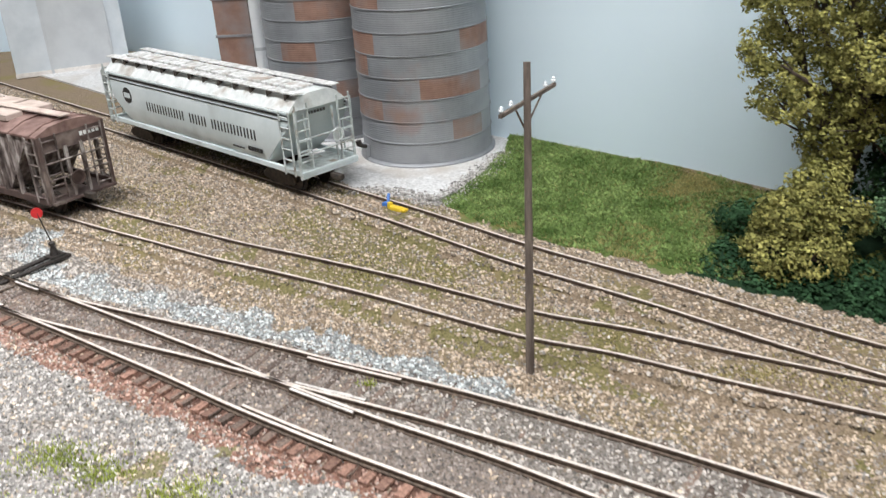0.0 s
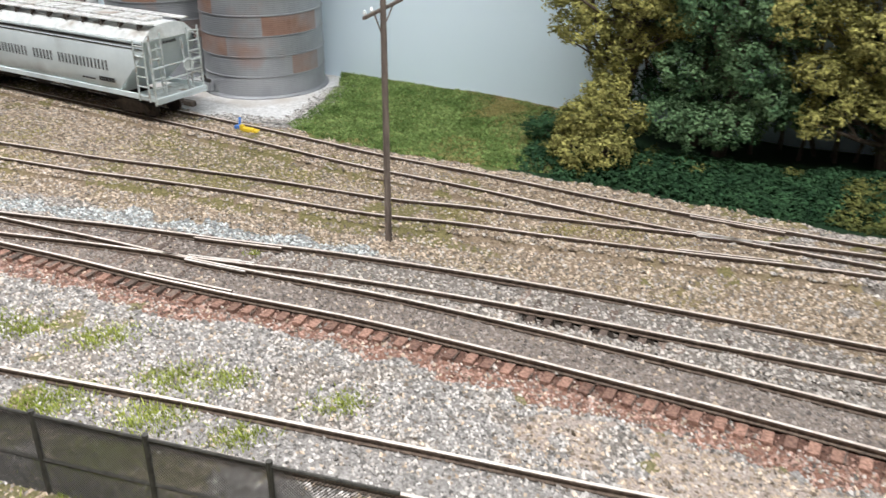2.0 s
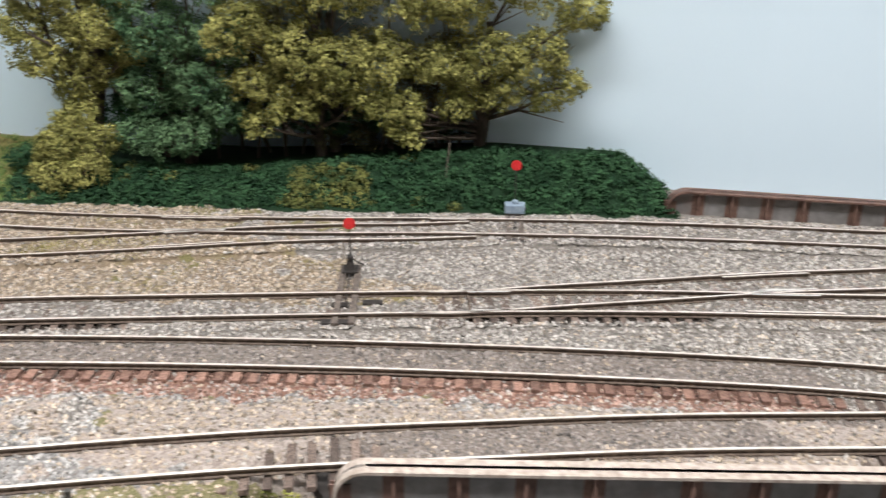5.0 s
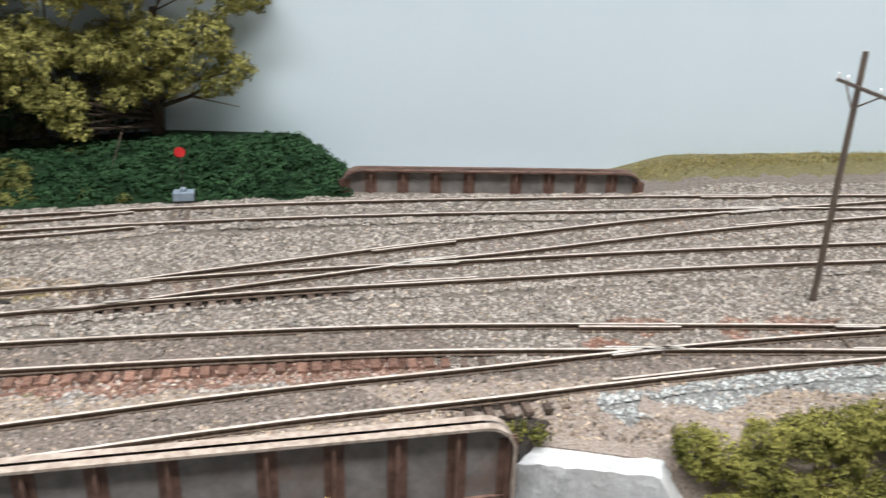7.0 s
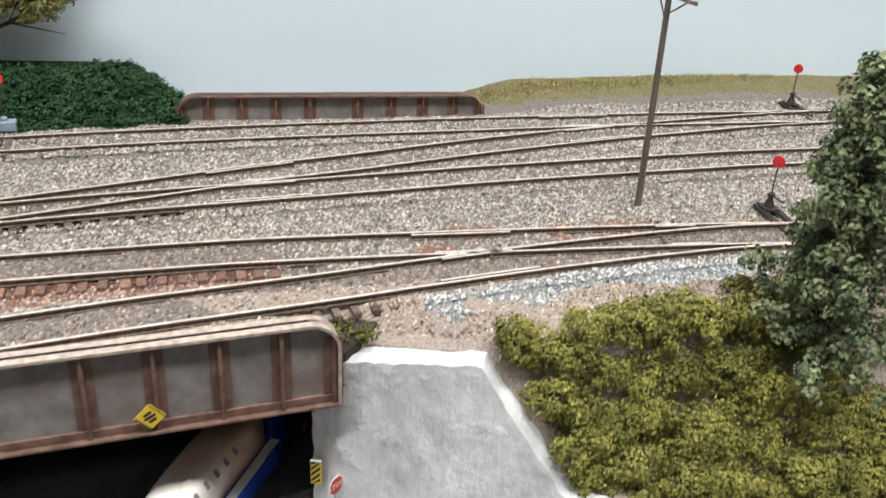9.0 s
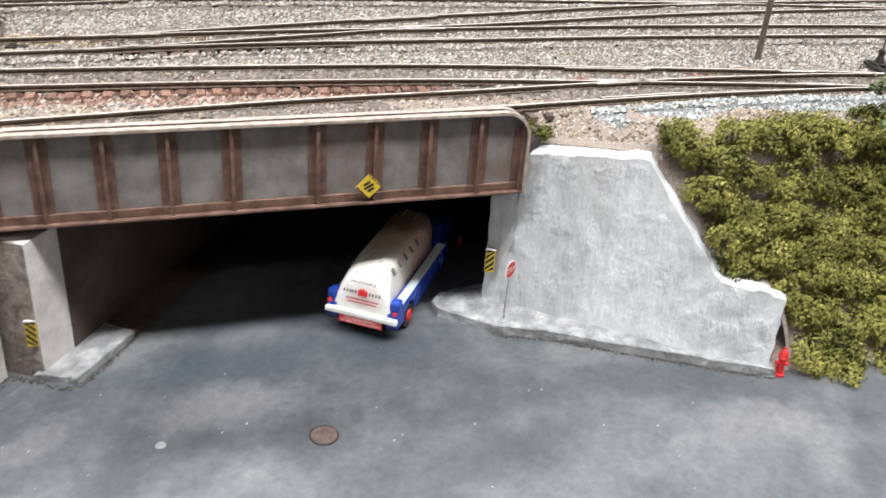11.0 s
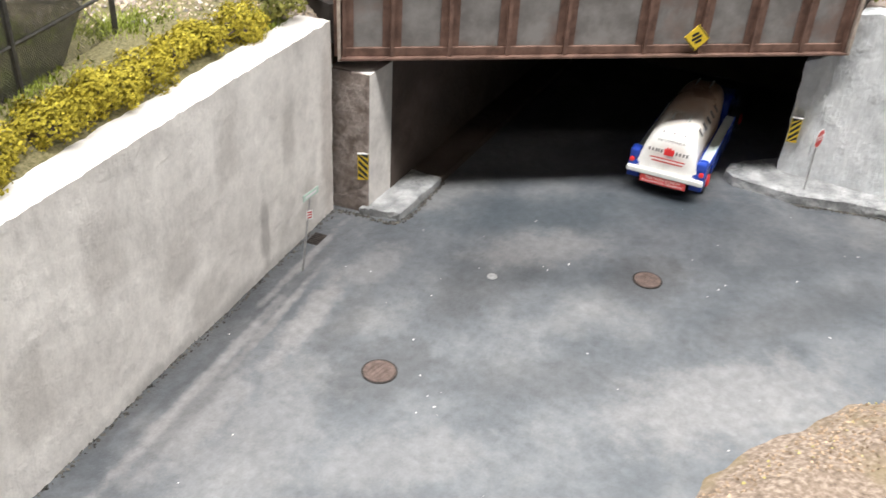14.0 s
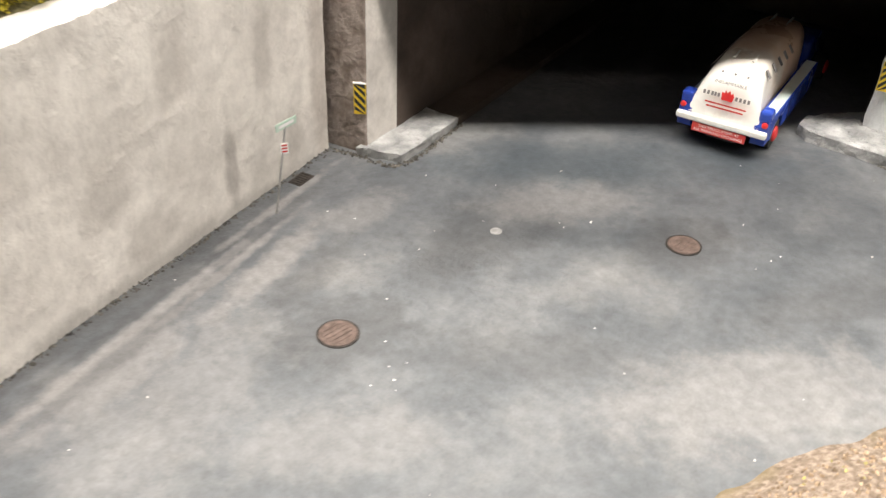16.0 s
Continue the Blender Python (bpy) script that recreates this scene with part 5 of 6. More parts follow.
# derail block and flag beside the back track
ob = thing("derail", "small yellow derail with a blue lever on the rail", "derail", -8.8, 463.5, -1.8, -44)
part("block", box(-3.2, 3.4, -1.5, 1.5, 0.3, 2.2, box(-5.4, -3.0, -0.9, 0.9, 0.3, 3.4, box(2.8, 5.2, -0.7, 2.6, 0.3, 1.5, bevel=0.2), 0.25), 0.3), M_YELLOW, ob, "yellow block")
M_BLUE = material("blue_paint", [(0.03, 0.13, 0.45), (0.06, 0.2, 0.55)], 0.3, 0.5)
part("lever", rod((-8, 2, 0.6), (-10.5, 5.5, 4.6), 0.75, rod((-8, 2, 0.8), (-4, 0, 1), 0.8, box(-10.6, -7.4, 0.6, 3.6, 0, 1.8, bevel=0.3), 6), 6), M_BLUE, ob, "blue lever")


# ---- tank truck in the underpass ----
M_TKBLUE = material("truck_blue", [(0.02, 0.055, 0.36), (0.03, 0.08, 0.46)], 0.05, 0.25)
M_TKWHITE = material("truck_white", [(0.84, 0.83, 0.80), (0.90, 0.89, 0.87)], 0.05, 0.3)
M_TKTANK_SHADED = material("tank_white_brown_shade", [(0.84, 0.83, 0.80), (0.90, 0.89, 0.87)], 0.05, 0.3)
# brown tint on the tank's front half paints in the girder's shade
stain_or_shade(M_TKTANK_SHADED, (0.60, 0.385, 0.26), (230, 35, -47), (0.974, 0.225), 46, 30, 0.9, grain=0.09, ragged=0.4)
M_CHROME = material("chrome", [(0.75, 0.75, 0.76), (0.85, 0.85, 0.86)], 0.2, 0.15, 0.95)
M_RUBBER = material("rubber", [(0.02, 0.02, 0.02), (0.04, 0.04, 0.04)], 0.5, 0.8)
M_WINDOW = material("dark_glass", [(0.02, 0.025, 0.03), (0.03, 0.035, 0.04)], 0.1, 0.05)
M_GREYINK = material("grey_ink", [(0.16, 0.15, 0.15), (0.22, 0.21, 0.21)], 0.3, 0.6)


def tank_truck(x, y, turn):
    ob = thing("tank_truck", "white and blue fuel tank truck driving into the underpass", "tank truck", x, y, ROAD_Z, turn)

    def ring(px, w, z0, z1, sq):
        pts = []
        for k in range(20):
            a = math.pi * k / 19
            c, s = math.cos(a), math.sin(a)
            pts.append((px, w * math.copysign(abs(c) ** sq, c), z0 + (z1 - z0) * abs(s) ** sq))
        return pts
    bm = bmesh.new()
    rings = []
    for px, w, z1 in ((0.0, 9.6, 11), (0.5, 9.7, 14), (1.3, 9.6, 18), (2.6, 9.3, 21.5), (4.6, 9.0, 23.6), (8, 8.8, 25.0), (16, 8.8, 25.8), (30, 8.8, 26.0), (46, 8.6, 26.0), (53, 8.0, 25.0), (56, 6.8, 22)):
        rings.append([bm.verts.new(p) for p in ring(px, w - 0.08 * max(0, z1 - 14), 9.6, z1, 0.46)])
    for a, b in zip(rings, rings[1:]):
        for k in range(19):
            bm.faces.new((a[k], a[k + 1], b[k + 1], b[k]))
        bm.faces.new((a[19], a[0], b[0], b[19]))
    bm.faces.new(rings[0]), bm.faces.new(rings[-1])
    bmesh.ops.recalc_face_normals(bm, faces=bm.faces)
    tank = part("tank", bm, M_TKTANK_SHADED, ob, "white rounded tank with sloping tail and painted-in brown shade", soft=40)
    for s in (-1, 1):
        part("trim_strip", rod((9, s * 2.6, 25.2), (52, s * 2.4, 25.7), 0.42, n=6), M_TKWHITE, tank)
    for k in range(3):
        part("rivet", lathe([(0.35, 0), (0.3, 0.3)], n=8), M_GREYINK, tank).matrix_basis = pose(0.0036, (-3.4 + 3.4 * k) / 1000, 0.0226, 0, -45, 0)
    # lettering on the sloping tail
    slope = pose(0.0006, 0, 0.0160, 0, 0, -90) @ pose(0, 0, 0, 80, 0, 0)
    words("INFLAMMABLE", 1.35, M_GREYINK, "lettering", tank, slope @ pose(0, 0.0046, 0.0007))
    for a in (-6.3, -5.2, -4.1, -3.3, -2.4, 2.4, 3.5, 4.6, 5.7):
        part("lettering", box(a - 0.32, a + 0.32, -0.6, 0.5, 0.32, 0.42), M_GREYINK, tank).matrix_basis = slope @ pose(0, 0.0010, 0.0003)
    flame = [(-1.5, -1.3), (1.4, -1.3), (1.7, 0.2), (1.2, 1.2), (0.8, 0.6), (0.3, 1.7), (-0.2, 0.9), (-0.8, 1.6), (-1.0, 0.7), (-1.7, 0.9)]
    part("emblem", prism(flame, 0.32, 0.45), M_RED, tank, "red flame shape").matrix_basis = slope @ pose(0, 0.0011, 0.0003)
    for k, w in ((0, 5.6), (1, 5.0)):
        part("lettering", box(-w, w, -0.22, 0.22, 0.3, 0.36), M_SIGNRED, tank).matrix_basis = slope @ pose(0, -0.0016 - 0.0011 * k, 0.0003)
    for s in (-1, 1):
        for k in range(5):
            part("lettering", box(-0.8, 0.8, -1.25, 1.25, 0, 0.2), M_GREYINK, tank).matrix_basis = pose((9 + 6.0 * k) / 1000, s * 0.0072, 0.0228, 56, 0, 0 if s < 0 else 180)
    # blue body with side lockers and rear wings
    bm = bmesh.new()
    out = [(0, 5.5), (7, 5.0), (8.5, 8.5), (13, 10.2), (17.5, 8.5), (19, 4.5), (56, 4.5), (56, 12.6), (1, 12.6), (0, 11)]
    for s in (-1, 1):
        b = prism(out, 0, 4.0, m=upright((0, s * 10.2 + 2, 0), (1, 0)))
        bmesh.ops.recalc_face_normals(b, faces=b.faces)
        bmesh.ops.bevel(b, geom=b.edges[:], offset=0.35, segments=2, affect="EDGES", profile=0.6)
        side = part("side_locker", b, M_TKBLUE, ob, "glossy blue side locker")
        for px in (24, 36, 48):
            part("locker_seam", box(px - 0.1, px + 0.1, s * 12.25 - 0.08, s * 12.25 + 0.08, 6, 11.8), M_INK, side)
        part("tail_wing", box(0.2, 5, s * 10.7 - 1.6, s * 10.7 + 1.6, 12.0, 15.6, bevel=0.8), M_TKBLUE, ob)
        # pale tone of the ledge includes the reflection on the locker tops
        part("ledge", box(6, 55, s * 10.4 - 1.5, s * 10.4 + 1.5, 12.55, 12.8, bevel=0.08), M_CARGREY, ob, "pale ledge beside the tank with painted reflection")
        lampm = part("tail_lamp", lathe([(0.85, 0), (0.8, 0.5), (0.4, 0.8)], n=12), M_RED, ob, "round red tail lamp", soft=40)
        lampm.matrix_basis = pose(0.0001, s * 0.0112, 0.0118, 0, -90, 0)
    part("deck_floor", box(1, 56, -10, 10, 8.4, 10.0), M_TKBLUE, ob)
    part("bumper", box(-1.8, 0.2, -12.4, 12.4, 8.0, 10.0, bevel=0.5), M_TKWHITE, ob, "bright white bumper")
    plate = part("notice_plate", box(-0.2, 0.2, -7.4, 7.4, -1.3, 1.3, bevel=0.1), M_SIGNRED, ob, "red notice plate with white writing")
    plate.matrix_basis = pose(-0.0014, 0, 0.0066, 0, 8, 0)
    for k, tx in enumerate(("THIS TRUCK STOPS AT", "ALL RAILROAD CROSSINGS")):
        words(tx, 1.1, M_SIGNWHITE, "lettering", plate, pose(-0.00022, 0, 0.00055 - 0.00112 * k, 90, 0, -90))
    part("chassis", box(2, 84, -4, 4, 3, 5.5), M_RUBBER, ob)
    # cab
    b = prism([(58, 4), (86, 4), (86, 10), (76, 12), (73, 17.5), (62, 18.5), (58, 17)], -8.6, 8.6, m=Matrix(((1, 0, 0, 0), (0, 0, 1, 0), (0, 1, 0, 0), (0, 0, 0, 1))))
    bmesh.ops.recalc_face_normals(b, faces=b.faces)
    bmesh.ops.bevel(b, geom=b.edges[:], offset=1.2, segments=3, affect="EDGES", profile=0.6)
    cab = part("cab", b, M_TKBLUE, ob, "blue cab", soft=40)
    part("rear_window", box(57.6, 58.2, -6, 6, 12, 16, bevel=0.1), M_WINDOW, cab)
    for s in (-1, 1):
        for px in (13, 76):
            wheel = part("wheel", rod((0, s * 8.2, 0), (0, s * 11.8, 0), 4.4, n=22), M_RUBBER, ob, soft=40)
            wheel.matrix_basis = pose(px / 1000, 0, 0.0044)
            part("hub", lathe([(2.4, 0), (2.2, 0.5), (1.0, 0.9)], n=14), M_RED, wheel, "red hub", soft=40).matrix_basis = pose(0, s * 0.0118, 0, -90 * s, 0, 0)
    return ob


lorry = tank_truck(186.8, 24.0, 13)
lorry.scale = (0.95, 1.05, 1)


# ---- grain bins, leg, pipe, shed and pad ----
M_RUSTSHEET = material("rusted_sheet", [(0.245, 0.14, 0.105), (0.34, 0.205, 0.155)], 0.12, 0.7, 0.2, blotch=(0.29, 0.26, 0.255), blotch_scale=0.035, blotch_range=(0.44, 0.68))
M_SHED = material("pale_shed", [(0.52, 0.565, 0.60), (0.63, 0.67, 0.70)], 0.05, 0.8)
M_GREYDOOR = material("grey_door", [(0.47, 0.49, 0.51), (0.55, 0.57, 0.585)], 0.05, 0.7)


def corrugated(r, z0, z1, pitch=1.1, amp=0.065):
    out, z = [], z0
    while z < z1:
        out += [(r - amp, z), (r + amp, z + pitch / 2)]
        z += pitch
    return out + [(r - amp, z1)]


def grain_bin(x, y, r, tall, sheets, label):
    ob = thing("grain_bin", label, "grain bin", x, y, -3, group="grain bins")
    part("footing", lathe([(r + 2.2, 0), (r + 2.2, 1.6), (r + 1.5, 2.2), (r, 2.4)], n=64), M_SILO, ob, soft=30)
    part("wall", lathe(corrugated(r, 2.2, tall), n=72), M_SILO, ob)
    part("roof", lathe([(r + 1, tall), (r * 0.5, tall + 14), (4, tall + 26), (4, tall + 29)], n=48), M_SILO, ob)
    for k in range(int(tall / 11.4)):
        z = 13 + 11.4 * k
        part("band", lathe([(r + 0.1, z), (r + 0.48, z + 0.15), (r + 0.48, z + 0.55), (r + 0.1, z + 0.7)], n=64), M_SILO, ob)
    for a0, a1, k in sheets:
        z0, z1 = 13.7 + 11.4 * (k - 1), 12.9 + 11.4 * k
        prof = corrugated(r + 0.14, z0, z1)
        bm = bmesh.new()
        n = max(4, int((a1 - a0) / 5))
        rows = [[bm.verts.new((q * math.cos(radians(a0 + (a1 - a0) * j / n)), q * math.sin(radians(a0 + (a1 - a0) * j / n)), z)) for j in range(n + 1)] for q, z in prof]
        for p, q in zip(rows, rows[1:]):
            for j in range(n):
                bm.faces.new((p[j], p[j + 1], q[j + 1], q[j]))
        part("rusty_sheet", bm, M_RUSTSHEET, ob, "rust-stained corrugated sheet")
    return ob


bin_one = grain_bin(7, 561.5, 35.5, 210, [(-67, -34, 1), (-93, -34, 3), (-56, 0, 5), (-180, -132, 5), (-176, -142, 4), (-180, -124, 7), (-180, -128, 2), (-60, -20, 8)],
                    "grey corrugated grain bin with rusty sheets")
part("hatch", box(-3.2, 3.2, -1.6, 0.8, 2.5, 9.5, bevel=0.3), M_SILO, bin_one).matrix_basis = pose(-0.0335, -0.0145, 0, 0, 0, -65)
part("valve", rod((-33.5, -18, 9), (-36.5, -22, 11), 1.1, rod((-36.5, -22, 11), (-37, -22, 13.5), 1.6, n=8), n=8), M_BLACK, bin_one)
grain_bin(-49.5, 622, 36.5, 215, [(-110, -60, 6), (-120, -70, 9), (-100, -50, 12), (-80, -40, 2), (-130, -95, 4)], "dark grey corrugated grain bin behind the first")
ob = thing("elevator_leg", "rust-brown sheet metal elevator leg beside the bins", "elevator leg", -116, 694, -3, -8)
part("casing", box(-12, 12, -10, 10, 0, 240, bevel=0.5), M_RUSTSHEET, ob)
for k in range(9):
    part("flange", box(-12.7, 12.7, -10.7, 10.7, 24 + k * 24, 25.6 + k * 24), M_SILO, ob)
ob = thing("spout_pipe", "pale upright spout pipe beside the elevator leg", "pipe", -99.5, 676, -3)
part("pipe", rod((0, 0, 0), (0, 0, 240), 4.2, n=20), M_WHITE, ob, soft=40)
for k in range(4):
    part("clamp", lathe([(4.6, 40 + 55 * k), (4.6, 42 + 55 * k)], n=20), M_GREYDOOR, ob)


def shed():
    ob = thing("loading_shed", "pale grey flat-sided loading shed with a closed door", "shed", -336, 836, -3, 20)
    part("wall", box(0, 92, 0, 40, 0, 170, bevel=0.6), M_SHED, ob)
    part("door", box(30, 78, -0.7, 0, 2, 62, bevel=0.2), M_GREYDOOR, ob, "closed grey door panel")
    part("lintel", box(28, 80, -1.6, 0, 62, 65, bevel=0.2), M_GREYDOOR, ob)
    for px in (28, 78):
        part("jamb", box(px, px + 2, -1.2, 0, 0, 62, bevel=0.2), M_GREYDOOR, ob)
    part("plinth", box(-0.5, 92.5, -0.9, 0, 0, 4, bevel=0.2), M_CONCRETE, ob)


shed()
tagged(part("pad", prism(PAD, -6, -2.15), M_PAD), "white gravel pad round the grain bins", "gravel pad", kind="structure")

# ---- fence ----
M_MESH = material("fence_wire", [(0.045, 0.042, 0.038), (0.09, 0.085, 0.075)], 0.6, 0.7, 0.4)


def fence(a, b, gap):
    a, b = Vector(a), Vector(b)
    ob = thing("chain_link_fence", "dark chain-link fence with round posts and rails", "fence", a.x, a.y, -6, math.degrees(math.atan2(b.y - a.y, b.x - a.x)))
    L, H = (b - a).length, 25.0
    for k in range(int(L / gap) + 1):
        part("post", rod((gap * k, 0, 0), (gap * k, 0, H + 1.2), 0.75, n=8), M_MESH, ob)
    for z in (H, H * 0.5, 1.5):
        part("rail", rod((0, 0, z), (L, 0, z), 0.45, n=6), M_MESH, ob)
    # woven wire: two families of slanting strands
    verts, faces = [], []
    w = 0.17
    for fam in (-1, 1):
        x = -H
        while x < L + H:
            p, q = Vector((x, 0.1 * fam, 0.6)), Vector((x + fam * H, 0.1 * fam, H))
            lo, hi = sorted((p.x, q.x))
            if lo > 0 and hi < L:
                i = len(verts)
                for c in (p, q):
                    verts += [(c.x - w, c.y, c.z), (c.x, c.y - w, c.z), (c.x + w, c.y, c.z), (c.x, c.y + w, c.z)]
                faces += [(i + j, i + (j + 1) % 4, i + 4 + (j + 1) % 4, i + 4 + j) for j in range(4)]
            x += 0.85
    mesh = new("wire_mesh", mesh_raw("wire_mesh", np.array(verts), np.array(faces), M_MESH))
    mesh.parent = ob
    tagged(mesh, "dark woven wire mesh", kind="stuff")


fence((-196.5, 275, 0), (6.7, 149.2, 0), 30)
fence((46, 113.4, 0), (-26.9, 76.3, 0), 39)

# ---- foliage ----
M_OLIVE = material("olive_foliage", [(0.12, 0.12, 0.03), (0.41, 0.385, 0.125)], 0.08, 0.9, island=0.55, spec=0.2)
M_GREEN = material("green_foliage", [(0.035, 0.082, 0.036), (0.155, 0.25, 0.12)], 0.08, 0.9, island=0.5, spec=0.2)
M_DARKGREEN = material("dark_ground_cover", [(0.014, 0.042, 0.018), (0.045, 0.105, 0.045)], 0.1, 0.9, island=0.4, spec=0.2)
M_YELLOWGREEN = material("yellow_foliage", [(0.26, 0.215, 0.02), (0.46, 0.385, 0.05)], 0.08, 0.9, island=0.35, spec=0.2)
M_BANKGREEN = material("bank_foliage", [(0.085, 0.09, 0.02), (0.335, 0.315, 0.085)], 0.08, 0.9, island=0.45, spec=0.2)
# brown-green tone carrying the shade behind the trees
M_SHADE = material("shade_foliage", [(0.07, 0.066, 0.03), (0.18, 0.165, 0.08)], 0.08, 0.9, island=0.4, spec=0.2)
M_PINE = material("pine_foliage", [(0.08, 0.11, 0.055), (0.24, 0.275, 0.15)], 0.1, 0.9, island=0.4, spec=0.2)
M_COVER = material("olive_cover", [(0.055, 0.07, 0.02), (0.19, 0.19, 0.055)], 0.08, 0.9, island=0.4, spec=0.2)
M_BARK = material("bark", [(0.05, 0.035, 0.025), (0.12, 0.09, 0.07)], 0.4, 0.95, bump=0.25, stretch=(1, 1, 0.25))


def leaves(lobes, spacing, clump, leaf, per, seed, flat=0.0, hollow=0.0):
    """Leaf clumps on the outside of round lobes (x, y, z, r): arrays of corners and quads."""
    rg = np.random.RandomState(seed)
    centres, outs = [], []
    for x, y, z, r in lobes:
        n = int(4 * math.pi * r * r / spacing ** 2)
        d = rg.normal(size=(n, 3))
        d /= np.linalg.norm(d, axis=1)[:, None]
        keep = d[:, 2] > -0.75
        d = d[keep]
        rad = r * rg.uniform(0.72, 1.08, (len(d), 1)) * (1 + 0.18 * value_noise(d[:, 0] * 3 + x, d[:, 1] * 3 + d[:, 2] * 3 + y, 1.1, seed)[:, None])
        if r > 9 and hollow:
            at = d * r + np.array((x, y, z))
            puff = value_noise(at[:, 0] + 0.75 * at[:, 2], at[:, 1] - 0.65 * at[:, 2], hollow, seed + 7)
            rad *= 1 - 0.3 * np.clip(0.35 - 1.6 * puff, 0, 1)[:, None]
        c = np.array((x, y, z)) + d * rad * np.array((1, 1, 0.9))
        inner = np.zeros(len(c), bool)
        for u, v, w, q in lobes:
            if (u, v, w, q) != (x, y, z, r):
                inner |= np.linalg.norm(c - np.array((u, v, w)), axis=1) < q * 0.72
        centres.append(c[~inner]), outs.append(d[~inner])
    c, o = np.concatenate(centres), np.concatenate(outs)
    c, o = np.repeat(c, per, 0), np.repeat(o, per, 0)
    off = rg.normal(size=c.shape)
    off *= (clump * rg.uniform(0.2, 1, (len(c), 1)) ** 0.5) / np.linalg.norm(off, axis=1)[:, None]
    c = c + off
    nrm = o * 0.6 + off / clump * 0.7 + rg.normal(size=c.shape) * 0.45 + np.array((0, 0, 0.35 + flat))
    nrm /= np.linalg.norm(nrm, axis=1)[:, None]
    t = np.cross(nrm, rg.normal(size=c.shape))
    t /= np.linalg.norm(t, axis=1)[:, None] + 1e-9
    b = np.cross(nrm, t)
    s = leaf * rg.uniform(0.6, 1.25, (len(c), 1))
    v = np.stack([c - t * s, c - b * s * 0.62 + nrm * s * 0.2, c + t * s, c + b * s * 0.62 + nrm * s * 0.2], 1).reshape(-1, 3)
    f = np.arange(len(v)).reshape(-1, 4)
    return v, f


def limb(bm, a, b, r, r2, rg, twigs=2):
    """A tapered, slightly crooked branch."""
    a, b = Vector(a), Vector(b)
    mid = (a + b) / 2 + Vector(rg.normal(size=3)) * (b - a).length * 0.06
    rod(a, mid, r, bm, 8, (r + r2) / 2)
    rod(mid, b, (r + r2) / 2, bm, 8, r2)
    for _ in range(twigs):
        d = Vector(rg.normal(size=3)) * (b - a).length * 0.22
        rod(mid, mid + (b - a) * 0.3 + d, r2, bm, 6, r2 * 0.3)


def tree(label, x, y, lobes, mat, seed, stems=62, spacing=3.6, clump=2.5, leaf=0.82, per=19, trunk_r=3.4, name="tree", z0=None):
    z0 = float(ground_z(np.array([x]), np.array([y]))[0]) - 1.5 if z0 is None else z0
    ob = thing(name, label, "bush" if name == "bush" else "tree", x, y, z0)
    rg = np.random.RandomState(seed)
    loc = [(a - x, b - y, c - z0, r) for a, b, c, r in lobes]
    bm = bmesh.new()
    high = max(c for _, _, c, _ in loc)
    limb(bm, (0, 0, 0), (rg.normal() * 2, rg.normal() * 2, high * 0.75), trunk_r, trunk_r * 0.45, rg)
    for a, b, c, r in loc:
        if math.hypot(a, b) > stems:
            stem = bmesh.new()
            limb(stem, (a * 0.95, b * 0.95, 0.5), (a, b, c), trunk_r * 0.3, 0.5, rg, 2)
            part("stem", stem, M_BARK, ob, soft=60)
        else:
            limb(bm, (0, 0, min(high * 0.6, max(2, c * 0.45))), (a, b, c), trunk_r * 0.38, 0.5, rg, 3)
    part("trunk", bm, M_BARK, ob, soft=60)
    v, f = leaves(loc, spacing, clump, leaf, per, seed, hollow=8.0)
    crown = new("crown", mesh_raw("crown", v, f, mat))
    crown.parent = ob
    return ob


def along(s, c):
    """A place in plan along the wooded edge: s along it, c away from the tracks."""
    return 0.737 * s + 0.677 * c, -0.677 * s + 0.737 * c


def lobes_of(rows):
    return [(*along(s, c), z, r) for s, c, z, r in rows]


tree("tall tree with yellow-olive foliage at the edge of the wood", *along(-148, 400), lobes_of([(-160, 391, 62, 18), (-166, 396, 84, 15), (-152, 395, 92, 24), (-160, 402, 122, 26), (-146, 392, 46, 14), (-136, 390, 72, 19), (-130, 398, 104, 24), (-150, 394, 34, 11), (-140, 400, 60, 20), (-121, 393, 62, 13), (-118, 396, 92, 16), (-168, 398, 108, 16), (-174, 395, 72, 13), (-170, 394, 54, 10), (-177, 399, 94, 13)]), M_OLIVE, 21)
tree("broad tree with dark green foliage in the wood", *along(-98, 398), lobes_of([(-106, 389, 70, 20), (-86, 387, 46, 17), (-114, 392, 42, 16), (-92, 396, 104, 27), (-88, 382, 24, 12), (-102, 384, 18, 13), (-112, 398, 90, 22), (-76, 392, 66, 16), (-118, 388, 22, 13), (-74, 388, 32, 12)]), M_GREEN, 22)
tree("wide tree with yellow-olive hanging branches", *along(-30, 404), lobes_of([(-66, 387, 74, 19), (-60, 383, 48, 12), (-57, 381, 28, 8.5), (-38, 389, 62, 18), (-20, 397, 96, 27), (-14, 388, 58, 17), (-48, 396, 104, 25), (-28, 392, 46, 12), (-46, 390, 44, 12), (-36, 388, 36, 10), (-6, 390, 42, 12), (-52, 386, 34, 9)]), M_OLIVE, 23)
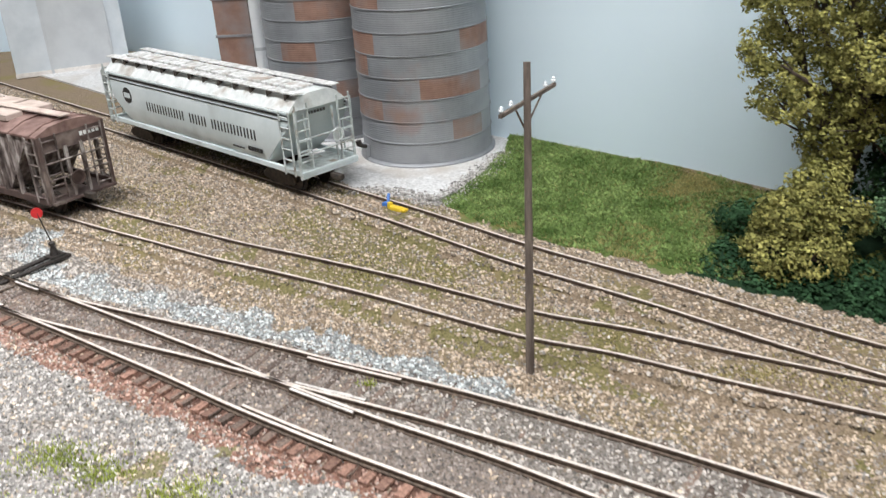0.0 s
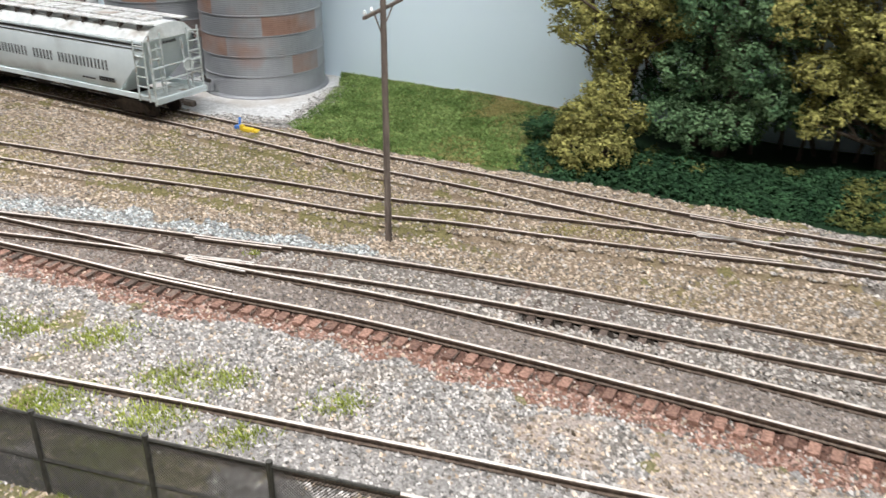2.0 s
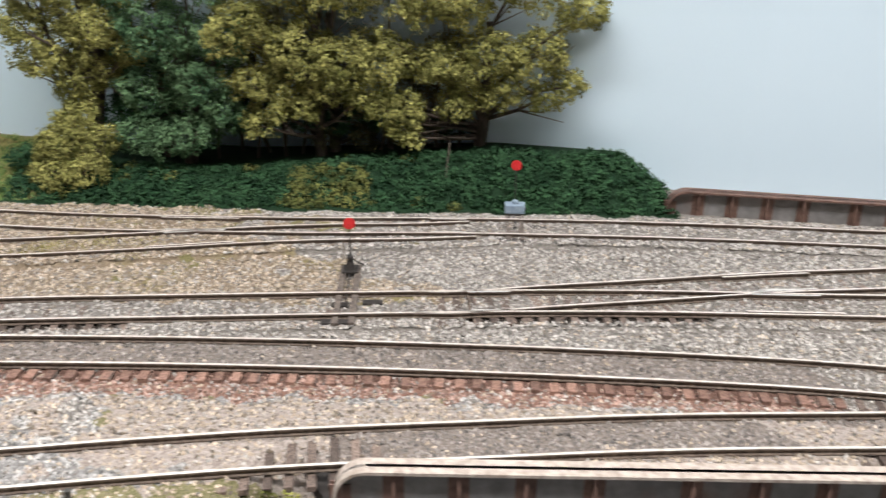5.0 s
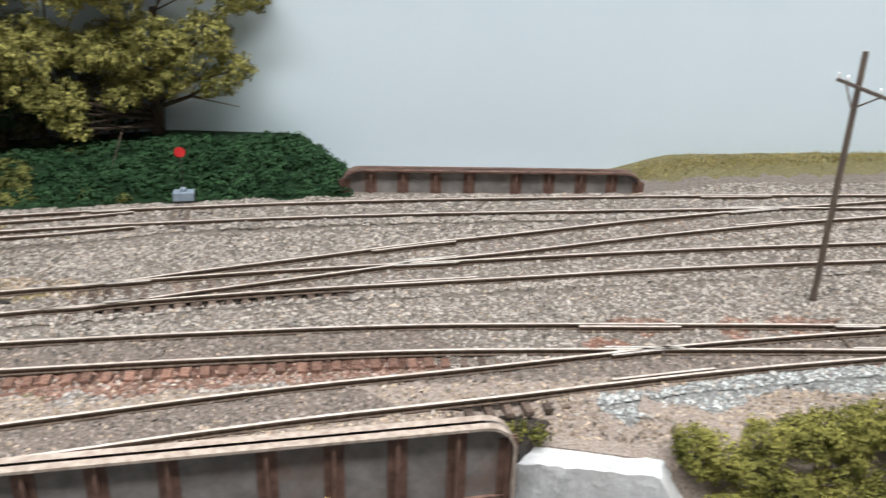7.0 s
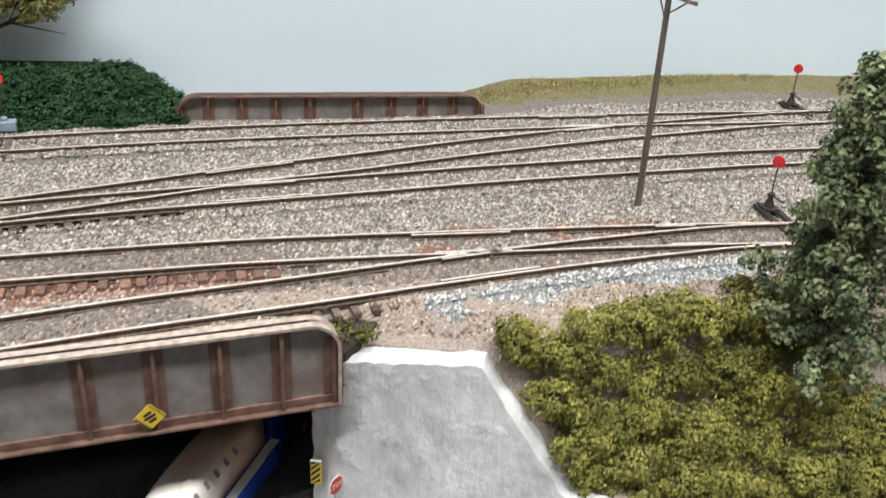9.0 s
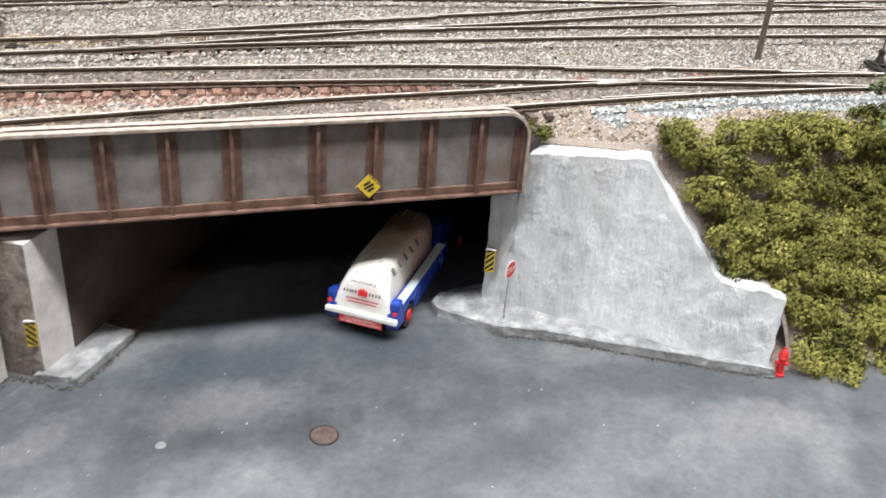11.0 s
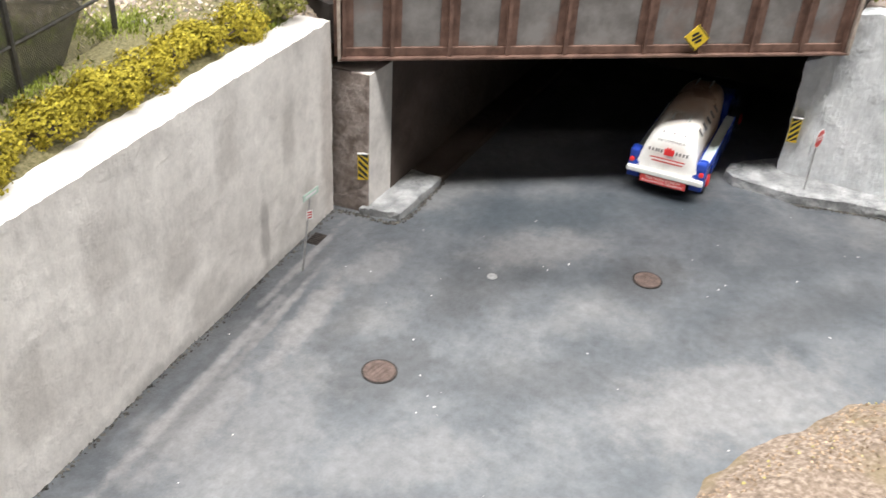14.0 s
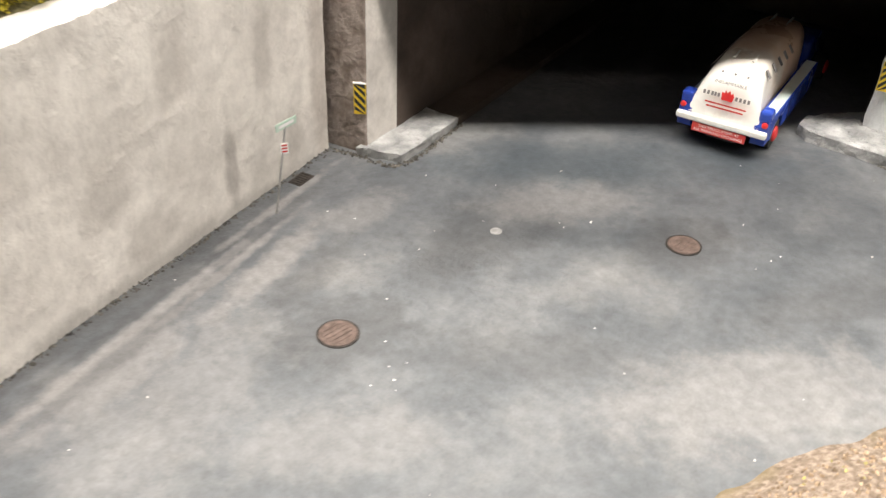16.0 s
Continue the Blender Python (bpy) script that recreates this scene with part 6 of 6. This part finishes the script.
tree("wide tree with yellow-olive branches spreading over the bank", *along(52, 404), lobes_of([(8, 388, 60, 17), (28, 394, 92, 26), (30, 387, 58, 15), (16, 382, 38, 9), (18, 380, 24, 6), (17, 381, 31, 6.5), (54, 388, 62, 17), (78, 387, 64, 16), (93, 384, 50, 10), (99, 389, 84, 14), (68, 396, 98, 24), (44, 389, 46, 10), (66, 386, 47, 9), (4, 385, 36, 10), (12, 384, 27, 7.5), (40, 388, 38, 9), (58, 388, 42, 8), (84, 388, 44, 9)]), M_OLIVE, 24)
# two dark trees added behind the wood, standing in for its shade
tree("dark green tree added to fill the shade under the wood", *along(-112, 408), lobes_of([(20, 406, 24, 11), (36, 404, 22, 9), (-128, 404, 28, 17), (-106, 406, 26, 17), (-84, 406, 24, 16), (-62, 406, 30, 15), (-46, 406, 52, 15), (-118, 408, 56, 18), (-38, 408, 28, 14), (-18, 408, 24, 13), (2, 408, 26, 12)]), M_DARKGREEN, 27, stems=26, spacing=4.2)
tree("brown-green tree added in place of shade behind the wood", *along(-24, 410), lobes_of([(-60, 408, 74, 16), (-40, 409, 60, 14), (-22, 409, 48, 12), (-4, 408, 62, 13), (16, 405, 52, 12), (-34, 409, 34, 12), (-12, 408, 32, 11), (8, 406, 34, 10), (24, 404, 40, 9), (-28, 408, 18, 10), (-8, 407, 16, 10), (12, 406, 20, 9), (30, 404, 26, 8), (44, 403, 40, 8), (34, 403, 62, 12), (-76, 410, 56, 15), (-140, 408, 50, 15), (-100, 410, 44, 15), (-52, 409, 102, 18), (-24, 410, 92, 18), (6, 409, 94, 17), (34, 407, 88, 16)]), M_SHADE, 28, stems=26, spacing=4.2)
tree("rounded olive bush at the edge of the ballast", *along(-149, 370), lobes_of([(-151, 364, 5, 11), (-140, 368, 9, 12), (-160, 369, 7, 10), (-148, 372, 21, 12), (-136, 374, 20, 10), (-158, 374, 18, 9), (-146, 376, 31, 10)]), M_OLIVE, 25, trunk_r=1.2, name="bush", spacing=3.0)
tree("small dark green bush under the trees", *along(-176, 388), lobes_of([(-178, 388, 7, 7), (-170, 390, 8, 8), (-186, 392, 5, 5)]), M_DARKGREEN, 26, trunk_r=1.0, name="bush", spacing=3.0)


def cover(name, label, spots, mat, seed, **kw):
    v, f = leaves(spots, kw.pop("spacing", 2.6), kw.pop("clump", 1.8), kw.pop("leaf", 0.85), kw.pop("per", 8), seed, 0.2)
    return tagged(new(name, mesh_raw(name, v, f, mat)), label, kw.pop("category", "ground cover"), kind="stuff")


rg = np.random.RandomState(5)
spots = []
for _ in range(1150):
    s, c = rg.uniform(-180, 143), 352 + 34 * rg.uniform(0, 1) ** 0.8
    x, y = along(s, c)
    spots.append((x, y, float(ground_z(np.array([x]), np.array([y]))[0]) + 0.2, rg.uniform(2.2, 4.0)))
olive = [0.737 * x - 0.677 * y < -4 and 0.737 * x - 0.677 * y > -42 and 0.677 * x + 0.737 * y < 379 and k % 5 or k % 31 == 0 and x < 270 for k, (x, y, z, r) in enumerate(spots)]
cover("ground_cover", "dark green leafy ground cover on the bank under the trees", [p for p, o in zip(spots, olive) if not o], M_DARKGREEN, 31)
cover("ground_cover", "olive leafy patches on the bank under the trees", [(x, y, z + 0.4, r) for (x, y, z, r), o in zip(spots, olive) if o], M_COVER, 32)

# bushes on the bank beside the wing wall: each a clump of its own
rg = np.random.RandomState(99)
BUSHES = []
for _ in range(7000):
    x, y = rg.uniform(252, 340), rg.uniform(-165, -50)
    if inside(BANK_TOP + BANK_FOOT[::-1], np.array([x]), np.array([y]))[0] and min((math.hypot(x - u, y - v) for u, v in BUSHES), default=99) > 6.1 and not (x < 265 and y < -86) and dist_to([(249, -45), (248.6, -66), (248.2, -78), (253, -98)], np.array([x]), np.array([y]))[0] > (11.5 if y > -66 else 8):
        BUSHES.append((x, y))
for k, (x, y) in enumerate(BUSHES):
    rg = np.random.RandomState(100 + k)
    z = float(ground_z(np.array([x]), np.array([y]))[0])
    lob = [(x + rg.normal() * 3.2, y + rg.normal() * 3.2, z + rg.uniform(0.5, 4), rg.uniform(3.6, 5.8)) for _ in range(6)]
    tree("olive green leafy bush on the bank beside the wing wall", x, y, lob, M_BANKGREEN, 200 + k, spacing=2.7, clump=2.0, leaf=0.62, per=18, trunk_r=0.7, name="bush")["group"] = "bushes on the bank"
for k in range(13):
    rg = np.random.RandomState(300 + k)
    f = k / 12
    x, y = -30 + 106 * f + rg.normal() * 1.5, 70 + 34.5 * f + rg.normal() * 1.0
    lob = [(x + rg.normal() * 2.6, y + 1.5 + rg.normal() * 2.0, -8 + rg.uniform(0, 3.5), rg.uniform(3.2, 5.0)) for _ in range(6)]
    tree("bright yellow-green bush along the top of the retaining wall", x, y, lob, M_YELLOWGREEN, 320 + k, spacing=2.4, clump=1.7, leaf=0.45, per=26, trunk_r=0.5, name="bush")["group"] = "bushes along the wall"
tree("small bright green tuft by the girder", 93, 107, [(92, 106, -5, 4), (97, 104.5, -5, 3)], M_BANKGREEN, 340, spacing=2.4, clump=1.6, leaf=0.8, per=9, trunk_r=0.4, name="bush")
tree("small green tuft beside the wing wall", 236, -3, [(237, -6, -4, 3.2), (241, -11, -4.5, 2.8)], M_BANKGREEN, 341, spacing=2.4, clump=1.6, leaf=0.8, per=9, trunk_r=0.4, name="bush")


def conifer(x, y, tall, wide, seed):
    """A pine: whorls of drooping branches with needle tufts."""
    z0 = float(ground_z(np.array([x]), np.array([y]))[0]) - 1
    ob = thing("tree", "dark green pine with loose drooping branches near the bank", "tree", x, y, z0)
    rg = np.random.RandomState(seed)
    bm = bmesh.new()
    rod((0, 0, 0), (1, 0.5, tall), 2.2, bm, 8, 0.4)
    spots = []
    for k in range(15):
        z = 16 + (tall - 18) * k / 14
        reach = wide * (1 - 0.8 * (k / 14)) * rg.uniform(0.75, 1.1)
        for j in range(6):
            a = 2 * math.pi * (j / 6) + k * 0.7 + rg.normal() * 0.2
            q = reach * rg.uniform(0.7, 1.1)
            tip = Vector((q * math.cos(a), q * math.sin(a), z - q * 0.12 + rg.normal() * 1.5))
            rod((0, 0, z), tip, 0.5, bm, 5, 0.15)
            for f in np.arange(0.35, 1.05, 0.16):
                spots.append((tip.x * f + rg.normal(), tip.y * f + rg.normal(), z + (tip.z - z) * f + rg.normal(), rg.uniform(2.0, 3.4)))
    part("trunk", bm, M_BARK, ob)
    v, f = leaves(spots, 2.4, 2.2, 1.1, 5, seed + 1)
    crown = new("crown", mesh_raw("crown", v, f, M_PINE))
    crown.parent = ob


conifer(333, -126, 105, 32, 61)

# dirt island in the front corner
ISLE = [(64, -44), (80, -44.5), (94, -47.5), (125, -60.5), (152, -82), (184, -116), (240, -190), (205, -185), (87.4, -66.2)]
M_DIRT = material("sandy_dirt", [(0.14, 0.102, 0.075), (0.24, 0.182, 0.14), (0.37, 0.298, 0.24)], 0.7, 0.95, bump=0.6, bump_scale=0.9, blotch=(0.20, 0.155, 0.09), blotch_scale=0.05, blotch_range=(0.56, 0.7))


def isle():
    step = 1.5
    xs, ys = np.arange(50, 250, step), np.arange(-204, -36, step)
    gx, gy = np.meshgrid(xs, ys, indexing="ij")
    wide = ISLE[:7] + [(225, -215), (60, -52)]
    d = dist_to(ISLE[:7], gx, gy) * np.where(inside(wide, gx, gy), 1, -1)
    gz = np.where(d < -1.5, ROAD_Z - 2.5, ROAD_Z - 1.2 + 7.5 * np.clip((d + 1.5) / 16, 0, 1) + 0.5 * value_noise(gx, gy, 6, 8))
    # the front edge follows the fascia and turns down over it
    front = np.array([(24.3, -6.5), (87.4, -66.2), (205, -185), (420, -400)]) + np.array((-4.4, -4.2))
    best = np.full(gx.shape, 1e9)
    px, py, beyond = gx.copy(), gy.copy(), np.zeros(gx.shape, bool)
    for (ax, ay), (bx, by) in zip(front, front[1:]):
        t = np.clip(((gx - ax) * (bx - ax) + (gy - ay) * (by - ay)) / ((bx - ax) ** 2 + (by - ay) ** 2), 0, 1)
        qx, qy = ax + t * (bx - ax), ay + t * (by - ay)
        dd = np.hypot(gx - qx, gy - qy)
        out = (bx - ax) * (gy - ay) - (by - ay) * (gx - ax) < 0
        near = dd < best
        px, py, beyond, best = np.where(near, qx, px), np.where(near, qy, py), np.where(near, out, beyond), np.minimum(best, dd)
    gx, gy, gz = np.where(beyond, px, gx), np.where(beyond, py, gy), np.where(beyond, gz - 6, gz)
    nx, ny = gx.shape
    idx = np.arange(nx * ny).reshape(nx, ny)
    q = np.stack([idx[:-1, :-1], idx[1:, :-1], idx[1:, 1:], idx[:-1, 1:]], -1).reshape(-1, 4)
    cx, cy = np.meshgrid(xs[:-1] + step / 2, ys[:-1] + step / 2, indexing="ij")
    cx, cy = cx.ravel(), cy.ravel()
    keep = inside([(40, -24), (90, -34), (130, -48), (160, -74), (195, -110), (248, -188), (198, -190), (79, -73.5), (54, -50)], cx, cy)
    tagged(new("verge", mesh_raw("verge", np.stack([gx, gy, gz], -1).reshape(-1, 3), q[keep], M_DIRT, True)), "sandy dirt verge at the corner of the road", "verge", kind="structure")
    face = [(-36, 58), (-31.6, 53.7), (24.3, -6.5), (87.4, -66.2), (205, -185), (420, -400)]
    tagged(part("fascia", wall_along(face, -6, -330, [ROAD_Z - 0.6] * 3 + [ROAD_Z + 1.5] * 3), M_BLACK), "black fascia board along the front of the layout", "fascia", kind="structure")

isle()
rg = np.random.RandomState(63)
x, y = rg.uniform(58, 240, 26000), rg.uniform(-195, -44, 26000)
d = dist_to(ISLE[:7], x, y)
ok = inside(ISLE[:7] + [(225, -215), (60, -52)], x, y) & (d > 0.6) & inside([(64, -44), (150, -70), (240, -190), (205, -183), (90, -64)], x, y)
x, y, d = x[ok], y[ok], d[ok]
GRAVEL = x, y, ROAD_Z - 1.2 + 7.5 * np.clip((d + 1.5) / 16, 0, 1) + 0.5 * value_noise(x, y, 6, 8)
for k, (x, y) in enumerate(((140, -98), (152, -109), (166, -120), (146, -116), (178, -136), (160, -130))):
    rg = np.random.RandomState(400 + k)
    lob = [(x + rg.normal() * 5, y + rg.normal() * 5, ROAD_Z + 5.5 + rg.uniform(0, 2), rg.uniform(2.6, 4.4)) for _ in range(9)]
    b = tree("olive bush on the sandy verge", x, y, lob, M_BANKGREEN, 420 + k, spacing=2.6, clump=1.8, leaf=0.9, per=9, trunk_r=0.5, name="bush", z0=ROAD_Z + 2)
    b["group"] = "bushes on the verge"


# ---- turf, tufts and ballast ----
def scatter(n, poly, seed):
    rg = np.random.RandomState(seed)
    p = np.array(poly)
    lo, hi = p.min(0), p.max(0)
    x, y = rg.uniform(lo[0], hi[0], n), rg.uniform(lo[1], hi[1], n)
    keep = inside(list(map(tuple, poly)), x, y)
    return x[keep], y[keep]


M_TURF = material("green_turf", [(0.075, 0.13, 0.03), (0.19, 0.26, 0.085)], 0.05, 0.95, island=0.4, spec=0.2)
M_DRYTURF = material("dry_turf", [(0.28, 0.24, 0.09), (0.44, 0.38, 0.17)], 0.05, 0.95, island=0.4, spec=0.2)


def blades_of_grass(x, y, high, seed):
    rg = np.random.RandomState(seed)
    n = len(x)
    z = ground_z(x, y) - 0.2
    a = rg.uniform(0, 2 * np.pi, n)
    w = 0.28 * rg.uniform(0.6, 1.3, n)
    h = high * rg.uniform(0.5, 1.3, n)
    lean = rg.normal(size=(n, 2)) * h[:, None] * 0.45
    base = np.stack([x, y, z], 1)
    side = np.stack([np.cos(a) * w, np.sin(a) * w, 0 * a], 1)
    tip = base + np.concatenate([lean, h[:, None]], 1)
    v = np.stack([base - side, base + side, tip], 1).reshape(-1, 3)
    return v, np.arange(len(v)).reshape(-1, 3)


x, y = scatter(150000, GRASS, 71)
tan = np.random.RandomState(70).uniform(0, 1, len(x)) < 0.08 + 0.5 * (value_noise(x, y, 22, 69) > 0.45) + 0.55 * np.clip((x - 108) / 14, 0, 1) + 0.25 * (dist_to(GRASS[1:8], x, y) < 7)
v, f = blades_of_grass(x[tan], y[tan], 1.3, 68)
tagged(new("grass", mesh_raw("grass", v, f, M_DRYTURF)), "dry tufts among the green turf", "grass", kind="stuff")
x, y = x[~tan], y[~tan]
CRUMBS = x[::6], y[::6]
v, f = blades_of_grass(x, y, 1.7, 72)
tagged(new("grass", mesh_raw("grass", v, f, M_TURF)), "short green turf behind the back track", "grass", kind="stuff")


def patches(centres, n, spread, seed):
    rg = np.random.RandomState(seed)
    out = []
    for (x, y, r) in centres:
        k = int(n * r * r)
        out.append(np.stack([x + rg.normal(size=k) * r * spread, y + rg.normal(size=k) * r * spread * 0.7], 1))
    out = np.concatenate(out)
    keep = ~inside(TRENCH, out[:, 0], out[:, 1])
    return out[keep, 0], out[keep, 1]


def clear_of_rails(x, y, gap=1.0):
    ok = np.ones(len(x), bool)
    for line in COARSE.values():
        d = dist_to(line, x, y)
        ok &= abs(d - GAUGE) > gap
    return ok


rg = np.random.RandomState(73)
dry = []
for _ in range(80):
    t = rg.uniform(0, 1)
    bx, by = -190 + 330 * t, 545 - 262 * t
    dry.append((bx + rg.normal() * 6, by + rg.normal() * 12, rg.uniform(4, 10)))
x, y = patches(dry, 3.0, 0.6, 74)
ok = clear_of_rails(x, y)
v, f = blades_of_grass(x[ok], y[ok], 1.1, 75)
tagged(new("grass", mesh_raw("grass", v, f, M_DRYTURF)), "dry olive weeds between the yard tracks", "grass", kind="stuff")
near = [(-88, 281, 7), (-64, 269, 8), (-42, 240, 8), (-26, 234, 6), (-74, 234, 9), (-46, 221, 9), (2.6, 215, 6), (-105, 290, 8), (-120, 262, 10), (-60, 205, 10), (-95, 225, 9), (-25, 205, 6), (-5, 150, 12), (-60, 180, 14),
        (20, 130, 12), (50, 118, 9), (-20, 120, 14), (10, 100, 10), (-80, 160, 12), (-40, 140, 12), (88, 106, 6), (-15, 316, 2.2), (238, -4, 5)]
x, y = patches([(u, v, r * 1.25) for u, v, r in near], 8.0, 0.6, 76)
ok = clear_of_rails(x, y) & (ground_z(x, y) > -20)
v, f = blades_of_grass(x[ok], y[ok], 1.8, 77)
M_NEARTURF = material("fresh_weeds", [(0.20, 0.25, 0.04), (0.38, 0.42, 0.10)], 0.05, 0.95, island=0.4, spec=0.2)
tagged(new("grass", mesh_raw("grass", v, f, M_NEARTURF)), "yellow-green weeds near the siding and the fence", "grass", kind="stuff")
far = [(x0, 60 - (x0 - 470) * 0.93 + 6, 9) for x0 in range(468, 600, 9)]
x, y = patches(far, 4.0, 0.5, 78)
v, f = blades_of_grass(x, y, 1.6, 79)
tagged(new("grass", mesh_raw("grass", v, f, M_DRYTURF)), "dry grass along the foot of the backdrop", "grass", kind="stuff")


def stones(x, y, size, seed, sink=0.25):
    """Small broken stones lying on the ground."""
    rg = np.random.RandomState(seed)
    n = len(x)
    z = ground_z(x, y)
    c = np.stack([x, y, z + size * sink], 1)
    unit = np.array([(1, 0, -0.2), (0, 1, -0.2), (-1, 0, -0.2), (0, -1, -0.2), (0, 0, 0.85)], float)
    p = unit[None] * (1 + 0.35 * rg.uniform(-1, 1, (n, 5, 1))) + 0.18 * rg.normal(size=(n, 5, 3))
    p *= (size * rg.uniform(0.55, 1.45, n))[:, None, None]
    a, b = rg.uniform(0, 2 * np.pi, n), rg.normal(size=n) * 0.5
    ca, sa, cb, sb = np.cos(a), np.sin(a), np.cos(b), np.sin(b)
    px, py, pz = p[..., 0].copy(), p[..., 1].copy(), p[..., 2].copy()
    py, pz = py * cb[:, None] - pz * sb[:, None], py * sb[:, None] + pz * cb[:, None]
    p = np.stack([px * ca[:, None] - py * sa[:, None], px * sa[:, None] + py * ca[:, None], pz], -1) + c[:, None]
    tri = np.array([(0, 1, 4), (1, 2, 4), (2, 3, 4), (3, 0, 4)])
    f = (np.arange(n)[:, None, None] * 5 + tri[None]).reshape(-1, 3)
    return p.reshape(-1, 3), f


def ballast():
    region = [(-260, 640), (-150, 640), (-20, 497), (8, 476), (60, 413), (119, 372), (182, 314), (261, 243), (344, 164), (440, 58), (480, 30), (600, -100), (560, -210), (430, -210), (320, -100),
              (262, -52), (236, -22), (230, -4), (108, 102), (60, 112), (-40, 160), (-150, 240), (-230, 320), (-300, 480)]
    x, y = scatter(1250000, region, 81)
    more = scatter(130000, [(-400, 600), (-400, 850), (-320, 790), (-240, 705), (-150, 615), (-150, 640), (-260, 640), (-300, 480)], 80)
    x, y = np.r_[x, more[0]], np.r_[y, more[1]]
    rg = np.random.RandomState(82)
    ok = clear_of_rails(x, y, 0.8) & ~inside(TRENCH, x, y) & ~inside(PAD, x, y)
    x, y = x[ok], y[ok]
    zone, any_track = zones(x, y)
    share = np.array([0.8, 0.75, 0.34, 0.85, 0.75, 0.75, 0.85, 0.0, 0.0, 0.3, 0.45, 0.42, 0.05])[zone] * np.where(any_track < 8, 0.62, 1.0)
    keep = rg.uniform(0, 1, len(x)) < share
    x, y, zone = x[keep], y[keep], zone[keep]
    u = rg.uniform(0, 1, len(x))
    kind = np.array([0, 1, 1, 3, 4, 5, 6, 0, 0, 1, 1, 4, 5])[zone]
    kind = np.where((u < 0.2) & (kind != 5), 0, np.where((u > 0.90) & (kind != 6), 1, kind))
    for k, mat, label in ((0, M_STONE, "grey-white ballast stones along the tracks"), (1, M_STONE_TAN, "tan ballast stones on the yard ground"), (3, M_STONE_PALE, "pale ballast stones beside the siding"),
                          (4, M_STONE_RED, "rust-stained ballast stones beside the main track"), (5, M_STONE_GREY, "dark cinder ballast between the rails"), (6, M_STONE_BLUE, "fresh blue-white ballast stones")):
        v, f = stones(x[kind == k], y[kind == k], 0.59, 90 + k)
        tagged(new("ballast", mesh_raw("ballast", v, f, mat)), label, "ballast", kind="stuff")


ballast()
# loose pebbles along the rim of the gravel pad
rim = spline(PAD[:6], 0.5)
rg = np.random.RandomState(60)
k = rg.randint(0, len(rim), 2600)
x, y = rim[k, 0] + rg.normal(size=2600) * 3.5, rim[k, 1] + rg.normal(size=2600) * 3.5
v, f = stones(x, y, 0.6, 61)
v[:, 2] += np.repeat(np.where(inside(PAD, x, y), 1.25, 0.1), 5)
tagged(new("pebbles", mesh_raw("pebbles", v, f, M_STONE_PALE)), "loose pale pebbles round the gravel pad", "gravel", kind="stuff")
v, f = stones(*CRUMBS, 0.8, 57, 0.5)
tagged(new("turf_crumbs", mesh_raw("turf_crumbs", v, f, M_TURF)), "coarse green foam turf on the lawn", "grass", kind="stuff")
x, y, z = GRAVEL
M_VERGE_GRIT = material("verge_grit", [(0.20, 0.135, 0.085), (0.38, 0.28, 0.195)], 0.5, 0.95, island=0.5)
for part_of, mat, label in ((slice(0, None, 2), M_VERGE_GRIT, "tan grit on the sandy verge"), (slice(1, None, 40), M_DRYTURF, "olive crumbs on the sandy verge")):
    v, f = stones(x[part_of], y[part_of], 0.42, 64)
    v[:, 2] += np.repeat(z[part_of] - ground_z(x[part_of], y[part_of]), 5)
    tagged(new("gravel", mesh_raw("gravel", v, f, mat)), label, "gravel", kind="stuff")
# dark grit gathered along the kerbs and the walls
M_GRIT = material("dark_grit", [(0.02, 0.019, 0.017), (0.13, 0.12, 0.105)], 0.5, 0.9, island=0.6)
rg = np.random.RandomState(58)
x, y = [], []
for line, count, spread in (([(215, -13), (223.5, -30), (236.5, -67), (249, -102)], 900, 0.55), ([(104, 96), (107, 89), (113.2, 76.8), (142, 83.2)], 420, 0.5), ([(-30, 55.4), (0, 64.4), (22, 71.6), (45, 78.3), (67, 85.3), (103, 96.5)], 420, 0.6)):
    p = spline(line, 0.5)
    k = rg.randint(0, len(p), count)
    x.append(p[k, 0] + rg.normal(size=count) * spread), y.append(p[k, 1] + rg.normal(size=count) * spread)
x, y = np.concatenate(x), np.concatenate(y)
v, f = stones(x, y, 0.32, 59)
v[:, 2] += ROAD_Z - np.repeat(ground_z(x, y), 5) + 0.1
tagged(new("grit", mesh_raw("grit", v, f, M_GRIT)), "dark grit along the foot of walls and kerbs", "debris", kind="stuff")

# pale chips of plaster lying on the road
rg = np.random.RandomState(55)
x, y = rg.uniform(-10, 240, 900), rg.uniform(-110, 90, 900)
ok = inside([(-20, 58), (100, 92), (112, 76), (210, 5), (222, -32), (246, -102), (180, -112), (90, -46), (24, 0)], x, y)
x, y = x[ok][:46], y[ok][:46]
v, f = stones(x, y, 0.25, 56)
v[:, 2] += ROAD_Z - np.repeat(ground_z(x, y), 5) + 0.05
tagged(new("chips", mesh_raw("chips", v, f, M_PAD)), "small white plaster chips lying on the road", "debris", kind="stuff")
